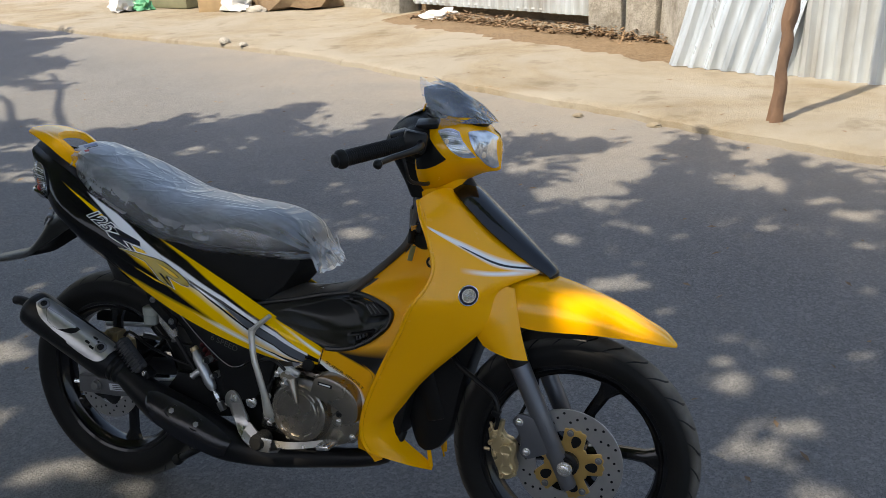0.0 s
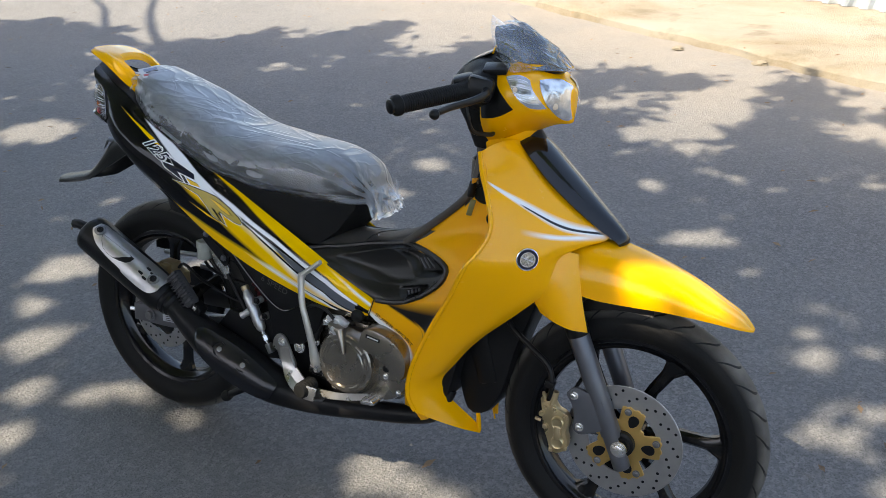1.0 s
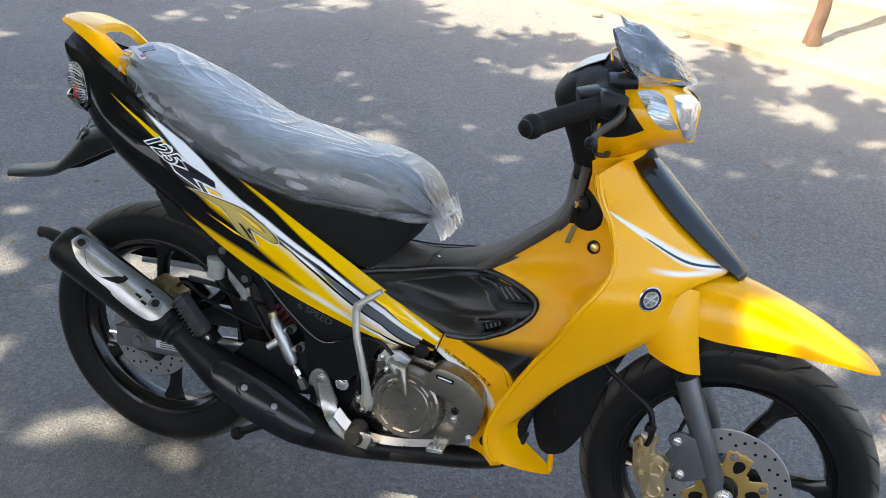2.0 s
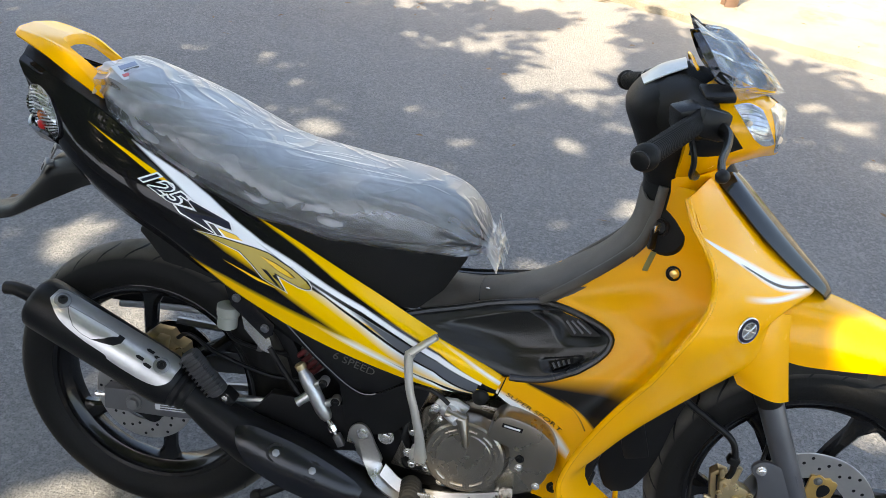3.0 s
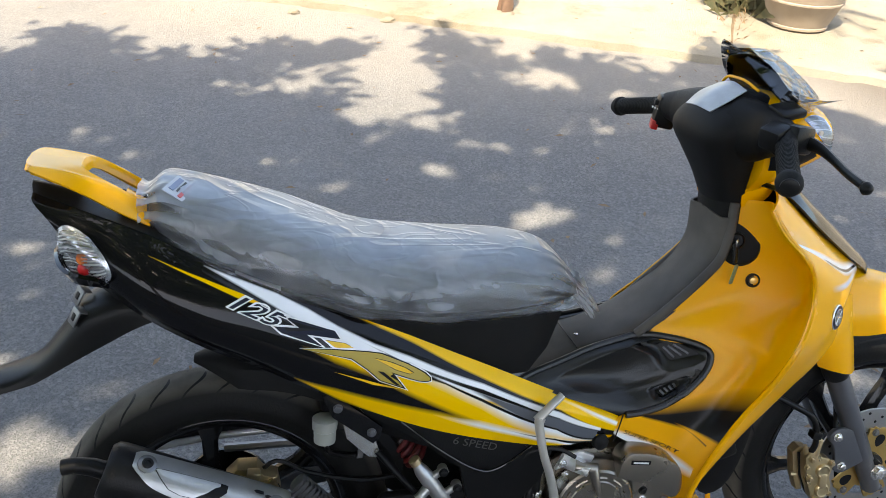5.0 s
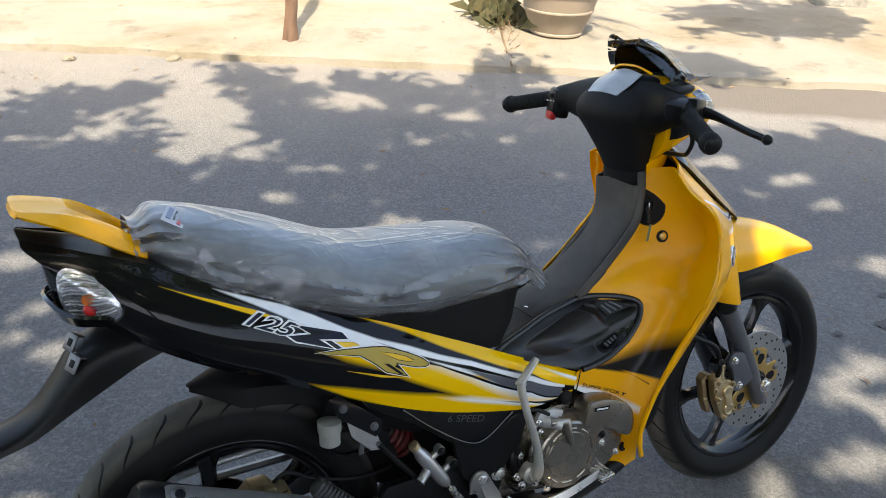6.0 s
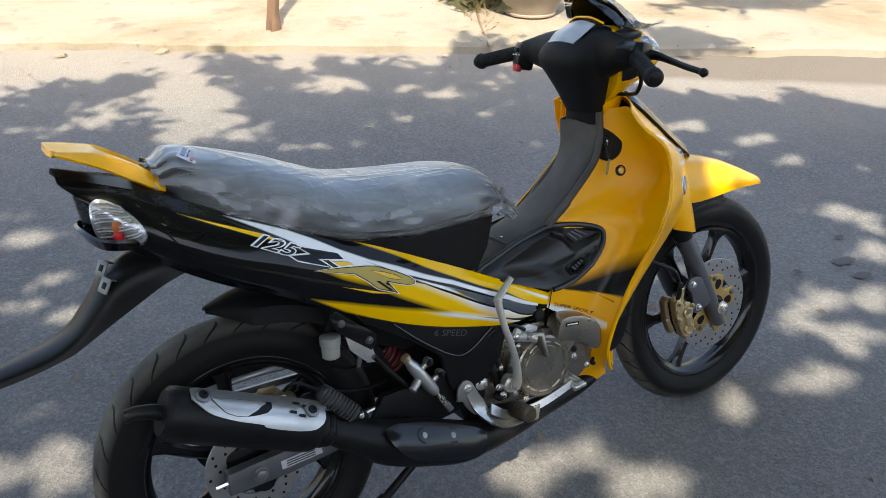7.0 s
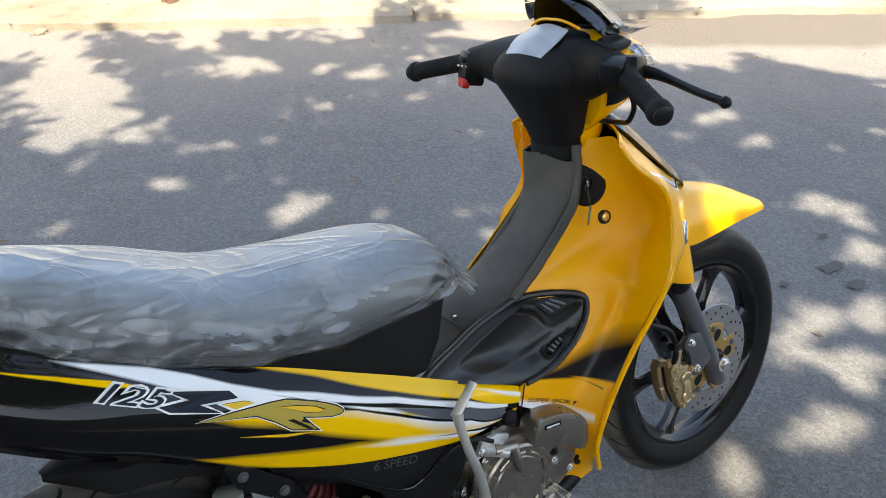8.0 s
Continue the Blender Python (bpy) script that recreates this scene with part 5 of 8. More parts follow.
for sg in (-1, 1):
    part("tunnel_edge", tube([(0.728, sg * 0.060, 0.592), (0.765, sg * 0.062, 0.622), (0.800, sg * 0.063, 0.652), (0.845, sg * 0.061, 0.692), (0.874, sg * 0.060, 0.726), (0.887, sg * 0.056, 0.768), (0.893, sg * 0.051, 0.822)], 0.0085, 10, steps=40), TUNNEL, tun)
part("hatch_seam", tube([(0.622, -0.056, 0.5735), (0.618, -0.02, 0.579), (0.618, 0.02, 0.579), (0.622, 0.056, 0.5735)], 0.0012, 6), INK, tun)
part("screw", lathe([(0, 0.004), (0.002, 0.004), (0.003, 0.002)], (0.632, -0.02, 0.580), (0, 0, 1), 10), STEEL, tun)
tray_rows = [
    [(0.505, -0.106, 0.548), (0.535, -0.092, 0.553), (0.59, -0.075, 0.562), (0.65, -0.062, 0.576), (0.735, -0.056, 0.592)],
    [(0.520, -0.112, 0.541), (0.555, -0.104, 0.541), (0.615, -0.090, 0.550), (0.70, -0.082, 0.575), (0.795, -0.080, 0.588)],
    [(0.548, -0.116, 0.528), (0.59, -0.104, 0.527), (0.66, -0.088, 0.530), (0.745, -0.088, 0.555), (0.848, -0.096, 0.570)],
    [(0.58, -0.120, 0.515), (0.635, -0.108, 0.508), (0.70, -0.094, 0.506), (0.775, -0.096, 0.522), (0.850, -0.104, 0.545)],
    [(0.63, -0.119, 0.492), (0.67, -0.114, 0.487), (0.725, -0.108, 0.486), (0.78, -0.110, 0.500), (0.832, -0.111, 0.522)],
    [(0.683, -0.118, 0.469), (0.70, -0.118, 0.468), (0.73, -0.117, 0.470), (0.765, -0.117, 0.479), (0.805, -0.116, 0.500)],
]
TRAY = skin_even(tray_rows, 64, 54)
for i in range(54):
    for j in range(64):
        k, q = j / 63, i / 53
        hollow = 0.0
        for k0, q0, rk, rq, deep in ((0.84, 0.36, 0.15, 0.20, 0.020), (0.73, 0.78, 0.17, 0.12, 0.014), (0.48, 0.40, 0.34, 0.22, 0.008)):
            d = ((k - k0) / rk) ** 4 + ((q - q0) / rq) ** 4
            hollow += deep * max(0.0, 1 - d) ** 1.2
        hollow -= 0.002 * math.exp(-((q - 0.58 + 0.1 * k) / 0.06) ** 2) * min(1, 4 * k * (1 - k))
        TRAY[i, j, 1] += hollow
for flip in (False, True):
    tray = part("foot_tray", sheet(TRAY, 0.004, (0, -1, 0.5), flip), TRAY_BLACK, bike, "black moulded side tray with slots")
    sg = 1 if flip else -1
    border = [TRAY[0, j] for j in range(0, 64, 5)] + [TRAY[i, -1] for i in range(3, 54, 5)] + [TRAY[-1, j] for j in range(60, 0, -6)]
    part("tray_rim", tube([(p[0], sg * abs(p[1]) + sg * 0.002, p[2]) for p in border], 0.006, 8, steps=70), TRAY_BLACK, tray)
    for corners, fins in ((((0.80, 0.30), (0.93, 0.26), (0.95, 0.48), (0.78, 0.50)), 3), (((0.62, 0.76), (0.80, 0.71), (0.84, 0.83), (0.66, 0.88)), 4)):
        # no hole is cut: a flat black patch paints the hollow's shade
        cav = [on_grid(TRAY, *c, 0.0016) for c in corners]
        bm = bmesh.new()
        bm.faces.new([bm.verts.new((c[0], sg * abs(c[1]), c[2])) for c in cav])
        pocket = part("pocket_shade", bm, INK, tray, "flat black patch painting the shade in the tray opening")
        for k in range(fins):
            f = (k + 0.7) / (fins + 0.6)
            a, b = cav[0] * (1 - f) + cav[1] * f, cav[3] * (1 - f) + cav[2] * f
            a, b = a * 0.8 + b * 0.2, a * 0.15 + b * 0.85
            part("pocket_fin", tube([(a[0], sg * abs(a[1]) + sg * 0.001, a[2]), (b[0], sg * abs(b[1]) + sg * 0.001, b[2])], 0.0022, 8), FORK, pocket)
    p = on_grid(TRAY, 0.80, 0.20, 0.001)
    part("tray_screw", lathe([(0, 0.006), (0.003, 0.006), (0.004, 0.003)], (p[0], sg * abs(p[1]), p[2]), (0, sg, 0.5), 12), SATIN, tray)

# -- yellow inner cover
INNER = gloss_paint("inner_graphics", YELLOW, rough=0.36, coat=0.12, coat_rough=0.25, streaks=[
    (BLACK, ([(-0.05, 0.57, 0.61), (0.15, 0.545, 0.635), (0.35, 0.52, 0.638), (0.6, 0.495, 0.648), (1.01, 0.48, 0.665)], 0.07, 0.012)),
    (YELLOW, ([(0.45, 0.622, 0.624), (0.91, 0.655, 0.690), (1.01, 0.66, 0.70)], 0.008, 0.008)),
    (BLACK, ([(0.5, 0.628, 0.630), (0.91, 0.676, 0.684)], 0.004, 0.004)),
    (WHITE, ([(-0.05, 0.718, 0.81), (0.4, 0.730, 0.83), (0.92, 0.76, 0.80)], 0.02, 0.03)),
])
inner_rows = [
    [(0.900, -0.045, 0.825), (0.930, -0.068, 0.828), (0.938, -0.090, 0.830), (0.926, -0.116, 0.826)],
    [(0.892, -0.050, 0.765), (0.940, -0.075, 0.765), (0.965, -0.105, 0.770), (0.950, -0.145, 0.780)],
    [(0.875, -0.055, 0.715), (0.945, -0.072, 0.705), (1.000, -0.110, 0.712), (0.975, -0.176, 0.735)],
    [(0.800, -0.058, 0.646), (0.905, -0.070, 0.650), (1.000, -0.110, 0.655), (0.982, -0.180, 0.685)],
    [(0.735, -0.056, 0.592), (0.850, -0.085, 0.605), (0.955, -0.110, 0.605), (0.945, -0.208, 0.615)],
    [(0.852, -0.098, 0.566), (0.885, -0.108, 0.560), (0.930, -0.125, 0.558), (0.928, -0.200, 0.575)],
    [(0.820, -0.110, 0.512), (0.850, -0.116, 0.510), (0.895, -0.132, 0.508), (0.900, -0.190, 0.525)],
    [(0.735, -0.117, 0.472), (0.780, -0.118, 0.465), (0.845, -0.130, 0.455), (0.872, -0.182, 0.468)],
    [(0.685, -0.118, 0.464), (0.745, -0.118, 0.438), (0.810, -0.126, 0.420), (0.848, -0.172, 0.420)],
    [(0.676, -0.118, 0.432), (0.725, -0.119, 0.412), (0.785, -0.124, 0.385), (0.828, -0.165, 0.372)],
    [(0.760, -0.116, 0.372), (0.775, -0.117, 0.360), (0.790, -0.122, 0.345), (0.812, -0.158, 0.325)],
    [(0.768, -0.108, 0.285), (0.782, -0.111, 0.278), (0.797, -0.118, 0.272), (0.815, -0.145, 0.268)],
    [(0.765, -0.090, 0.215), (0.785, -0.095, 0.205), (0.810, -0.105, 0.203), (0.838, -0.115, 0.218)],
]
INNER_GRID = skin_even(inner_rows, 26, 75)
for flip in (False, True):
    inner = part("inner_cover", sheet(INNER_GRID, 0.003, (-0.3, -1, 0), flip), INNER, bike, "glossy yellow inner leg shield with black airbrushing")
    sg = 1 if flip else -1
    p = on_grid(INNER_GRID, 0.42, 0.22, 0.002)
    sock = part("screw_cup", lathe([(0, 0.013), (0.003, 0.0125), (0.004, 0.010), (0.001, 0.009)], (0.934, sg * 0.070, 0.684), (-0.2, sg, 0.15), 18), SATIN, inner)
    part("screw", lathe([(0.001, 0.007), (0.004, 0.006), (0.005, 0.002)], (0.934, sg * 0.070, 0.684), (-0.2, sg, 0.15), 12), GOLD, sock)
    part("grommet", lathe([(0, 0.011), (0.003, 0.0105), (0.004, 0.006), (0.002, 0.004)], (0.800, sg * 0.119, 0.264), (0.1, sg, 0), 18), SATIN, inner)

# -- front leg shield wings
INK_BLUE = (0.012, 0.014, 0.022, 1)
WING = gloss_paint("wing_graphics", YELLOW, [
    (WHITE, (0.04, 0.112, 0.005, 1.0, 0.306, 0.042, 0.6, 0.06)),
    (WHITE, (0.26, 0.262, 0.012, 1.0, 0.325, 0.024, 0.8, 0.25)),
    (INK_BLUE, (0.34, 0.180, 0.003, 0.99, 0.306, 0.012, 0.5, 0.05)),
])
wing_rows = [
    [(0.922, -0.124, 0.828), (0.940, -0.104, 0.842), (0.958, -0.066, 0.850), (0.972, -0.032, 0.846)],
    [(0.938, -0.143, 0.792), (0.965, -0.118, 0.796), (1.000, -0.070, 0.806), (1.020, -0.037, 0.803)],
    [(0.970, -0.176, 0.748), (1.010, -0.138, 0.750), (1.050, -0.084, 0.752), (1.075, -0.038, 0.754)],
    [(0.982, -0.182, 0.695), (1.035, -0.150, 0.700), (1.090, -0.100, 0.698), (1.135, -0.038, 0.704)],
    [(0.970, -0.196, 0.655), (1.035, -0.160, 0.655), (1.095, -0.112, 0.664), (1.170, -0.028, 0.676)],
    [(0.945, -0.212, 0.615), (1.025, -0.170, 0.618), (1.075, -0.128, 0.628), (1.108, -0.085, 0.645)],
    [(0.915, -0.203, 0.550), (0.985, -0.168, 0.552), (1.045, -0.138, 0.560), (1.088, -0.110, 0.578)],
    [(0.878, -0.188, 0.485), (0.930, -0.163, 0.480), (0.980, -0.138, 0.488), (1.028, -0.112, 0.512)],
    [(0.845, -0.178, 0.420), (0.880, -0.156, 0.408), (0.912, -0.132, 0.410), (0.945, -0.103, 0.432)],
    [(0.820, -0.170, 0.360), (0.842, -0.150, 0.348), (0.866, -0.126, 0.346), (0.890, -0.096, 0.362)],
    [(0.808, -0.163, 0.310), (0.824, -0.145, 0.302), (0.840, -0.115, 0.294), (0.854, -0.086, 0.290)],
    [(0.811, -0.160, 0.278), (0.838, -0.136, 0.252), (0.884, -0.082, 0.218), (0.920, -0.028, 0.192)],
    [(0.824, -0.150, 0.246), (0.852, -0.126, 0.228), (0.896, -0.075, 0.196), (0.927, -0.026, 0.170)],
]
WING_GRID = skin_even(wing_rows, 30, 84)
for flip in (False, True):
    wing = part("leg_shield", sheet(WING_GRID, 0.004, (0.6, -1, 0), flip), WING, bike, "glossy yellow front leg shield")
    sg = 1 if flip else -1
    part("shield_hem", tube([(p[0], sg * abs(p[1]), p[2]) for p in WING_GRID[::2, 0]], 0.005, 8), PAINT, wing)
    part("shield_fin", tube([(0.925, MIDDLE + sg * 0.046, 0.182), (0.922, MIDDLE + sg * 0.050, 0.220), (0.916, MIDDLE + sg * 0.056, 0.262)], [0.006, 0.005, 0.003], 8, steps=14), PAINT, wing)
    badge = part("badge", lathe([(-0.006, 0.0225), (0.003, 0.0225), (0.0042, 0.0208), (0.0036, 0.0195)], (1.050, MIDDLE + sg * 0.166, 0.640), (0.56, sg * 0.8, 0.05), 32), STEEL, wing, "round silver emblem on dark ground")
    ax = Vector((0.56, sg * 0.8, 0.05)).normalized()
    c = Vector((1.050, MIDDLE + sg * 0.166, 0.640)) + ax * 0.0038
    part("badge_ground", lathe([(0, 0.0200), (0.0008, 0.0200)], c, ax, 28), NAVY, badge)
    e1 = ax.orthogonal().normalized()
    e2 = ax.cross(e1)
    for k in range(3):
        a = k * math.pi / 3
        d = e1 * math.cos(a) + e2 * math.sin(a)
        part("badge_bar", tube([c + ax * 0.0012 - d * 0.0145, c + ax * 0.0012 + d * 0.0145], 0.0012, 6), STEEL, badge)
    part("badge_ring", lathe([(0.0008, 0.0152), (0.0014, 0.0150), (0.0014, 0.0138), (0.0008, 0.0136)], c, ax, 28), STEEL, badge)

# -- black beak cover down the middle of the front
beak = [
    [(0.962, -0.034, 0.846), (0.968, -0.02, 0.856), (0.972, 0, 0.860), (0.968, 0.02, 0.856), (0.962, 0.034, 0.846)],
    [(0.994, -0.056, 0.824), (1.004, -0.034, 0.841), (1.010, 0, 0.847), (1.006, 0.030, 0.841), (0.998, 0.050, 0.826)],
    [(1.055, -0.060, 0.768), (1.068, -0.036, 0.785), (1.074, 0, 0.792), (1.068, 0.036, 0.785), (1.055, 0.060, 0.768)],
    [(1.126, -0.046, 0.711), (1.138, -0.026, 0.725), (1.143, 0, 0.730), (1.138, 0.026, 0.725), (1.126, 0.046, 0.711)],
    [(1.182, -0.028, 0.672), (1.192, -0.014, 0.680), (1.195, 0, 0.682), (1.192, 0.014, 0.680), (1.182, 0.028, 0.672)],
    [(1.190, -0.022, 0.662), (1.199, -0.01, 0.665), (1.201, 0, 0.666), (1.199, 0.01, 0.665), (1.190, 0.022, 0.662)],
]
cover = part("beak_cover", sheet(skin_even(beak, 17, 50), 0.004), GLOSS_BLACK, bike, "glossy black front centre cover")
for sg in (-1, 1):
    part("beak_rib", tube([(1.004, sg * 0.032, 0.842), (1.072, sg * 0.028, 0.786), (1.14, sg * 0.022, 0.725), (1.190, sg * 0.012, 0.682)], 0.0035, 8, steps=20), GLOSS_BLACK, cover)
part("beak_boss", lathe([(0, 0.012), (0.004, 0.0115), (0.007, 0.008), (0.008, 0.002)], (1.062, 0, 0.797), (0.64, 0, 0.77), 20), GLOSS_BLACK, cover)

# -- front mudguard
guard = []
for u, crest, low, half in ((1.045, 0.640, 0.585, 0.082), (1.10, 0.663, 0.575, 0.080), (1.16, 0.667, 0.562, 0.076), (1.22, 0.657, 0.560, 0.070), (1.29, 0.636, 0.562, 0.064), (1.35, 0.611, 0.560, 0.056), (1.40, 0.585, 0.555, 0.045), (1.435, 0.567, 0.549, 0.033), (1.457, 0.548, 0.543, 0.014), (1.462, 0.543, 0.541, 0.004)):
    guard.append([(u, -half, low), (u, -half * 0.98, low + (crest - low) * 0.4), (u, -half * 0.72, low + (crest - low) * 0.82), (u, -half * 0.3, crest - 0.003), (u, 0, crest), (u, half * 0.3, crest - 0.003), (u, half * 0.72, low + (crest - low) * 0.82), (u, half * 0.98, low + (crest - low) * 0.4), (u, half, low)])
mud = part("front_mudguard", sheet(skin_even(guard, 41, 54), 0.003), PAINT, bike, "glossy yellow pointed front mudguard")
for flip in (False, True):
    flank = [[(1.052, -0.100, 0.645), (1.078, -0.098, 0.652), (1.104, -0.090, 0.652), (1.128, -0.078, 0.648)],
             [(1.050, -0.106, 0.592), (1.082, -0.110, 0.594), (1.114, -0.100, 0.592), (1.138, -0.080, 0.588)],
             [(1.054, -0.104, 0.550), (1.088, -0.112, 0.546), (1.124, -0.102, 0.540), (1.150, -0.079, 0.536)],
             [(1.070, -0.098, 0.520), (1.100, -0.106, 0.510), (1.134, -0.100, 0.498), (1.162, -0.075, 0.490)]]
    part("fork_guard", sheet(skin_even(flank, 14, 18), 0.003, mirror=flip), PAINT, mud)
under_rows = []
for a in np.linspace(84, 122, 12):
    r, c, s = 0.303, math.cos(radians(a)), math.sin(radians(a))
    under_rows.append([(1.252 + r * c, -0.056, 0.264 + r * s - 0.022), (1.252 + r * c, -0.045, 0.264 + r * s), (1.252 + r * c, 0.0, 0.264 + r * s + 0.006), (1.252 + r * c, 0.045, 0.264 + r * s), (1.252 + r * c, 0.056, 0.264 + r * s - 0.022)])
part("inner_mudguard", sheet(np.array(under_rows), 0.003), SATIN, mud, "black inner mudguard above the tyre")


# -- wheels
def wheel(name, centre, radius, width, rim_r, phase, label, spokes=6):
    hub = new(name)
    hub.parent = bike
    hub.location = centre
    tagged(hub, label)
    w = width / 2
    prof = [(-w * 0.62, rim_r - 0.006), (-w * 0.80, rim_r + 0.004), (-w * 0.98, rim_r + 0.022), (-w * 1.0, rim_r + 0.034), (-w * 0.93, radius - 0.028), (-w * 0.72, radius - 0.011), (-w * 0.40, radius - 0.003), (0, radius)]
    prof = prof + [(-a, r) for a, r in prof[-2::-1]]
    tyre = bmesh.new()
    prof_s = spline(prof, 27)
    n = 120
    rings = []
    for k in range(n):
        a = 2 * math.pi * k / n
        rings.append([tyre.verts.new((r * math.cos(a), h, r * math.sin(a))) for h, r in prof_s])
    for k in range(n):
        p, q = rings[k], rings[(k + 1) % n]
        for j in range(len(p) - 1):
            tyre.faces.new((p[j], q[j], q[j + 1], p[j + 1]))
    ty = part("tyre", tyre, tyre_rubber(name + "_rubber", radius), hub, "black road tyre with slanted grooves")
    # tread grooves as dark slots just proud of the crown
    verts, faces = [], []

    def crown_r(h):
        return float(np.interp(abs(h), [abs(x) for x in prof_s[13:21, 0]], prof_s[13:21, 1]))

    for k in range(30):
        for sg in (-1, 1):
            a0 = 2 * math.pi * (k + 0.25 * sg) / 30
            b = len(verts)
            steps = 7
            for i in range(steps + 1):
                f = i / steps
                h = sg * w * (0.10 + 0.80 * f)
                a = a0 + 0.16 * f - 0.05 * math.sin(f * 3.1)
                half = 0.013 * (0.4 + math.sin(f * 3.0)) * 0.75
                for d in (-half, half):
                    r = crown_r(h) + 0.0010
                    verts.append((r * math.cos(a + d), h, r * math.sin(a + d)))
            for i in range(steps):
                c = b + 2 * i
                faces.append((c, c + 1, c + 3, c + 2))
    me = bpy.data.meshes.new("tread_groove")
    me.from_pydata(verts, [], faces)
    me.materials.append(INK)
    gr = new("tread_groove", me)
    gr.parent = ty
    rimp = [(-w * 0.70, rim_r + 0.004), (-w * 0.74, rim_r - 0.001), (-w * 0.68, rim_r - 0.008), (-w * 0.45, rim_r - 0.013), (-w * 0.30, rim_r - 0.026), (0, rim_r - 0.029)]
    rimp = rimp + [(-a, r) for a, r in rimp[-2::-1]]
    bm = bmesh.new()
    rings = [[bm.verts.new((r * math.cos(2 * math.pi * k / 96), h, r * math.sin(2 * math.pi * k / 96))) for h, r in rimp] for k in range(96)]
    for k in range(96):
        p, q = rings[k], rings[(k + 1) % 96]
        for j in range(len(p) - 1):
            bm.faces.new((p[j], q[j], q[j + 1], p[j + 1]))
    part("rim", bm, RIM, hub, "gloss black alloy rim")
    for k in range(spokes):
        a = phase + 2 * math.pi * k / spokes
        c, s = math.cos(a), math.sin(a)
        bm = bmesh.new()
        rr = []
        for r, half, th in ((0.03, 0.020, 0.020), (0.06, 0.016, 0.016), (0.11, 0.0125, 0.013), (0.16, 0.014, 0.012), (rim_r - 0.034, 0.022, 0.013), (rim_r - 0.020, 0.034, 0.014)):
            sweep = 0.012 * math.sin((r - 0.03) / (rim_r - 0.05) * math.pi)
            ring = []
            for x, y in ((-1, -0.45), (-0.5, -1), (0.5, -1), (1, -0.45), (1, 0.45), (0.5, 1), (-0.5, 1), (-1, 0.45)):
                t = x * half + sweep
                ring.append((r * c - t * s, y * th, r * s + t * c))
            rr.append(ring)
        part("spoke", loft(rr, True, bm), RIM, hub)
    part("hub", lathe([(-0.055, 0.018), (-0.053, 0.030), (-0.035, 0.036), (-0.02, 0.042), (0.02, 0.042), (0.035, 0.036), (0.053, 0.030), (0.055, 0.018)], (0, 0, 0), (0, 1, 0), 28), RIM, hub)
    return hub


def brake_disc(parent, x, y, z, r_out, r_in, holes=36):
    """A drilled disc ring on a golden carrier."""
    bm = lathe([(-0.002, r_in), (-0.002, r_out - 0.001), (-0.001, r_out), (0.001, r_out), (0.002, r_out - 0.001), (0.002, r_in), (-0.002, r_in)], (x, y, z), (0, 1, 0), 72, ends=False)
    disc = part("brake_disc", bm, DISC, parent, "drilled steel brake disc")
    verts, faces = [], []
    for k in range(holes):
        a = 2 * math.pi * k / holes
        r = r_out - 0.009 - 0.010 * (k % 3)
        b = len(verts)
        for i in range(8):
            t = i * math.pi / 4
            verts.append((x + r * math.cos(a) + 0.0032 * math.cos(t), y - 0.0024, z + r * math.sin(a) + 0.0032 * math.sin(t)))
        faces.append(tuple(range(b, b + 8)))
    me = bpy.data.meshes.new("disc_hole")
    me.from_pydata(verts, [], faces)
    me.materials.append(INK)
    h = new("disc_hole", me)
    h.parent = disc
    return disc


front = wheel("front_wheel", (1.252, 0.011, 0.261), 0.280, 0.078, 0.213, radians(64), "front wheel with black six-spoke alloy")
rear = wheel("rear_wheel", (0.003, 0.003, 0.265), 0.290, 0.103, 0.214, radians(94), "rear wheel with black alloy spokes and wide tyre")
front.rotation_euler = (0, 0, radians(1.8))
disc = brake_disc(front, 0, -0.055, 0, 0.122, 0.072, 45)
# golden carrier star: five forked arms with dark windows
star = []
for k in range(100):
    a = 2 * math.pi * k / 100
    ph = (a * 5 / (2 * math.pi)) % 1.0
    arm = abs(ph - 0.5) * 2
    r = np.interp(arm, [0, 0.22, 0.34, 0.52, 0.70, 0.82, 1.0], [0.052, 0.050, 0.060, 0.082, 0.079, 0.083, 0.078])
    star.append((r * math.cos(a + 0.10 * r / 0.08), r * math.sin(a + 0.10 * r / 0.08)))
carrier = part("disc_carrier", plate(star, -0.062, -0.057, 0.001), GOLD, front, "gold anodised disc carrier")
for k in range(5):
    a = 2 * math.pi * k / 5 + 0.10
    part("carrier_bolt", bolt((0.071 * math.cos(a + 0.14), -0.062, 0.071 * math.sin(a + 0.14)), (0, -1, 0), 0.0058, 0.005), STEEL_GREY, carrier)
    c, s = math.cos(a - 0.12), math.sin(a - 0.12)
    hole = []
    for t in np.linspace(0, 2 * math.pi, 14, endpoint=False):
        x, y = 0.054 + 0.014 * math.cos(t), 0.0085 * math.sin(t) * (1.25 + 0.35 * math.cos(t))
        hole.append((x * c - y * s, x * s + y * c))
    part("carrier_window", plate(hole, -0.0626, -0.0622, 0), INK, carrier)
part("hub_cap", lathe([(0, 0.028), (0.012, 0.027), (0.014, 0.02), (0.022, 0.018)], (0, -0.06, 0), (0, -1, 0), 24), SATIN, front)
brake_disc(rear, 0, -0.068, 0, 0.100, 0.06, 36)
part("rear_carrier", plate([(0.058 * math.cos(a) * (1 + 0.12 * math.cos(5 * a)), 0.058 * math.sin(a) * (1 + 0.12 * math.cos(5 * a))) for a in np.linspace(0, 6.28, 40, endpoint=False)], -0.071, -0.066, 0.001), RIM, rear)

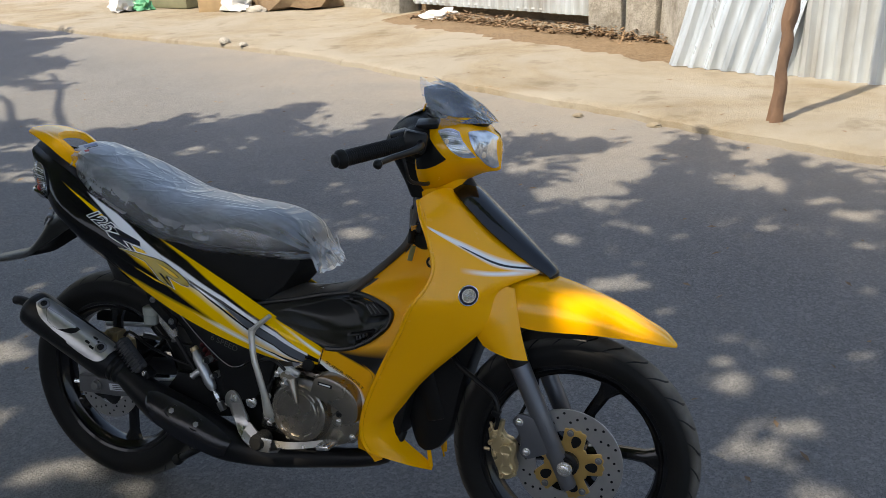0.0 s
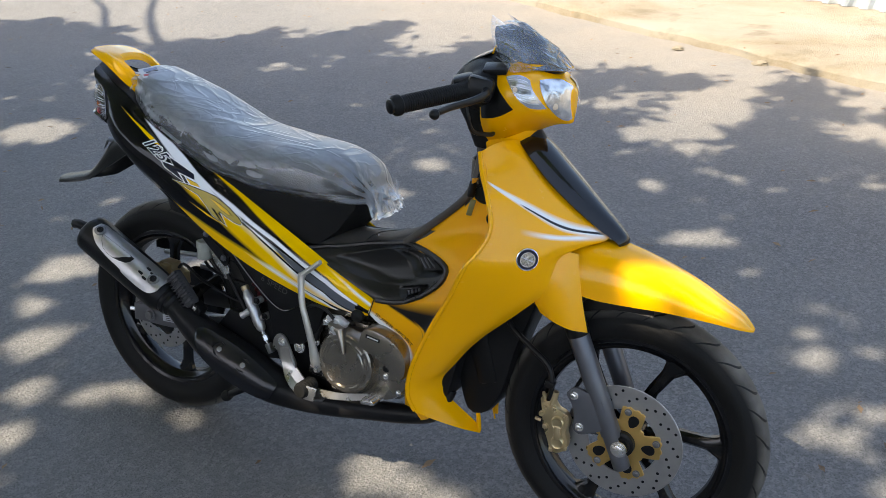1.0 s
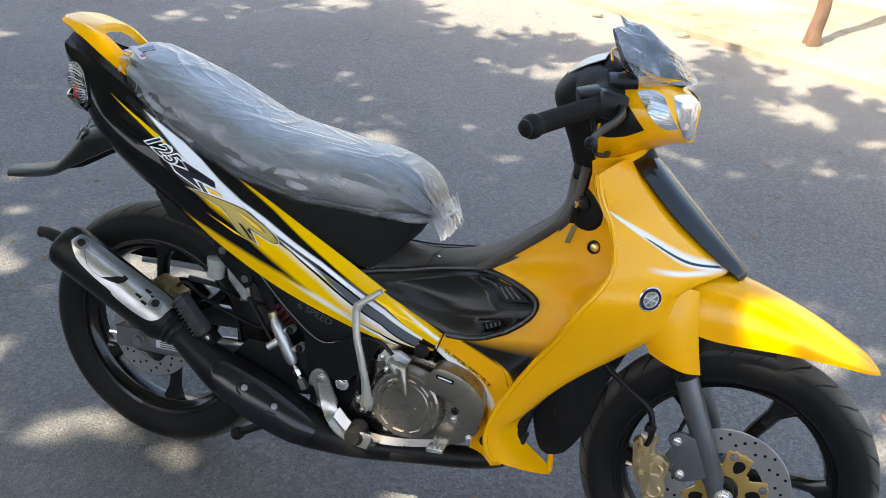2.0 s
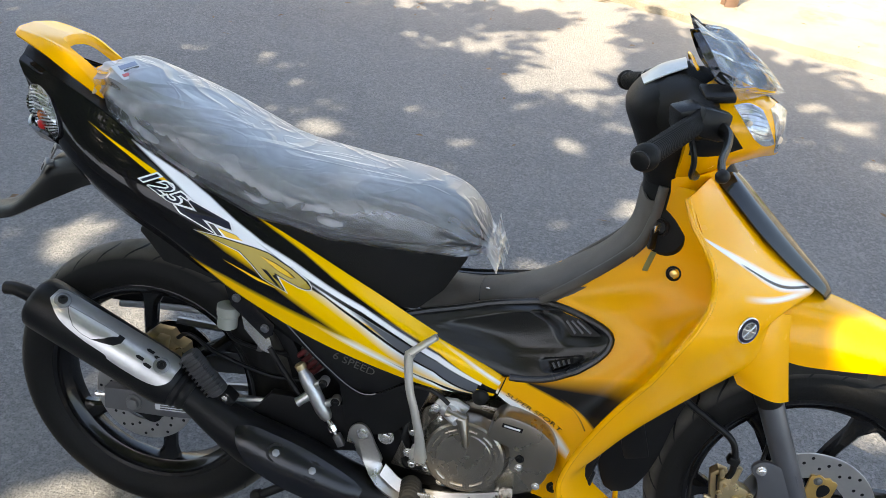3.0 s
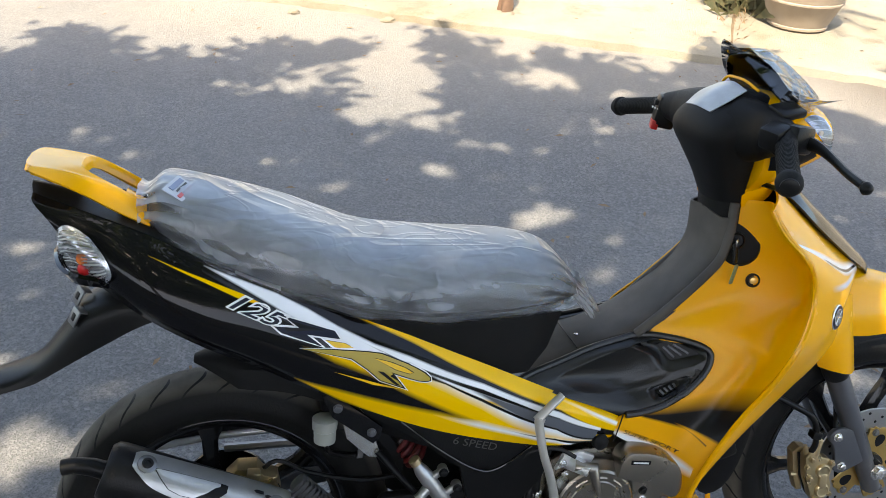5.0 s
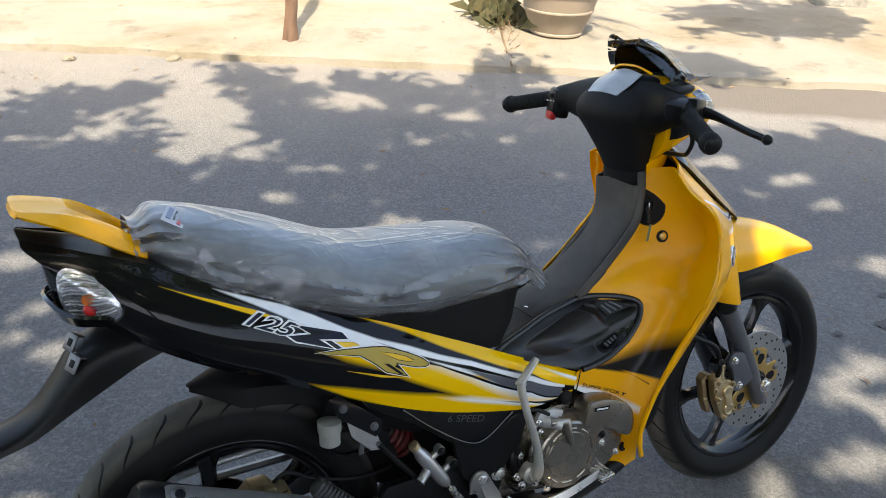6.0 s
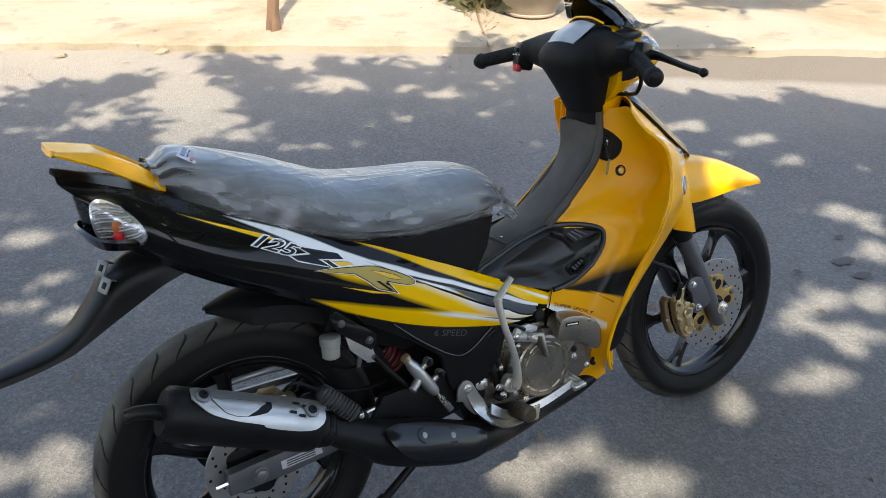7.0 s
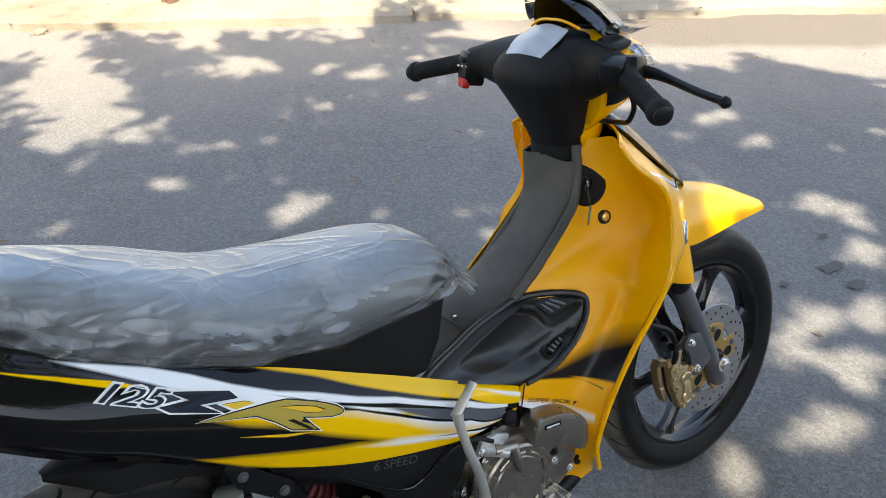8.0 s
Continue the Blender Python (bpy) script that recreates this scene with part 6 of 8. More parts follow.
# -- fork
AXIS = Vector((1.108 - 1.240, 0, 0.545 - 0.262))
for sg in (-1, 1):
    foot = Vector((1.246, 0.011 + sg * 0.072, 0.250))
    leg = part("fork_leg", tube([foot + AXIS.normalized() * d for d in (-0.045, -0.04, 0.0, 0.03, 0.034, 0.15, 0.27, 0.285)], [0.014, 0.018, 0.0185, 0.019, 0.021, 0.0215, 0.022, 0.019], 20), FORK, bike, "grey fork slider")
    part("dust_seal", tube([foot + AXIS.normalized() * d for d in (0.246, 0.25, 0.27, 0.30)], [0.0215, 0.0235, 0.0245, 0.026], 20), SATIN, leg, "black rubber fork boot")
    part("stanchion", tube([foot + AXIS.normalized() * 0.32, foot + AXIS.normalized() * 0.5], 0.0135, 14), STEEL, leg)
    part("axle_nut", bolt((1.256, 0.011 + sg * 0.090, 0.260), (0, sg, 0), 0.0125, 0.012), STEEL, leg)
bracket = [(1.212, 0.352), (1.160, 0.368), (1.140, 0.360), (1.136, 0.346), (1.148, 0.330), (1.156, 0.302), (1.154, 0.280), (1.168, 0.268), (1.190, 0.274), (1.226, 0.300)]
hangerp = part("caliper_bracket", plate(bracket, -0.080, -0.070, 0.002, smooth_n=40), FORK, bike, "grey caliper bracket on the fork leg")
for x, z in ((1.152, 0.351), (1.170, 0.285)):
    part("bracket_bolt", bolt((x, -0.080, z), (0, -1, 0), 0.0068, 0.009), STEEL, hangerp)
cal = part("front_caliper", plate([(1.086, 0.316), (1.096, 0.326), (1.112, 0.326), (1.122, 0.314), (1.138, 0.308), (1.149, 0.292), (1.145, 0.266), (1.151, 0.248), (1.148, 0.228), (1.131, 0.214), (1.114, 0.218), (1.106, 0.238), (1.096, 0.262), (1.090, 0.290)],
                                  -0.088, -0.066, 0.004, smooth_n=44), PALE_GOLD, bike, "pale gold brake caliper")
part("caliper_back", plate([(1.074, 0.314), (1.086, 0.326), (1.104, 0.322), (1.098, 0.262), (1.108, 0.226), (1.096, 0.226), (1.084, 0.256)], -0.062, -0.040, 0.004), BRONZE, cal)
part("caliper_gap", plate([(1.084, 0.314), (1.120, 0.312), (1.140, 0.284), (1.140, 0.234), (1.112, 0.222), (1.094, 0.262)], -0.067, -0.061, 0.001), INK, cal)
for x, z in ((1.126, 0.284), (1.130, 0.240)):
    part("piston_boss", lathe([(0, 0.0150), (0.005, 0.0145), (0.007, 0.012), (0.006, 0.010), (0.006, 0.003)], (x, -0.087, z), (0, -1, 0), 22), PALE_GOLD, cal)
part("piston_bridge", box((0.016, 0.010, 0.034), pose(1.128, -0.089, 0.262, 0, -5, 0), 0.003), BRONZE, cal)
for x, z in ((1.098, 0.312), (1.142, 0.300), (1.118, 0.222), (1.146, 0.232), (1.100, 0.270), (1.090, 0.296)):
    part("caliper_bolt", bolt((x, -0.088, z), (0, -1, 0), 0.0048, 0.008), BRONZE, cal)
part("slide_pin", tube([(1.108, -0.082, 0.318), (1.114, -0.082, 0.350)], [0.0075, 0.0068], 12), BRONZE, cal, "brown slide pin")
part("pad_pin", tube([(1.082, -0.070, 0.270), (1.070, -0.070, 0.272)], 0.004, 8), BRONZE, cal)
part("bleed_nipple", tube([(1.092, -0.078, 0.320), (1.086, -0.080, 0.340)], [0.0055, 0.0035], 8), BRONZE, cal)
part("front_brake_hose", tube([(1.098, -0.080, 0.318), (1.104, -0.084, 0.350), (1.092, -0.080, 0.398), (1.046, -0.072, 0.428), (0.992, -0.060, 0.462), (0.955, -0.035, 0.52)], 0.006, 10, steps=36), SATIN, bike, "black front brake hose")
part("hose_clamp", box((0.020, 0.018, 0.014), pose(1.100, -0.084, 0.364, 0, 15, 0), 0.002), SATIN, bike)
part("speedo_cable", tube([(1.15, -0.075, 0.36), (1.165, -0.03, 0.42), (1.13, -0.02, 0.47), (1.08, -0.02, 0.52)], 0.004, 8, steps=24), SATIN, bike)
part("steering_stem", tube([(1.118, 0, 0.57), (1.05, 0, 0.72), (0.985, 0, 0.84), (0.93, 0, 0.92)], [0.032, 0.03, 0.028, 0.024], 16), MATT_BLACK, bike)
part("fork_crown", box((0.07, 0.15, 0.035), pose(1.122, 0, 0.575, 0, 25, 0), 0.01), MATT_BLACK, bike)

# -- handlebar covers
neck = []
for z, x0, x1, half in ((0.690, 0.858, 0.945, 0.046), (0.73, 0.866, 0.950, 0.052), (0.78, 0.868, 0.945, 0.053), (0.815, 0.866, 0.945, 0.050), (0.828, 0.866, 0.945, 0.047)):
    neck.append([(x0 + 0.012, -half * 0.75, z), (x0, -half * 0.4, z), (x0 - 0.003, 0.006, z), (x0, half * 0.4 + 0.012, z), (x0 + 0.012, half * 0.75 + 0.014, z), (x0 + 0.035, half + 0.014, z), (x1 - 0.02, half + 0.014, z), (x1, half * 0.5, z), (x1, -half * 0.5, z), (x1 - 0.02, -half, z), (x0 + 0.035, -half, z)])
nk = part("neck_cover", loft(neck), DUSTY, bike, "matt black steering neck cover")
part("lock_lobe", lathe([(-0.065, 0.064), (-0.035, 0.056), (-0.010, 0.046), (0.0, 0.041), (0.007, 0.036), (0.009, 0.024)], (0.907, -0.053, 0.748), (-0.35, -0.9, 0.15), 28), DUSTY, nk)
lock = part("ignition_lock", lathe([(0, 0.015), (0.006, 0.0145), (0.008, 0.0115), (0.004, 0.010)], (0.899, -0.060, 0.756), (-0.35, -0.9, 0.15), 20), SATIN, nk, "ignition lock with key")
part("lock_face", lathe([(0.003, 0.011), (0.006, 0.010)], (0.899, -0.060, 0.756), (-0.35, -0.9, 0.15), 16), MATT_BLACK, lock)
part("key_blade", box((0.018, 0.003, 0.012), pose(0.893, -0.074, 0.758, 0, 0, 55), 0.001), STEEL, lock, "steel key")
part("key_tag", box((0.012, 0.004, 0.036), pose(0.890, -0.080, 0.702, 8, 12, 40), 0.002), material("key_tag_green", (0.20, 0.22, 0.10), 0.5), lock)
part("key_fob", box((0.016, 0.006, 0.034), pose(0.889, -0.079, 0.740, -8, 10, 40), 0.003), SATIN, lock)
part("neck_screw", lathe([(0, 0.006), (0.003, 0.006), (0.004, 0.002)], (0.866, 0.026, 0.735), (-1, 0.3, 0.1), 12), STEEL, nk)

cowl = []
for z, x0, x1, half, nose in ((0.822, 0.862, 0.930, 0.050, 0.4), (0.860, 0.848, 0.930, 0.064, 0.5), (0.900, 0.828, 0.930, 0.080, 0.6), (0.930, 0.813, 0.925, 0.092, 0.7), (0.952, 0.812, 0.925, 0.095, 0.7), (0.970, 0.828, 0.935, 0.090, 0.7), (0.986, 0.852, 0.945, 0.080, 0.7), (1.000, 0.880, 0.945, 0.060, 0.6), (1.006, 0.898, 0.935, 0.040, 0.5)):
    ring = []
    for a in np.linspace(0, 2 * math.pi, 28, endpoint=False):
        c, s = math.cos(a), math.sin(a)
        cx = (x0 + x1) / 2
        ring.append((cx - (x1 - x0) / 2 * math.copysign(abs(c) ** 0.7, c), half * math.copysign(abs(s) ** 0.75, s), z + (0.012 * (1 - abs(s)) if c > 0 and z > 0.965 else 0)))
    cowl.append(ring)
rows = [[p for p in r] for r in cowl]
cowl_s = np.array([spline(np.array(rows)[:, k], 26) for k in range(28)]).transpose(1, 0, 2)
hb = part("handlebar_cover", loft([[tuple(p) for p in r] for r in cowl_s]), DUSTY, bike, "matt black rear handlebar cover")
dash = [[(0.832, -0.044, 0.978), (0.829, 0, 0.982), (0.832, 0.044, 0.978)], [(0.860, -0.052, 0.997), (0.857, 0, 1.005), (0.860, 0.052, 0.997)], [(0.892, -0.046, 1.012), (0.892, 0, 1.020), (0.892, 0.046, 1.012)]]
# pale grey base puts the film's sky reflection into the colour
part("instrument_glass", sheet(skin(dash, 15, 11), 0.002), material("dial_glass_sheen", (0.36, 0.38, 0.40), 0.3, 0.0, coat=0.3, vary=0.6, vary_scale=30), hb, "glossy instrument lens in film")
for sg in (-1, 1):
    root, sweep = (0.908, 0.54) if sg < 0 else (0.868, 0.28)
    bend = root - 0.868
    part("bar_shroud", tube([(0.890, sg * 0.05, 0.948), (0.888 + bend * 0.4, 0.008 + sg * 0.09, 0.950), (0.880 + bend * 0.8, 0.016 + sg * 0.125, 0.951), (0.870 + bend, 0.016 + sg * 0.150, 0.951), (root - 0.002, 0.016 + sg * 0.168, 0.950)], [0.056, 0.048, 0.037, 0.029, 0.025], 18, steps=14), DUSTY, hb)
    grip = part("handle_grip", tube([(root - sweep * d, 0.016 + sg * (0.166 + d), 0.951 - 0.19 * d) for d in (0, 0.004, 0.008, 0.02, 0.055, 0.09, 0.125, 0.138, 0.141, 0.149, 0.155)], [0.018, 0.023, 0.023, 0.0165, 0.0155, 0.0155, 0.0158, 0.0162, 0.0195, 0.019, 0.013], 22), RUBBER, bike, "ribbed black rubber grip")
    for k in range(26):
        d = 0.022 + k * 0.0043
        c = Vector((root - sweep * d, 0.016 + sg * (0.166 + d), 0.951 - 0.19 * d))
        part("grip_rib", lathe([(-0.0018, 0.0156), (-0.0008, 0.0166), (0.0008, 0.0166), (0.0018, 0.0156)], c, (-sweep, sg, -0.19), 20), RUBBER, grip)
    part("bar_end", lathe([(0, 0.0135), (0.004, 0.0135), (0.006, 0.010)], (root - sweep * 0.155, 0.016 + sg * 0.321, 0.951 - 0.19 * 0.155), (-sweep, sg, -0.19), 18), SATIN, grip)
perch = part("brake_perch", box((0.05, 0.05, 0.045), pose(0.922, -0.146, 0.953, 0, 10, 24), 0.008), SATIN, bike, "black brake lever perch")
part("brake_lever", tube([(0.935, -0.150, 0.950), (0.948, -0.178, 0.945), (0.944, -0.22, 0.938), (0.93, -0.28, 0.930), (0.926, -0.322, 0.924)], [0.010, 0.0075, 0.0058, 0.0052, 0.0050], 10, steps=24, flat=1.3), SATIN, perch)
part("lever_ball", lathe([(-0.010, 0.002), (-0.007, 0.007), (0, 0.0098), (0.007, 0.007), (0.010, 0.002)], (0.926, -0.330, 0.922), (0, 1, 0), 14), SATIN, perch)
part("mirror_clamp", box((0.040, 0.036, 0.036), pose(0.890, -0.148, 0.958, 10, -15, 24), 0.006), SATIN, perch)
part("throttle_cable", tube([(0.900, -0.165, 0.935), (0.912, -0.168, 0.900), (0.915, -0.152, 0.872), (0.928, -0.12, 0.863), (0.930, -0.09, 0.860), (0.918, -0.055, 0.860), (0.925, -0.045, 0.845)], 0.0045, 8, steps=30), SATIN, bike, "black throttle cable loop")
switch = part("switch_box", box((0.042, 0.045, 0.062), pose(0.862, 0.186, 0.938, 4, 12, -18), 0.008), SATIN, bike, "black switch box")
part("red_button", box((0.014, 0.032, 0.018), pose(0.841, 0.188, 0.914, 0, 12, -18), 0.003), RED, switch, "red switch button")
for k in range(3):
    part("switch_mark", box((0.002, 0.008, 0.003), pose(0.840, 0.176 + k * 0.011, 0.945, 0, 12, -18), 0), WHITE_INK, switch)
part("slider_button", box((0.01, 0.022, 0.010), pose(0.843, 0.186, 0.956, 0, 12, -18), 0.002), DUSTY, switch)

# -- headlamp shell
shell = []
for u, top, low, half in ((0.905, 1.000, 0.818, 0.104), (0.925, 1.004, 0.826, 0.118), (0.955, 1.004, 0.845, 0.128), (0.985, 0.998, 0.862, 0.126), (1.015, 0.988, 0.876, 0.112), (1.035, 0.976, 0.883, 0.086), (1.052, 0.966, 0.886, 0.052), (1.060, 0.958, 0.888, 0.024), (1.064, 0.950, 0.892, 0.004)):
    ring = []
    for a in np.linspace(0, 2 * math.pi, 40, endpoint=False):
        c, s = math.cos(a), math.sin(a)
        mid, up, dn = low + (top - low) * 0.52, top - (low + (top - low) * 0.52), (top - low) * 0.52
        y = half * math.copysign(abs(c) ** 0.72, c)
        if s < 0:
            y *= 1 - 0.55 * abs(s) ** 1.5
        ring.append((u, y, mid + (up if s > 0 else dn) * math.copysign(abs(s) ** 0.8, s)))
    shell.append(ring)
SHELL = np.array([spline(np.array(shell)[:, k], 40) for k in range(40)]).transpose(1, 0, 2)
hs = part("headlamp_shell", loft([[tuple(p) for p in r] for r in SHELL]), PAINT, bike, "glossy yellow headlamp shell")
SECTIONS = np.array([[p[0] for p in ((0.905,), (0.925,), (0.955,), (0.985,), (1.015,), (1.035,), (1.052,), (1.060,), (1.064,))],
                     [1.000, 1.004, 1.004, 0.998, 0.988, 0.976, 0.966, 0.958, 0.950], [0.818, 0.826, 0.845, 0.862, 0.876, 0.883, 0.886, 0.888, 0.892], [0.104, 0.118, 0.128, 0.126, 0.112, 0.086, 0.052, 0.024, 0.004]])


def shell_side(u, w):
    """Half width of the shell at a place of its side view."""
    top, low, half = (np.interp(u, SECTIONS[0], SECTIONS[k]) for k in (1, 2, 3))
    mid = low + (top - low) * 0.52
    s = (w - mid) / ((top - mid) if w > mid else (mid - low))
    s = min(0.98, abs(s)) ** 1.25
    y = half * math.sqrt(1 - s * s) ** 0.72
    return y * (1 - 0.55 * s ** 1.5) if w < mid else y


def shell_patch(a, b, c, d, lift, n=18, bow=0.006):
    """A patch on the shell's right side between four corners of the side view."""
    rows = []
    for i in np.linspace(0, 1, n):
        row = []
        for k in np.linspace(0, 1, n):
            u = (a[0] * (1 - k) + b[0] * k) * (1 - i) + (d[0] * (1 - k) + c[0] * k) * i
            w = (a[1] * (1 - k) + b[1] * k) * (1 - i) + (d[1] * (1 - k) + c[1] * k) * i
            w += bow * math.sin(math.pi * k) * (1 - 2 * i)
            row.append((u, -shell_side(u, w) - lift, w))
        rows.append(row)
    return np.array(rows)


PALE_BULB = material("pale_bulb", (0.62, 0.50, 0.38), 0.15, coat=0.5)
IND = ((0.960, 0.976), (1.004, 0.973), (1.036, 0.922), (0.996, 0.934))
HEAD = ((1.018, 0.974), (1.059, 0.962), (1.0625, 0.898), (1.046, 0.905))
for flip in (False, True):
    sig = part("indicator_lens", sheet(shell_patch(*IND, 0.004), 0.0015, (0, -1, 0), flip, 0.0), LENS, hs, "clear indicator lens")
    sig.visible_shadow = False
    part("indicator_bowl", sheet(shell_patch(*IND, 0.0015), 0.0008, mirror=flip, middle=0.0), REFLECTOR, sig)
    ribs = shell_patch(*IND, 0.0022)
    for k in range(2, len(ribs) - 2, 2):
        part("lens_flute", tube([(q[0], (1 if flip else -1) * abs(q[1]), q[2]) for q in ribs[k][1:-1:2]], 0.0009, 5), WHITE_RIB if k % 4 else STEEL_GREY, sig)
    part("indicator_bulb", lathe([(0, 0.005), (0.002, 0.0045), (0.003, 0.001)], (0.985, (1 if flip else -1) * (shell_side(0.985, 0.955) + 0.002), 0.955), (0.4, 1 if flip else -1, 0), 14), PALE_BULB, sig)
    head = part("headlamp_lens", sheet(shell_patch(*HEAD, 0.0035), 0.0015, (0.5, -1, 0), flip, 0.0), LENS, hs, "clear headlamp lens")
    head.visible_shadow = False
    part("headlamp_bowl", sheet(shell_patch(*HEAD, 0.0015), 0.0008, mirror=flip, middle=0.0), REFLECTOR, head)
    part("headlamp_bulb", lathe([(0, 0.007), (0.002, 0.006), (0.003, 0.001)], (1.046, (1 if flip else -1) * (shell_side(1.046, 0.925) + 0.002), 0.925), (0.7, 0.7 if flip else -0.7, 0), 14), PALE_BULB, head)
    part("shell_stem", sheet(skin([[(0.900, -0.052, 0.845), (0.94, -0.055, 0.850), (0.985, -0.035, 0.872), (1.0, 0, 0.880)], [(0.905, -0.05, 0.815), (0.94, -0.05, 0.822), (0.972, -0.03, 0.838), (0.982, 0, 0.845)]], 14, 8), 0.003, mirror=flip, middle=0.0), PAINT, hs)
for flip in (False, True):
    part("shell_side", sheet(shell_patch((0.908, 0.982), (0.942, 0.964), (0.984, 0.918), (0.912, 0.892), 0.002), 0.001, mirror=flip, middle=0.0), SATIN, hs, "black side of the lamp shell round the bar")
for sg in (-1, 1):
    part("shell_blank", box((0.048, 0.040, 0.013), pose(0.934, sg * 0.104, 0.989, sg * -20, -6, sg * -12), 0.004), SATIN, hs, "black rubber blanking cap")

# -- visor under its film
vis = [
    [(0.945, -0.082, 0.985), (0.99, -0.066, 0.990), (1.025, -0.03, 0.990), (1.032, 0, 0.990), (1.025, 0.03, 0.990), (0.99, 0.066, 0.990), (0.945, 0.082, 0.985)],
    [(0.915, -0.072, 1.022), (0.955, -0.060, 1.026), (0.988, -0.028, 1.030), (0.994, 0, 1.031), (0.988, 0.028, 1.030), (0.955, 0.060, 1.026), (0.915, 0.072, 1.022)],
    [(0.895, -0.052, 1.058), (0.92, -0.045, 1.063), (0.942, -0.022, 1.069), (0.947, 0, 1.071), (0.942, 0.022, 1.069), (0.92, 0.045, 1.063), (0.895, 0.052, 1.058)],
    [(0.884, -0.028, 1.080), (0.893, -0.024, 1.083), (0.902, -0.012, 1.087), (0.905, 0, 1.088), (0.902, 0.012, 1.087), (0.893, 0.024, 1.083), (0.884, 0.028, 1.080)],
]
VIS = skin_even(vis, 31, 22)
VIS[:, :, 2] = 0.988 + (VIS[:, :, 2] - 0.988) * 0.82
VIS[:, :, 0] += 0.008
visor = part("fly_screen", sheet(VIS, 0.003), SMOKE, bike, "dark smoked fly screen wrapped in film")
wrapv = VIS.copy()
for i in range(wrapv.shape[0]):
    for j in range(wrapv.shape[1]):
        p = wrapv[i, j]
        d = (p - np.array((0.91, 0, 0.99)))
        d /= np.linalg.norm(d)
        k = 0.009 + 0.007 * noise.noise(Vector(p * 22)) + 0.018 * max(0, abs(j - 15) - 9) / 6 + 0.0025 * abs(noise.noise(Vector(p * 40)))
        wrapv[i, j] = p + d * k
part("screen_wrap", sheet(wrapv, 0.0), FILM_THIN, visor, "crumpled clear film")
wing_l = [[(1.0, -0.080, 0.992), (0.96, -0.09, 0.994), (0.925, -0.088, 1.0)], [(1.03, -0.105, 1.004), (0.985, -0.112, 1.006), (0.93, -0.105, 1.022)]]
part("wrap_tail", sheet(skin(wing_l, 12, 5), 0.0), FILM_THIN, visor)
part("screen_trim", tube([(0.905, -0.060, 1.014), (0.898, -0.03, 1.026), (0.897, 0, 1.028), (0.898, 0.03, 1.026), (0.905, 0.060, 1.014)], 0.0025, 8, steps=20), PAINT, visor)
part("screen_base", sheet(np.array([VIS[0] + np.array((-0.006, 0, -0.004)), VIS[2] + np.array((-0.006, 0, 0.0))]), 0.006), SATIN, visor)

# -- engine
block = part("crankcase", plate([(0.50, 0.235), (0.535, 0.36), (0.60, 0.40), (0.70, 0.395), (0.785, 0.345), (0.790, 0.275), (0.755, 0.235), (0.63, 0.215)], -0.105, 0.10, 0.012), CASE, bike, "cast aluminium engine crankcase")
part("clutch_cover", plate([(0.560, 0.300), (0.572, 0.352), (0.610, 0.385), (0.662, 0.388), (0.700, 0.378), (0.765, 0.352), (0.788, 0.315), (0.780, 0.272), (0.735, 0.240), (0.640, 0.232), (0.582, 0.252)], -0.132, -0.103, 0.008, smooth_n=44), CASE, block, "bronze grey clutch cover")
drum = part("clutch_drum", lathe([(0, 0.080), (0.004, 0.079), (0.010, 0.074), (0.022, 0.071), (0.025, 0.067), (0.024, 0.050), (0.026, 0.048), (0.026, 0.0)], (0.638, -0.128, 0.312), (0, -1, 0), 56), CASE, block)
for k in range(10):
    a = 2 * math.pi * k / 10 + 0.2
    pts = [(0.638 + 0.057 * math.cos(a + d), -0.1535, 0.312 + 0.057 * math.sin(a + d)) for d in np.linspace(-0.2, 0.2, 6)]
    part("drum_arc", tube(pts, 0.0022, 6), CASE, drum)
pump = part("pump_cover", plate([(0.672, 0.366), (0.690, 0.410), (0.745, 0.405), (0.790, 0.374), (0.797, 0.330), (0.780, 0.312), (0.735, 0.342)], -0.158, -0.110, 0.008, smooth_n=30), CASE, block, "angular cast pump cover")
maker = part("maker_plate", box((0.036, 0.001, 0.008), pose(0.714, -0.1588, 0.394, 0, 8, 0), 0), INK, pump, "small black maker plate with worn print")
part("plate_bar", box((0.028, 0.001, 0.003), pose(0.714, -0.1598, 0.394, 0, 8, 0), 0), WHITE_INK, maker)
for x, z in ((0.572, 0.262), (0.600, 0.240), (0.660, 0.236), (0.725, 0.243), (0.770, 0.268), (0.783, 0.312), (0.588, 0.368), (0.735, 0.300)):
    part("case_bolt", bolt((x, -0.131, z), (0, -1, 0), 0.0055, 0.006), STEEL, block)
part("oil_spout", tube([(0.590, -0.120, 0.392), (0.610, -0.150, 0.392), (0.620, -0.160, 0.388)], [0.016, 0.013, 0.010], 14), ALU, block, "bright clutch cable boss")
part("clutch_arm", tube([(0.598, -0.148, 0.396), (0.628, -0.156, 0.392), (0.640, -0.160, 0.340)], [0.010, 0.012, 0.005], 10), CASE, block)
clutch_plate = part("cable_bracket", plate([(0.566, 0.384), (0.580, 0.412), (0.612, 0.416), (0.636, 0.404), (0.630, 0.392), (0.600, 0.394)], -0.140, -0.130, 0.002), ALU, block, "angular aluminium cable bracket")
part("bracket_bolt", bolt((0.578, -0.140, 0.396), (0, -1, 0), 0.006, 0.006), STEEL, clutch_plate)
part("clutch_cable", tube([(0.600, -0.142, 0.408), (0.570, -0.138, 0.425), (0.530, -0.128, 0.420), (0.500, -0.122, 0.395)], 0.004, 8, steps=18), SATIN, block, "black clutch cable")
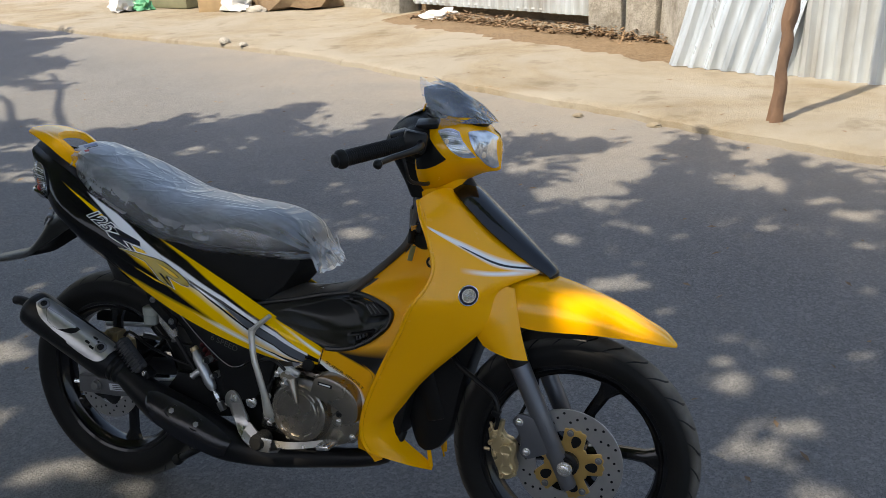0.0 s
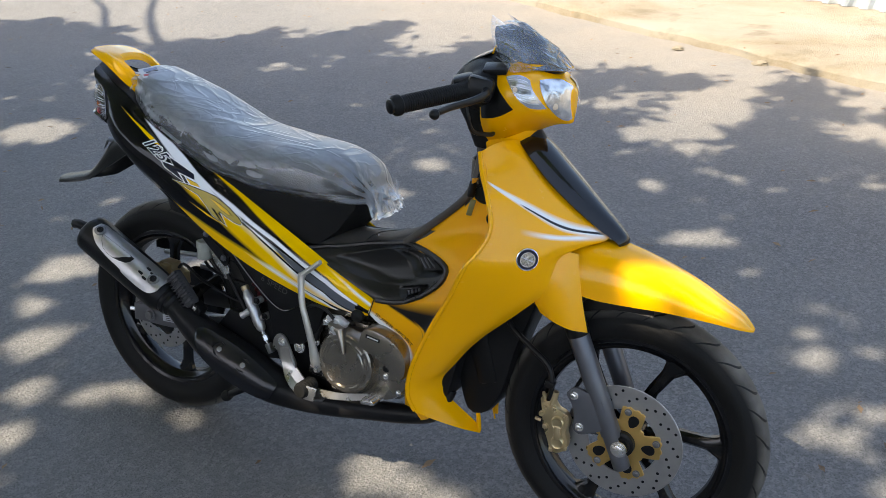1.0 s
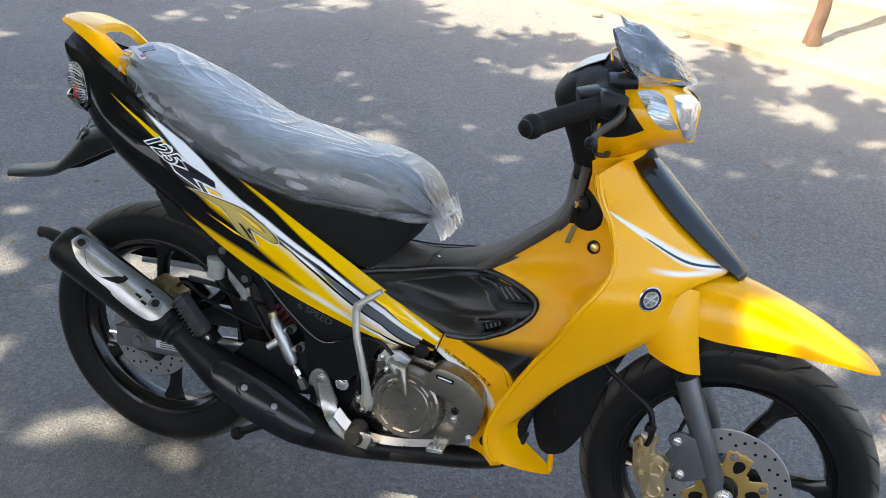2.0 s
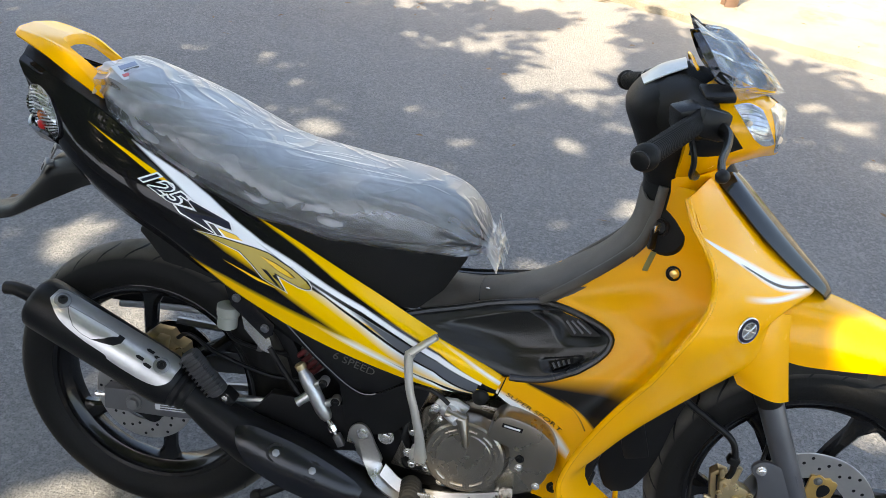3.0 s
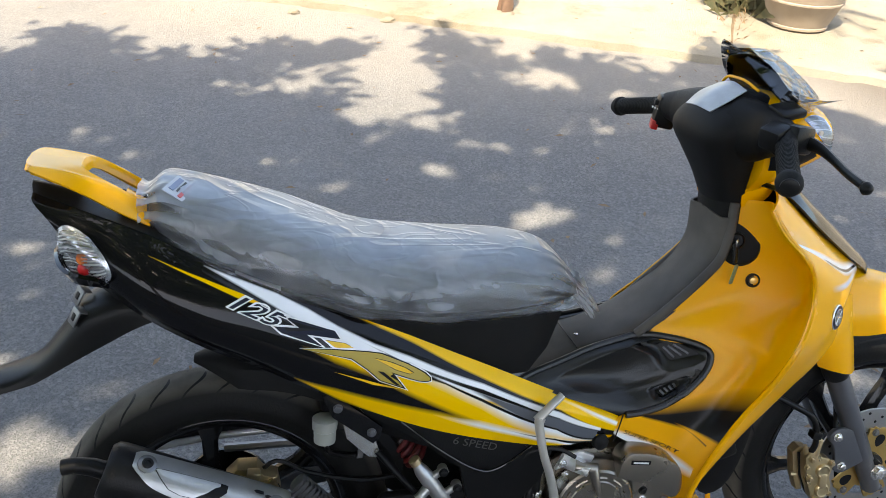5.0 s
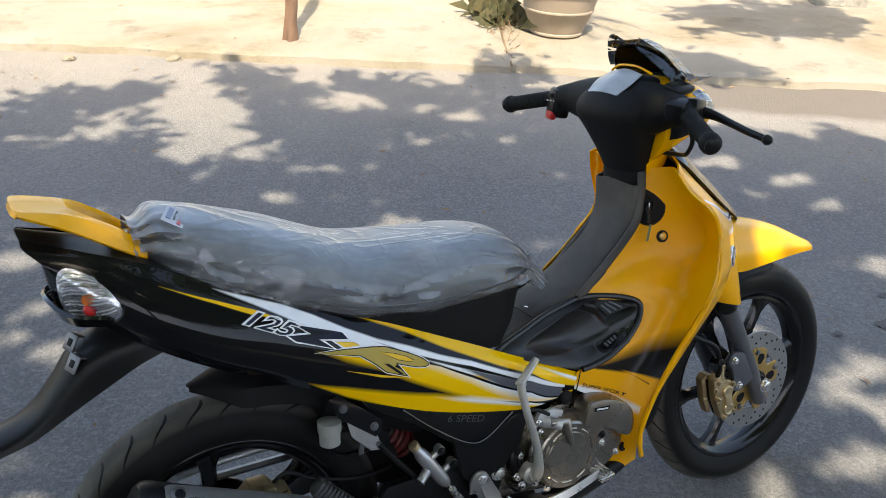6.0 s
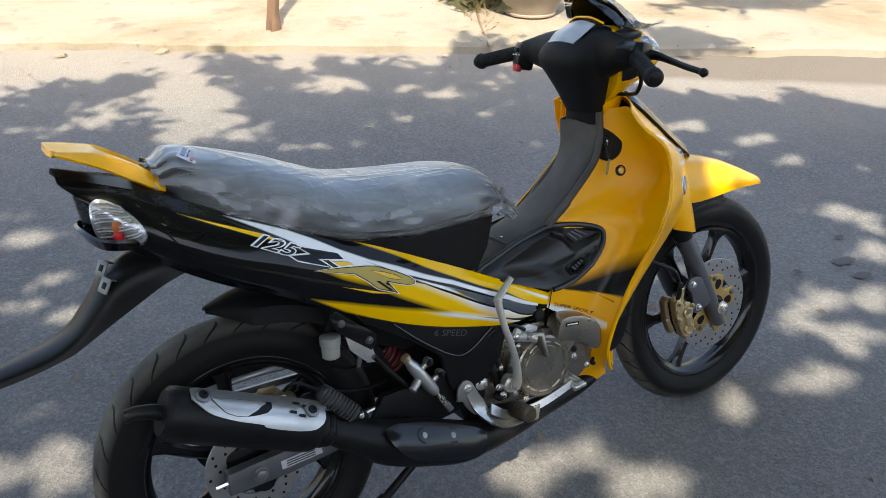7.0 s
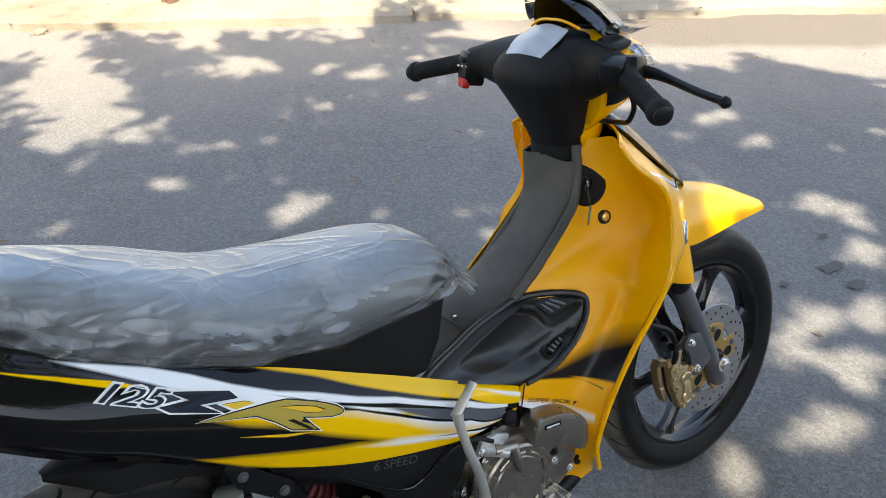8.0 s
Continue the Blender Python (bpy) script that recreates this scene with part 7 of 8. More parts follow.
# added black tubes imitate the shaded gaps beside the engine
for k, (x0, z0, x1, z1) in enumerate(((0.545, 0.372, 0.548, 0.300), (0.533, 0.352, 0.536, 0.286), (0.560, 0.250, 0.530, 0.262))):
    part("gap_tube", tube([(x0, -0.112, z0), ((x0 + x1) / 2 - 0.008, -0.122, (z0 + z1) / 2), (x1, -0.114, z1)], 0.0075, 10, steps=14), SATIN, block, "black tube standing in for a shaded gap by the engine")
for x, z in ((0.541, 0.330), (0.545, 0.262), (0.535, 0.284), (0.556, 0.272)):
    part("mount_nut", bolt((x, -0.124, z), (0, -1, 0), 0.0065, 0.008), STEEL, block)
part("pump_rib", box((0.09, 0.010, 0.006), pose(0.738, -0.149, 0.383, 0, 24, 0), 0.002), CASE, pump)
for x, z in ((0.758, 0.378), (0.770, 0.346), (0.735, 0.318)):
    part("pump_bolt", bolt((x, -0.150 if z > 0.33 else -0.131, z), (0, -1, 0), 0.006, 0.006), SATIN, pump)
part("cylinder_head", box((0.16, 0.17, 0.13), pose(0.80, 0, 0.335, 0, 12, 0), 0.012), MATT_BLACK, bike, "black engine cylinder")
for k in range(7):
    part("cooling_fin", box((0.004, 0.19, 0.15), pose(0.745 + k * 0.016, 0, 0.33 + k * 0.004, 0, 12, 0), 0.001), MATT_BLACK, bike)
part("radiator", box((0.05, 0.12, 0.20), pose(0.915, 0.01, 0.40, 0, -18, 0), 0.01), SATIN, bike, "black radiator behind the shield")
part("radiator_shroud", plate([(1.045, 0.525), (1.022, 0.460), (1.002, 0.400), (0.986, 0.320), (0.966, 0.262), (0.938, 0.228), (0.895, 0.232), (0.868, 0.330), (0.880, 0.450), (0.955, 0.550)], -0.045, 0.065, 0.014, smooth_n=40), SATIN, bike, "smooth black shroud in front of the engine")
part("down_tube", tube([(0.98, 0, 0.66), (0.80, 0, 0.48), (0.60, 0, 0.44), (0.42, 0, 0.50)], 0.03, 14, steps=20), MATT_BLACK, bike, "black frame backbone")
for sg in (-1, 1):
    part("seat_tube", tube([(0.46, sg * 0.06, 0.46), (0.25, sg * 0.075, 0.55), (0.0, sg * 0.07, 0.69), (-0.12, sg * 0.05, 0.76)], 0.014, 10, steps=16), MATT_BLACK, bike)

# kick starter
kick = part("kick_starter", tube([(0.560, -0.135, 0.292), (0.562, -0.155, 0.300), (0.558, -0.165, 0.345), (0.545, -0.170, 0.400), (0.533, -0.170, 0.440), (0.525, -0.164, 0.490), (0.527, -0.162, 0.503)], [0.012, 0.012, 0.0085, 0.0075, 0.0072, 0.008, 0.009], 12, steps=34), KICK, bike, "folded cast steel kick starter")
part("kick_foot", tube([(0.521, -0.160, 0.498), (0.542, -0.156, 0.516), (0.567, -0.151, 0.537)], [0.009, 0.0085, 0.0075], 10, flat=0.75), KICK, kick)
part("kick_boss", lathe([(0, 0.020), (0.018, 0.020), (0.022, 0.014), (0.03, 0.012)], (0.560, -0.125, 0.292), (0, -1, 0), 20), KICK, kick)
part("kick_bolt", bolt((0.560, -0.155, 0.292), (0, -1, 0), 0.008, 0.008), STEEL, kick)
part("cowl_grommet", lathe([(0, 0.014), (0.006, 0.015), (0.012, 0.014), (0.016, 0.009), (0.017, 0.002)], (0.650, -0.116, 0.421), (0.1, -1, 0.1), 20), RUBBER, bike, "black rubber cowl knob")
part("cowl_gap", tube([(0.690, -0.121, 0.468), (0.684, -0.122, 0.446), (0.676, -0.122, 0.418)], 0.0012, 6), INK, bike)

# black side plates behind the engine
plate_black = part("side_plate", plate([(0.205, 0.575), (0.30, 0.525), (0.40, 0.480), (0.52, 0.445), (0.565, 0.42), (0.545, 0.36), (0.505, 0.318), (0.44, 0.30), (0.415, 0.325), (0.40, 0.40), (0.33, 0.46), (0.24, 0.52)], -0.128, -0.110, 0.004), SATIN, bike, "black plastic frame side cover")
part("plate_recess", plate([(0.30, 0.505), (0.40, 0.465), (0.51, 0.438), (0.52, 0.425), (0.47, 0.395), (0.42, 0.40), (0.35, 0.455)], -0.1305, -0.126, 0.001), MATT_BLACK, plate_black)
part("plate_edge", tube([(0.300, -0.131, 0.502), (0.36, -0.131, 0.446), (0.425, -0.131, 0.398), (0.465, -0.131, 0.394), (0.525, -0.131, 0.432)], 0.0022, 8, steps=30), GLOSS_BLACK, plate_black)
part("frame_bolt", bolt((0.493, -0.122, 0.306), (0, -1, 0), 0.011, 0.010), STEEL, plate_black)
# added filler: keeps lit ground from showing where all is dark
part("gap_filler", plate([(0.17, 0.42), (0.28, 0.49), (0.45, 0.45), (0.51, 0.33), (0.48, 0.24), (0.40, 0.24), (0.30, 0.29), (0.22, 0.34)], -0.020, 0.06, 0.01), MATT_BLACK, bike, "black filler plate added to close the gap round the pivot")
part("lower_frame", plate([(0.43, 0.31), (0.53, 0.31), (0.585, 0.25), (0.60, 0.20), (0.53, 0.180), (0.46, 0.215)], -0.098, 0.06, 0.006), MATT_BLACK, bike, "black frame under the engine")
# made-up plate that darkens the swing arm near its pivot
part("pivot_mask", plate([(0.235, 0.300), (0.27, 0.345), (0.44, 0.350), (0.47, 0.26), (0.38, 0.245), (0.28, 0.262)], -0.112, -0.09, 0.006), MATT_BLACK, bike, "black plate added to hide the grey swing arm")
part("battery_box", box((0.22, 0.16, 0.16), pose(0.30, 0, 0.52, 0, 25, 0), 0.02), MATT_BLACK, bike, "black box under the seat")
stay = part("rear_stay", plate([(0.176, 0.548), (0.192, 0.553), (0.272, 0.482), (0.268, 0.462), (0.256, 0.452), (0.190, 0.508)], -0.110, -0.104, 0.002), GLOSS_BLACK, bike, "glossy black footrest stay")
part("stay_blade", plate([(0.206, 0.498), (0.262, 0.452), (0.270, 0.420), (0.248, 0.424), (0.213, 0.462)], -0.1035, -0.0985, 0.0015), STEEL, stay, "bare grey steel gusset")
part("stay_bar", tube([(0.262, -0.104, 0.434), (0.290, -0.106, 0.395), (0.332, -0.110, 0.342)], 0.0055, 8), MATT_BLACK, stay)
part("stay_tab", plate([(0.228, 0.462), (0.240, 0.462), (0.247, 0.438), (0.240, 0.410), (0.230, 0.410), (0.236, 0.438)], -0.084, -0.079, 0.001), STEEL_GREY, stay)
part("stay_bolt", bolt((0.200, -0.110, 0.524), (0, -1, 0), 0.006, 0.006), FORK, stay)
part("stay_bolt", bolt((0.254, -0.110, 0.474), (0, -1, 0), 0.006, 0.006), FORK, stay)
# pale strip added for the bright line on the swing arm's upper edge
part("arm_edge_strip", tube([(0.16, -0.100, 0.302), (0.24, -0.100, 0.318), (0.322, -0.100, 0.332)], 0.004, 8), ALU, bike, "thin pale strip along the upper swing arm edge")

# shock absorber, reservoir, master cylinder
SHOCK0, SHOCK1 = np.array((0.306, -0.040, 0.416)), np.array((0.344, -0.040, 0.372))
shock = part("shock_absorber", tube([SHOCK0, SHOCK1], 0.013, 12), STEEL_GREY, bike, "grey rear shock absorber")
ax = (SHOCK1 - SHOCK0) / np.linalg.norm(SHOCK1 - SHOCK0)
across = np.cross(ax, (0, 1, 0))
coil = [SHOCK0 + (SHOCK1 - SHOCK0) * f + 0.022 * (np.array((0, 1, 0)) * math.cos(f * 26) + across * math.sin(f * 26)) for f in np.linspace(0, 1, 110)]
part("spring", tube(coil, 0.0052, 8), SPRING, shock, "red suspension spring")
res = part("fluid_reservoir", lathe([(0, 0.012), (0.004, 0.018), (0.026, 0.0185), (0.028, 0.0205), (0.040, 0.0205), (0.043, 0.016)], (0.177, -0.092, 0.452), (0.05, 0, 1), 20), RESERVOIR, bike, "milky white brake fluid reservoir")
part("reservoir_cap", lathe([(0.034, 0.0210), (0.046, 0.0210), (0.048, 0.017)], (0.177, -0.092, 0.452), (0.05, 0, 1), 20), RESERVOIR, res)
part("fluid_hose", tube([(0.179, -0.092, 0.446), (0.186, -0.080, 0.425), (0.22, -0.055, 0.40), (0.28, -0.040, 0.39)], 0.004, 8, steps=20), MATT_BLACK, res)
mc = part("master_cylinder", tube([(0.326, -0.116, 0.414), (0.330, -0.117, 0.406), (0.336, -0.118, 0.396), (0.344, -0.119, 0.384), (0.372, -0.122, 0.338), (0.380, -0.123, 0.326), (0.384, -0.124, 0.320)], [0.007, 0.009, 0.0125, 0.0135, 0.0135, 0.011, 0.007], 18), SHIELD, bike, "cast aluminium rear master cylinder")
for x, z, dx, dz in ((0.372, 0.396, -0.020, -0.014), (0.396, 0.362, -0.022, -0.014)):
    part("cylinder_ear", merged(lathe([(-0.007, 0.009), (0.007, 0.009)], (x, -0.122, z), (0, -1, 0), 16), tube([(x, -0.122, z), (x + dx, -0.121, z + dz)], 0.007, 10)), SHIELD, mc)
    part("ear_bolt", bolt((x, -0.130, z), (0, -1, 0), 0.006, 0.006), SATIN, mc)
part("cylinder_port", tube([(0.350, -0.120, 0.366), (0.332, -0.128, 0.352), (0.326, -0.130, 0.348)], [0.010, 0.008, 0.009], 12), SHIELD, mc)
part("cylinder_cap", lathe([(0, 0.010), (0.010, 0.010), (0.012, 0.006)], (0.328, -0.116, 0.410), (-0.5, 0, 0.8), 14), BRONZE, mc)
part("push_rod", tube([(0.384, -0.124, 0.320), (0.408, -0.124, 0.280)], 0.0045, 8), STEEL, mc)
part("rod_nut", lathe([(-0.006, 0.008), (0.006, 0.008)], (0.393, -0.124, 0.305), (0.5, 0, -0.8), 6), STEEL, mc)
part("rod_clevis", box((0.014, 0.014, 0.024), pose(0.407, -0.124, 0.282, 0, -30, 0), 0.002), STEEL_GREY, mc)

# foot rests and pedal
peg = part("foot_rest", plate([(0.424, 0.290), (0.428, 0.318), (0.444, 0.332), (0.462, 0.324), (0.476, 0.296), (0.492, 0.262), (0.470, 0.244), (0.446, 0.268), (0.438, 0.286)], -0.137, -0.130, 0.002, smooth_n=40), PEDAL, bike, "pressed steel rider foot rest")
rows = [[(0.446, -0.138, 0.300), (0.460, -0.146, 0.262), (0.484, -0.162, 0.234), (0.520, -0.170, 0.215), (0.560, -0.170, 0.212), (0.590, -0.168, 0.217)],
        [(0.472, -0.138, 0.304), (0.488, -0.140, 0.268), (0.508, -0.142, 0.240), (0.534, -0.144, 0.224), (0.564, -0.146, 0.218), (0.590, -0.146, 0.222)]]
part("rest_strap", sheet(skin_even(rows, 30, 8), 0.006), PEDAL, peg, "bent steel strap")
part("arm_bolt", bolt((0.452, -0.137, 0.314), (0, -1, 0), 0.008, 0.006), STEEL, peg)
part("peg_rubber", tube([(0.552, -0.150, 0.240), (0.552, -0.155, 0.240), (0.558, -0.205, 0.244), (0.558, -0.210, 0.244)], [0.013, 0.018, 0.018, 0.014], 16), RUBBER, peg)
for k in range(5):
    part("peg_rib", lathe([(-0.003, 0.018), (-0.002, 0.0195), (0.002, 0.0195), (0.003, 0.018)], (0.553 + k * 0.0012, -0.160 - k * 0.010, 0.2405 + k * 0.0008), (0, 1, 0), 18), RUBBER, peg)
part("peg_plate", box((0.026, 0.005, 0.034), pose(0.578, -0.198, 0.240, 0, 12, 20), 0.004), PEDAL, peg)
rows = [[(0.500, -0.140, 0.262), (0.535, -0.146, 0.238), (0.58, -0.150, 0.232), (0.64, -0.152, 0.240), (0.708, -0.152, 0.258)],
        [(0.492, -0.150, 0.244), (0.530, -0.155, 0.220), (0.58, -0.157, 0.216), (0.64, -0.157, 0.225), (0.708, -0.156, 0.244)]]
pedal = part("brake_pedal", sheet(skin_even(rows, 34, 7), 0.007), PEDAL, bike, "pressed steel brake pedal arm")
part("pedal_pad", box((0.034, 0.046, 0.010), pose(0.716, -0.156, 0.248, 0, -8, 0), 0.003), STEEL, pedal, "chrome pedal pad")
for k in range(3):
    part("pad_notch", box((0.005, 0.040, 0.004), pose(0.705 + k * 0.010, -0.156, 0.2535 + k * 0.0015, 0, -8, 0), 0.001), STEEL, pedal)
rest = part("passenger_rest", box((0.098, 0.030, 0.034), pose(0.158, -0.148, 0.385, 0, 48, 0), 0.010), REST_GREY, bike, "folded ribbed dark grey passenger foot rest")
for k in range(10):
    part("rest_rib", box((0.0035, 0.012, 0.036), pose(0.158, -0.148, 0.385, 0, 48, 0) @ pose(-0.040 + k * 0.0085, -0.0115, 0.001), 0.001), REST_GREY, rest)
part("rest_bracket", box((0.03, 0.03, 0.03), pose(0.198, -0.140, 0.338, 0, 40, 0), 0.004), MATT_BLACK, rest)
part("rest_bolt", bolt((0.200, -0.152, 0.345), (0, -1, 0), 0.006, 0.006), STEEL, rest)

# swing arm, rear brake
for sg in (-1, 1):
    arm = part("swing_arm", plate([(-0.062, 0.286), (-0.062, 0.240), (0.06, 0.245), (0.20, 0.262), (0.40, 0.272), (0.42, 0.30), (0.40, 0.328), (0.20, 0.310), (0.06, 0.296)], sg * 0.078, sg * 0.104, 0.004), SWING, bike, "grey box section swing arm")
    part("axle_bolt", bolt((0.0, sg * 0.105, 0.267), (0, sg, 0), 0.012, 0.012), STEEL_GREY, arm)
    part("adjuster", tube([(-0.06, sg * 0.092, 0.264), (-0.085, sg * 0.092, 0.262)], 0.006, 8), STEEL, arm)
part("arm_label", box((0.085, 0.001, 0.018), pose(0.085, -0.1055, 0.272, 0, -4, 0), 0), STICKER, bike, "white warning label with unreadable print")
for k in range(3):
    part("label_bar", box((0.06, 0.001, 0.002), pose(0.083, -0.1065, 0.267 + k * 0.005, 0, -4, 0), 0), GREY_PRINT, bike)
rcal = part("rear_caliper", plate([(0.009, 0.374), (0.013, 0.402), (0.033, 0.420), (0.065, 0.418), (0.075, 0.404), (0.097, 0.396), (0.101, 0.366), (0.079, 0.346), (0.045, 0.344)], -0.098, -0.060, 0.004), BRONZE, bike, "pale gold rear brake caliper")
for x, z in ((0.041, 0.386), (0.073, 0.376)):
    part("piston_boss", lathe([(0, 0.017), (0.006, 0.0165), (0.009, 0.012), (0.008, 0.004)], (x, -0.097, z), (0, -1, 0), 20), BRONZE, rcal)
for x, z in ((0.025, 0.404), (0.060, 0.410), (0.092, 0.386), (0.055, 0.352)):
    part("caliper_bolt", bolt((x, -0.098, z), (0, -1, 0), 0.0055, 0.008), BRONZE, rcal)
for x, z, w, h, turn in ((0.030, 0.398, 0.030, 0.026, 20), (0.058, 0.404, 0.022, 0.030, 8), (0.086, 0.384, 0.026, 0.024, -20)):
    part("caliper_block", box((w, 0.020, h), pose(x, -0.104, z, 0, turn, 0), 0.003), PALE_GOLD, rcal)
part("rear_hose", tube([(0.07, -0.075, 0.40), (0.10, -0.082, 0.42), (0.15, -0.072, 0.385), (0.24, -0.050, 0.345), (0.31, -0.040, 0.34)], 0.004, 8, steps=24), MATT_BLACK, bike)
guard_l = part("chain_guard", plate([(-0.16, 0.410), (0.0, 0.428), (0.20, 0.420), (0.24, 0.40), (0.20, 0.375), (0.0, 0.380), (-0.16, 0.378)], 0.075, 0.095, 0.005), MATT_BLACK, bike, "black chain guard")
# light from the road below is put in as a pale metal rib
part("roadlit_edge", tube([(-0.12, 0.073, 0.374), (0.0, 0.073, 0.386), (0.16, 0.073, 0.390)], 0.007, 10, steps=12), ALU, guard_l, "pale edge painting the light thrown up from the road")
part("sprocket", lathe([(-0.003, 0.02), (-0.003, 0.085), (0.003, 0.085), (0.003, 0.02)], (0, 0.085, 0.265), (0, 1, 0), 44), RIM, bike)
for z0, z1 in ((0.352, 0.345), (0.200, 0.265)):
    part("chain_run", tube([(0.0, 0.085, z0), (0.46, 0.085, z1)], 0.008, 6), STEEL_GREY, bike)

# exhaust
WAY = [(0.86, -0.06, 0.275, 0.017), (0.84, -0.08, 0.222, 0.019), (0.78, -0.092, 0.203, 0.022), (0.66, -0.102, 0.186, 0.025), (0.56, -0.114, 0.178, 0.030), (0.48, -0.125, 0.184, 0.038), (0.415, -0.135, 0.199, 0.046),
       (0.33, -0.142, 0.233, 0.050), (0.25, -0.146, 0.264, 0.046), (0.185, -0.150, 0.303, 0.036), (0.14, -0.151, 0.331, 0.028), (0.10, -0.150, 0.352, 0.027)]
pipe = part("exhaust", tube([w[:3] for w in WAY], [w[3] for w in WAY], 24, steps=60), MATT_BLACK, bike, "matt black expansion chamber exhaust")
MUF0, MUF1 = Vector((0.112, -0.150, 0.347)), Vector((-0.161, -0.144, 0.472))
md = (MUF1 - MUF0).normalized()
ml = (MUF1 - MUF0).length
muf = part("muffler", tube([MUF0 + md * d for d in (0, 0.004, 0.02, 0.04, ml - 0.02, ml - 0.008, ml)], [0.028, 0.038, 0.046, 0.0475, 0.0495, 0.048, 0.040], 28), MATT_BLACK, pipe, "matt black muffler")
part("tail_pipe", tube([MUF1 - md * 0.01, MUF1 + md * 0.018, MUF1 + md * 0.045 + Vector((0, 0, -0.006)), MUF1 + md * 0.065 + Vector((0, 0, -0.016))], [0.015, 0.014, 0.0125, 0.0125], 14), MATT_BLACK, muf)
part("muffler_collar", tube([MUF0 - md * d for d in (-0.004, 0.0, 0.006, 0.010, 0.014, 0.020, 0.026)], [0.036, 0.037, 0.037, 0.032, 0.034, 0.034, 0.029], 24), MATT_BLACK, muf, "stepped black muffler collar")
# bright heat shield wraps the outer side
axn = md
out_d = Vector((0, -1, 0)) - axn * axn.dot(Vector((0, -1, 0)))
out_d.normalize()
up_d = axn.cross(out_d)
if up_d.z < 0:
    up_d = -up_d
shield = []
for d, lo, hi in ((0.012, 2, 28), (0.018, -10, 40), (0.034, -22, 46), (0.07, -27, 47), (0.122, -26, 45), (0.134, -21, 45), (0.18, -19, 43), (0.228, -11, 41), (0.254, 4, 39), (0.266, 14, 32)):
    row = []
    for a in np.linspace(lo + 38, hi + 47, 9):
        r = 0.0535 + 0.0025 * math.exp(-((a - 46) / 18) ** 2)
        row.append(tuple(MUF0 + md * d + (out_d * math.cos(radians(a)) + up_d * math.sin(radians(a))) * r))
    shield.append(row)
SH = skin_even(shield, 17, 46)
hsd = part("muffler_shield", sheet(SH, 0.0022), SHIELD, muf, "satin silver heat shield with slots")


def on_shield(d, a, r=0.056):
    a += 38
    return MUF0 + md * d + (out_d * math.cos(radians(a)) + up_d * math.sin(radians(a))) * r


def shield_cut(pts, lift):
    bm = bmesh.new()
    bm.faces.new([bm.verts.new(on_shield(d, a, 0.0536 + lift)) for d, a in pts])
    return bm


def shield_patch(rows, lift):
    """A patch that follows the shield's curve, from (way along it, lower, upper angle)."""
    bm, last = bmesh.new(), None
    for d, lo, hi in rows:
        line = []
        for k in range(9):
            a = lo + (hi - lo) * k / 8
            line.append(bm.verts.new(on_shield(d, a, 0.0546 + lift + 0.0025 * math.exp(-((a - 8) / 18) ** 2))))
        if last:
            for k in range(8):
                bm.faces.new((last[k], last[k + 1], line[k + 1], line[k]))
        last = line
    return bm


FAN = ((0.120, 12, 23), (0.128, 2, 23.4), (0.145, -4, 23), (0.165, -9, 22.5), (0.185, -10, 22), (0.204, -6, 21), (0.220, 6, 20.3), (0.231, 17, 19))
part("shield_recess", shield_patch([(d + 0.0008 * (d > 0.2) - 0.0008 * (d < 0.125), lo - 0.9, hi + 0.9) for d, lo, hi in FAN], 0.0003), INK, hsd)
part("shield_fan", shield_patch(((0.146, 5, 23),) + FAN[3:], 0.0008), SHIELD, hsd, "satin silver fan pressed into the shield")
part("fan_top", shield_patch([(0.131, 18.5, 23), (0.138, 14, 23.4), (0.147, 5, 23)], 0.0008), SHIELD, hsd)
for d, a in ((0.070, 28), (0.052, 24), (0.078, 8), (0.060, 3)):
    part("vent_slot", shield_cut([(d - 0.007, a + 3), (d + 0.005, a + 3), (d + 0.009, a), (d + 0.005, a - 3), (d - 0.007, a - 3)], 0.0036), INK, hsd)
for d, a in ((0.246, 22), (0.040, 16)):
    out = on_shield(d, a, 1) - on_shield(d, a, 0)
    part("bolt_washer", lathe([(0, 0.0145), (0.002, 0.0145), (0.003, 0.012)], on_shield(d, a, 0.0562), out, 24), STEEL_GREY, hsd)
    part("shield_bolt", lathe([(0, 0.0085), (0.003, 0.0085), (0.0042, 0.007), (0.0042, 0.004), (0.002, 0.0036), (0.002, 0.0004)], on_shield(d, a, 0.0585), out, 20), MATT_BLACK, hsd)
GUARD = spline(WAY, 120)
rows = []
for f, lo, hi in ((0.0, 36, 46), (0.08, 12, 58), (0.2, -6, 62), (0.5, -16, 62), (0.85, -14, 54), (1.0, -4, 40)):
    u = 0.225 + f * 0.225
    k = int(np.argmin(np.abs(GUARD[:, 0] - u)))
    x, y, z, r = GUARD[k]
    tan = Vector((-0.90, 0, 0.42))
    side = Vector((0, -1, 0))
    lift = tan.cross(side)
    lift = lift if lift.z > 0 else -lift
    rows.append([tuple(Vector((x, y, z)) + (side * math.cos(radians(a)) + lift * math.sin(radians(a))) * (r + (0.004 if f == 0 else 0.011))) for a in np.linspace(lo, hi, 9)])
cs = part("chamber_shield", sheet(skin_even(rows, 17, 36), 0.004), GUARD_BLACK, pipe, "satin black bolted chamber guard")
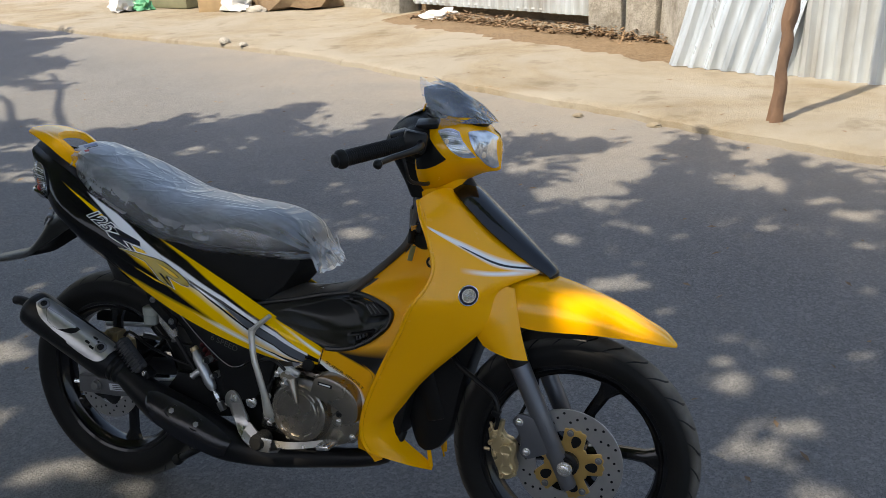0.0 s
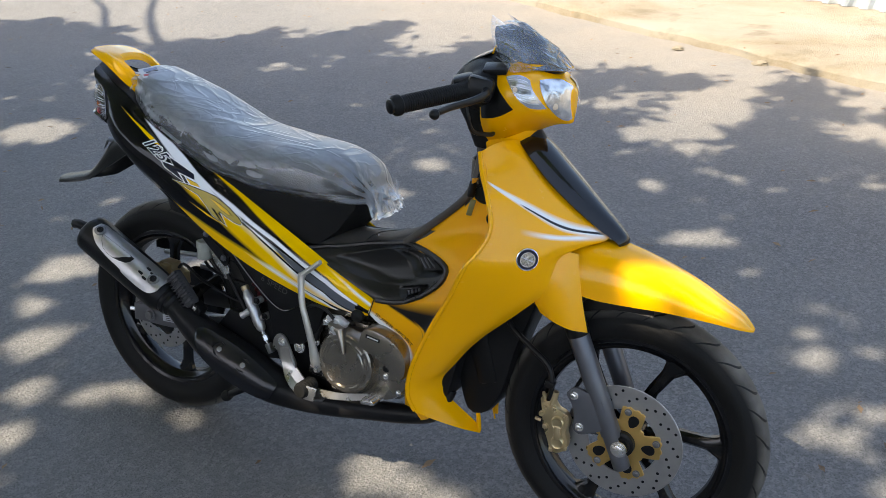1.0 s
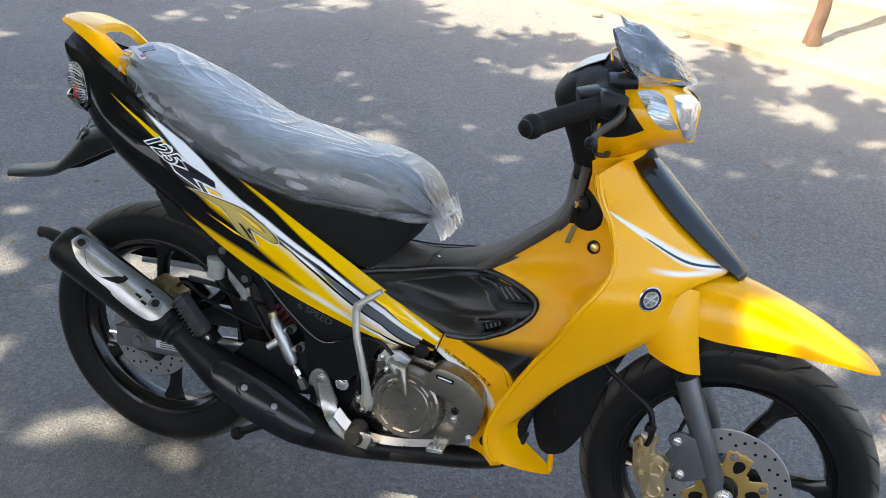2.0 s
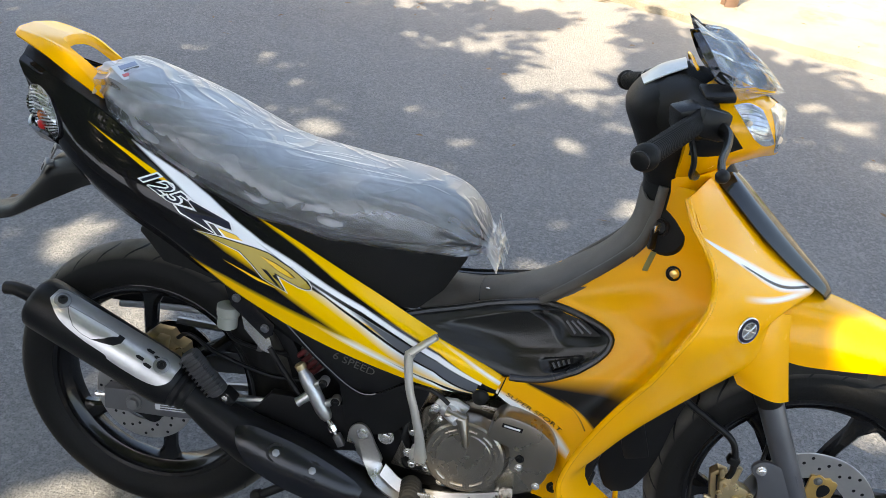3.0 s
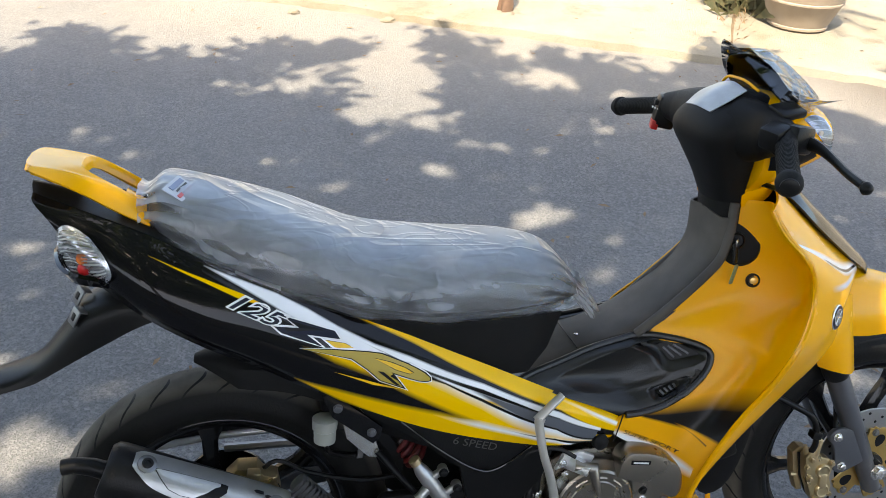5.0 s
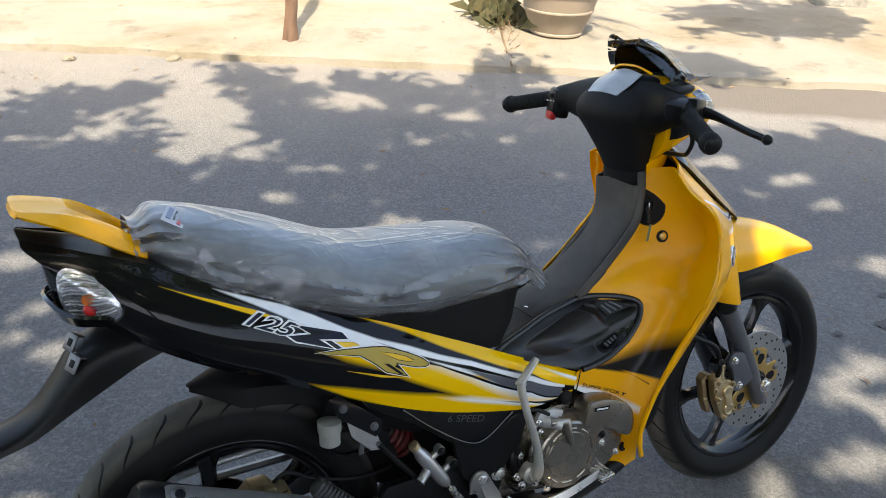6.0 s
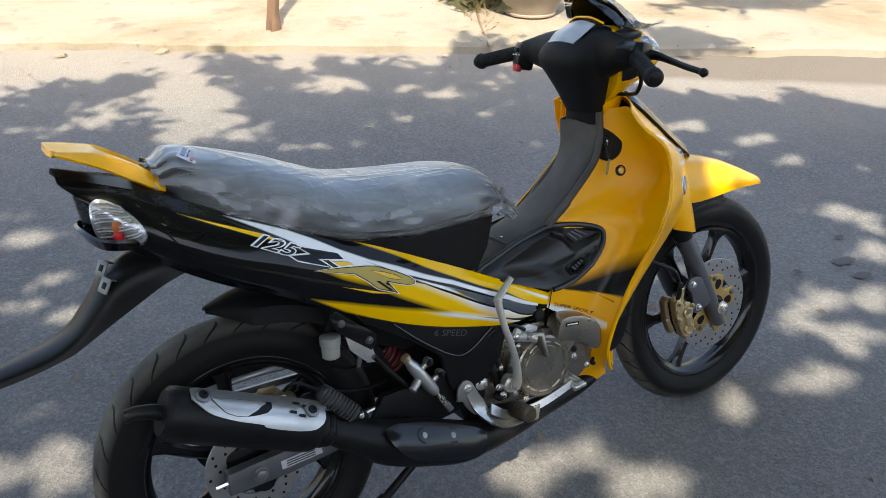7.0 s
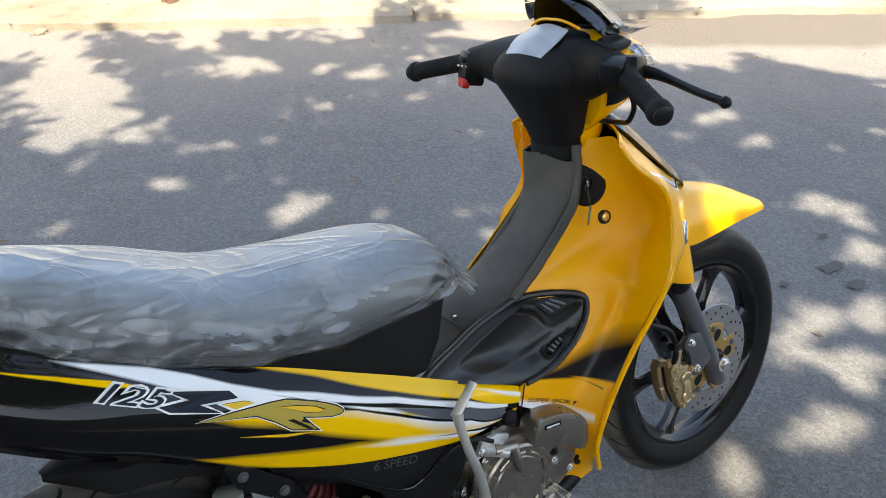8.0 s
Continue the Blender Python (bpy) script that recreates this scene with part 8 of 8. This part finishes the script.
for x in (0.279, 0.346):
    k = int(np.argmin(np.abs(GUARD[:, 0] - x - 0.012)))
    ax = Vector((0.30, -0.80, 0.52)).normalized()
    c = Vector(GUARD[k][:3]) + ax * (GUARD[k][3] + 0.0095)
    part("guard_cup", lathe([(0, 0.017), (0.004, 0.0165), (0.004, 0.0125), (0.0015, 0.0115)], c, ax, 20), SATIN, cs)
    part("guard_bolt", bolt(c + ax * 0.0015, ax, 0.0072, 0.005), STEEL_GREY, cs)

# side stand
stand = part("side_stand", tube([(0.36, 0.085, 0.235), (0.32, 0.14, 0.12), (0.285, 0.20, -0.03)], [0.012, 0.011, 0.010], 10), MATT_BLACK, bike, "black side stand bearing on the road")
part("stand_foot", box((0.06, 0.035, 0.008), pose(0.28, 0.205, -0.036, 11, 0, 10), 0.002), MATT_BLACK, stand)
centre = part("stand_tube", tube([(0.38, -0.07, 0.20), (0.33, -0.085, 0.15), (0.255, -0.095, 0.105)], 0.009, 10), MATT_BLACK, bike, "folded stand leg with rubber stop")
part("stand_stop", lathe([(0, 0.012), (0.012, 0.015), (0.02, 0.012)], (0.255, -0.095, 0.105), (-0.6, -0.1, -0.4), 14), RUBBER, centre)

# -- lettering and decals
def text_mesh(words, size=1.0, grow=0.0):
    """The built-in font's letters as flat polygons: vertices and faces."""
    cu = bpy.data.curves.new("words", "FONT")
    cu.body, cu.size, cu.resolution_u, cu.offset = words, size, 3, grow
    ob = bpy.data.objects.new("words", cu)
    me = bpy.data.meshes.new_from_object(ob)
    vs, fs = [tuple(v.co) for v in me.vertices], [tuple(p.vertices) for p in me.polygons]
    bpy.data.objects.remove(ob)
    bpy.data.meshes.remove(me)
    bpy.data.curves.remove(cu)
    return vs, fs


def decal(name, vs, fs, place, mat, parent, label=""):
    bm = bmesh.new()
    made = [bm.verts.new(place(*v[:2])) for v in vs]
    for f in fs:
        try:
            bm.faces.new([made[i] for i in f])
        except ValueError:
            pass
    bmesh.ops.triangulate(bm, faces=bm.faces[:])
    if len(vs) < 60:
        bmesh.ops.subdivide_edges(bm, edges=bm.edges[:], cuts=2)
    return part(name, bm, mat, parent, label, smooth=False)


def grown(pts, d):
    """The outline pts moved outwards by d."""
    p = np.array(pts, float)
    area = 0.5 * np.sum(p[:, 0] * np.roll(p[:, 1], -1) - np.roll(p[:, 0], -1) * p[:, 1])
    out = []
    for i in range(len(p)):
        a, b, c = p[i - 1], p[i], p[(i + 1) % len(p)]
        e1, e2 = (b - a) / np.linalg.norm(b - a), (c - b) / np.linalg.norm(c - b)
        n1, n2 = np.array((e1[1], -e1[0])), np.array((e2[1], -e2[0]))
        n = n1 + n2
        n /= max(0.55, np.linalg.norm(n)) * max(0.55, np.linalg.norm(n)) / 2
        out.append(tuple(b + n * d * (1 if area > 0 else -1)))
    return out


right_cowl = [o for o in bike.children if o.name.startswith("side_cowl")][0]


def cowl_place(lift):
    """Places decal coordinates, metres along and up, on the right side cowl."""
    def at(x, y):
        p, d, up = np.array((0.045, 0.728)), np.array((0.895, -0.446)), np.array((0.446, 0.895))
        u, w = p + d * x + up * y
        j = int(np.argmin(np.abs(COWL_GRID[12, :, 0] - u)))
        col = COWL_GRID[:, j]
        k = int(np.argmin(np.abs(col[:, 2] - w)))
        k0 = min(max(k - (1 if col[k, 2] < w else 0), 0), len(col) - 2)
        f = np.clip((w - col[k0, 2]) / (col[k0 + 1, 2] - col[k0, 2] + 1e-9), -1, 2)
        y0 = col[k0, 1] + (col[k0 + 1, 1] - col[k0, 1]) * f
        return (u, y0 - lift, w)
    return at


def emblem(outlines, fill, name, edge=0.0026, line=0.0012):
    for grow, lift, mat, nm in ((edge, 0.0014, WHITE_INK, "decal_edge"), (line, 0.0018, INK, "decal_line"), (0.0, 0.0022, fill, name)):
        for pts in outlines:
            q = grown(pts, grow) if grow else pts
            decal(nm, q, [tuple(range(len(q)))], cowl_place(lift), mat, right_cowl)


plain = text_mesh("125", 1.0)[0]
wide, tall = max(v[0] for v in plain), max(v[1] for v in plain)
for grow, lift, mat, nm in ((0.070, 0.0022, WHITE_INK, "number_edge"), (0.008, 0.0029, NAVY, "number")):
    def lay(x, y, l=lift):
        f, g = x / wide, y / tall
        return cowl_place(l)(-0.0130 + 0.080 * f + 0.018 * g, 0.0015 - 0.002 * f + 0.0205 * g)
    vs, fs = text_mesh("125", 1.0, grow)
    decal(nm, vs, fs, lay, mat, right_cowl, "black racing number with white edge" if nm == "number" else "")
# angular zigzag, flash and swept letter shape behind the number
emblem([[(0.0782, 0.0176), (0.1588, 0.0226), (0.1691, 0.0164), (0.1201, 0.0056), (0.1501, -0.0027), (0.0838, -0.0048), (0.0710, -0.0005), (0.1079, 0.0105)]], NAVY, "zigzag", 0.0032, 0.0006)
emblem([[(0.150, 0.0075), (0.1800, 0.0130), (0.2000, 0.0110), (0.1687, 0.0020)]], YELLOW_INK, "flash", 0.0030, 0.0005)
emblem([[(0.1197, -0.0167), (0.1657, -0.0020), (0.2169, 0.0125), (0.2410, 0.0170), (0.2859, 0.0160), (0.3054, 0.0146), (0.3210, 0.0120), (0.3305, 0.0082), (0.3318, 0.0048), (0.3270, 0.0014), (0.3150, -0.0010), (0.2979, -0.0026), (0.2669, -0.0033), (0.2950, -0.0197), (0.2553, -0.0207), (0.2286, -0.0109), (0.1992, -0.0040)]], GOLD_INK, "swept_emblem", 0.0030, 0.0016)
window = [(0.2310, 0.0082), (0.2600, 0.0108), (0.2850, 0.0104), (0.3000, 0.0076), (0.2960, 0.0042), (0.2720, 0.0028)]
decal("window_line", grown(window, 0.0010), [tuple(range(6))], cowl_place(0.0026), INK, right_cowl)
decal("emblem_window", window, [tuple(range(6))], cowl_place(0.0030), YELLOW_INK, right_cowl)
decal("emblem_slit", [(0.2454, -0.0086), (0.2550, -0.0067), (0.2894, -0.0185), (0.2820, -0.0200)], [(0, 1, 2, 3)], cowl_place(0.0027), INK, right_cowl)
decal("under_flash", [(0.1810, -0.0337), (0.2220, -0.0297), (0.2964, -0.0239), (0.2480, -0.0323)], [(0, 1, 2, 3)], cowl_place(0.0014), YELLOW_INK, right_cowl)

vs, fs = text_mesh("SUPER SPORT", 0.0115)
right_inner = [o for o in bike.children if o.name.startswith("inner_cover")][0]


def inner_place(x, y):
    u, w = 0.693 + 0.905 * (x * 1.62) + 0.40 * y + 0.10 * y, 0.432 - 0.425 * (x * 1.62) + 0.80 * y
    best = np.argmin((INNER_GRID[:, :, 0] - u) ** 2 + (INNER_GRID[:, :, 2] - w) ** 2)
    i, j = divmod(int(best), INNER_GRID.shape[1])
    return (u, INNER_GRID[i, j, 1] - 0.0016, w)


decal("lettering", vs, fs, inner_place, INK, right_inner, "thin black slanted lettering")
vs, fs = text_mesh("6 SPEED", 0.020)
decal("embossed_words", vs, fs, lambda x, y: (0.385 + 0.955 * x * 1.15 + 0.3 * y, -0.1322, 0.452 - 0.27 * x * 1.15 + 0.95 * y), GREY_PRINT, plate_black, "raised grey lettering")
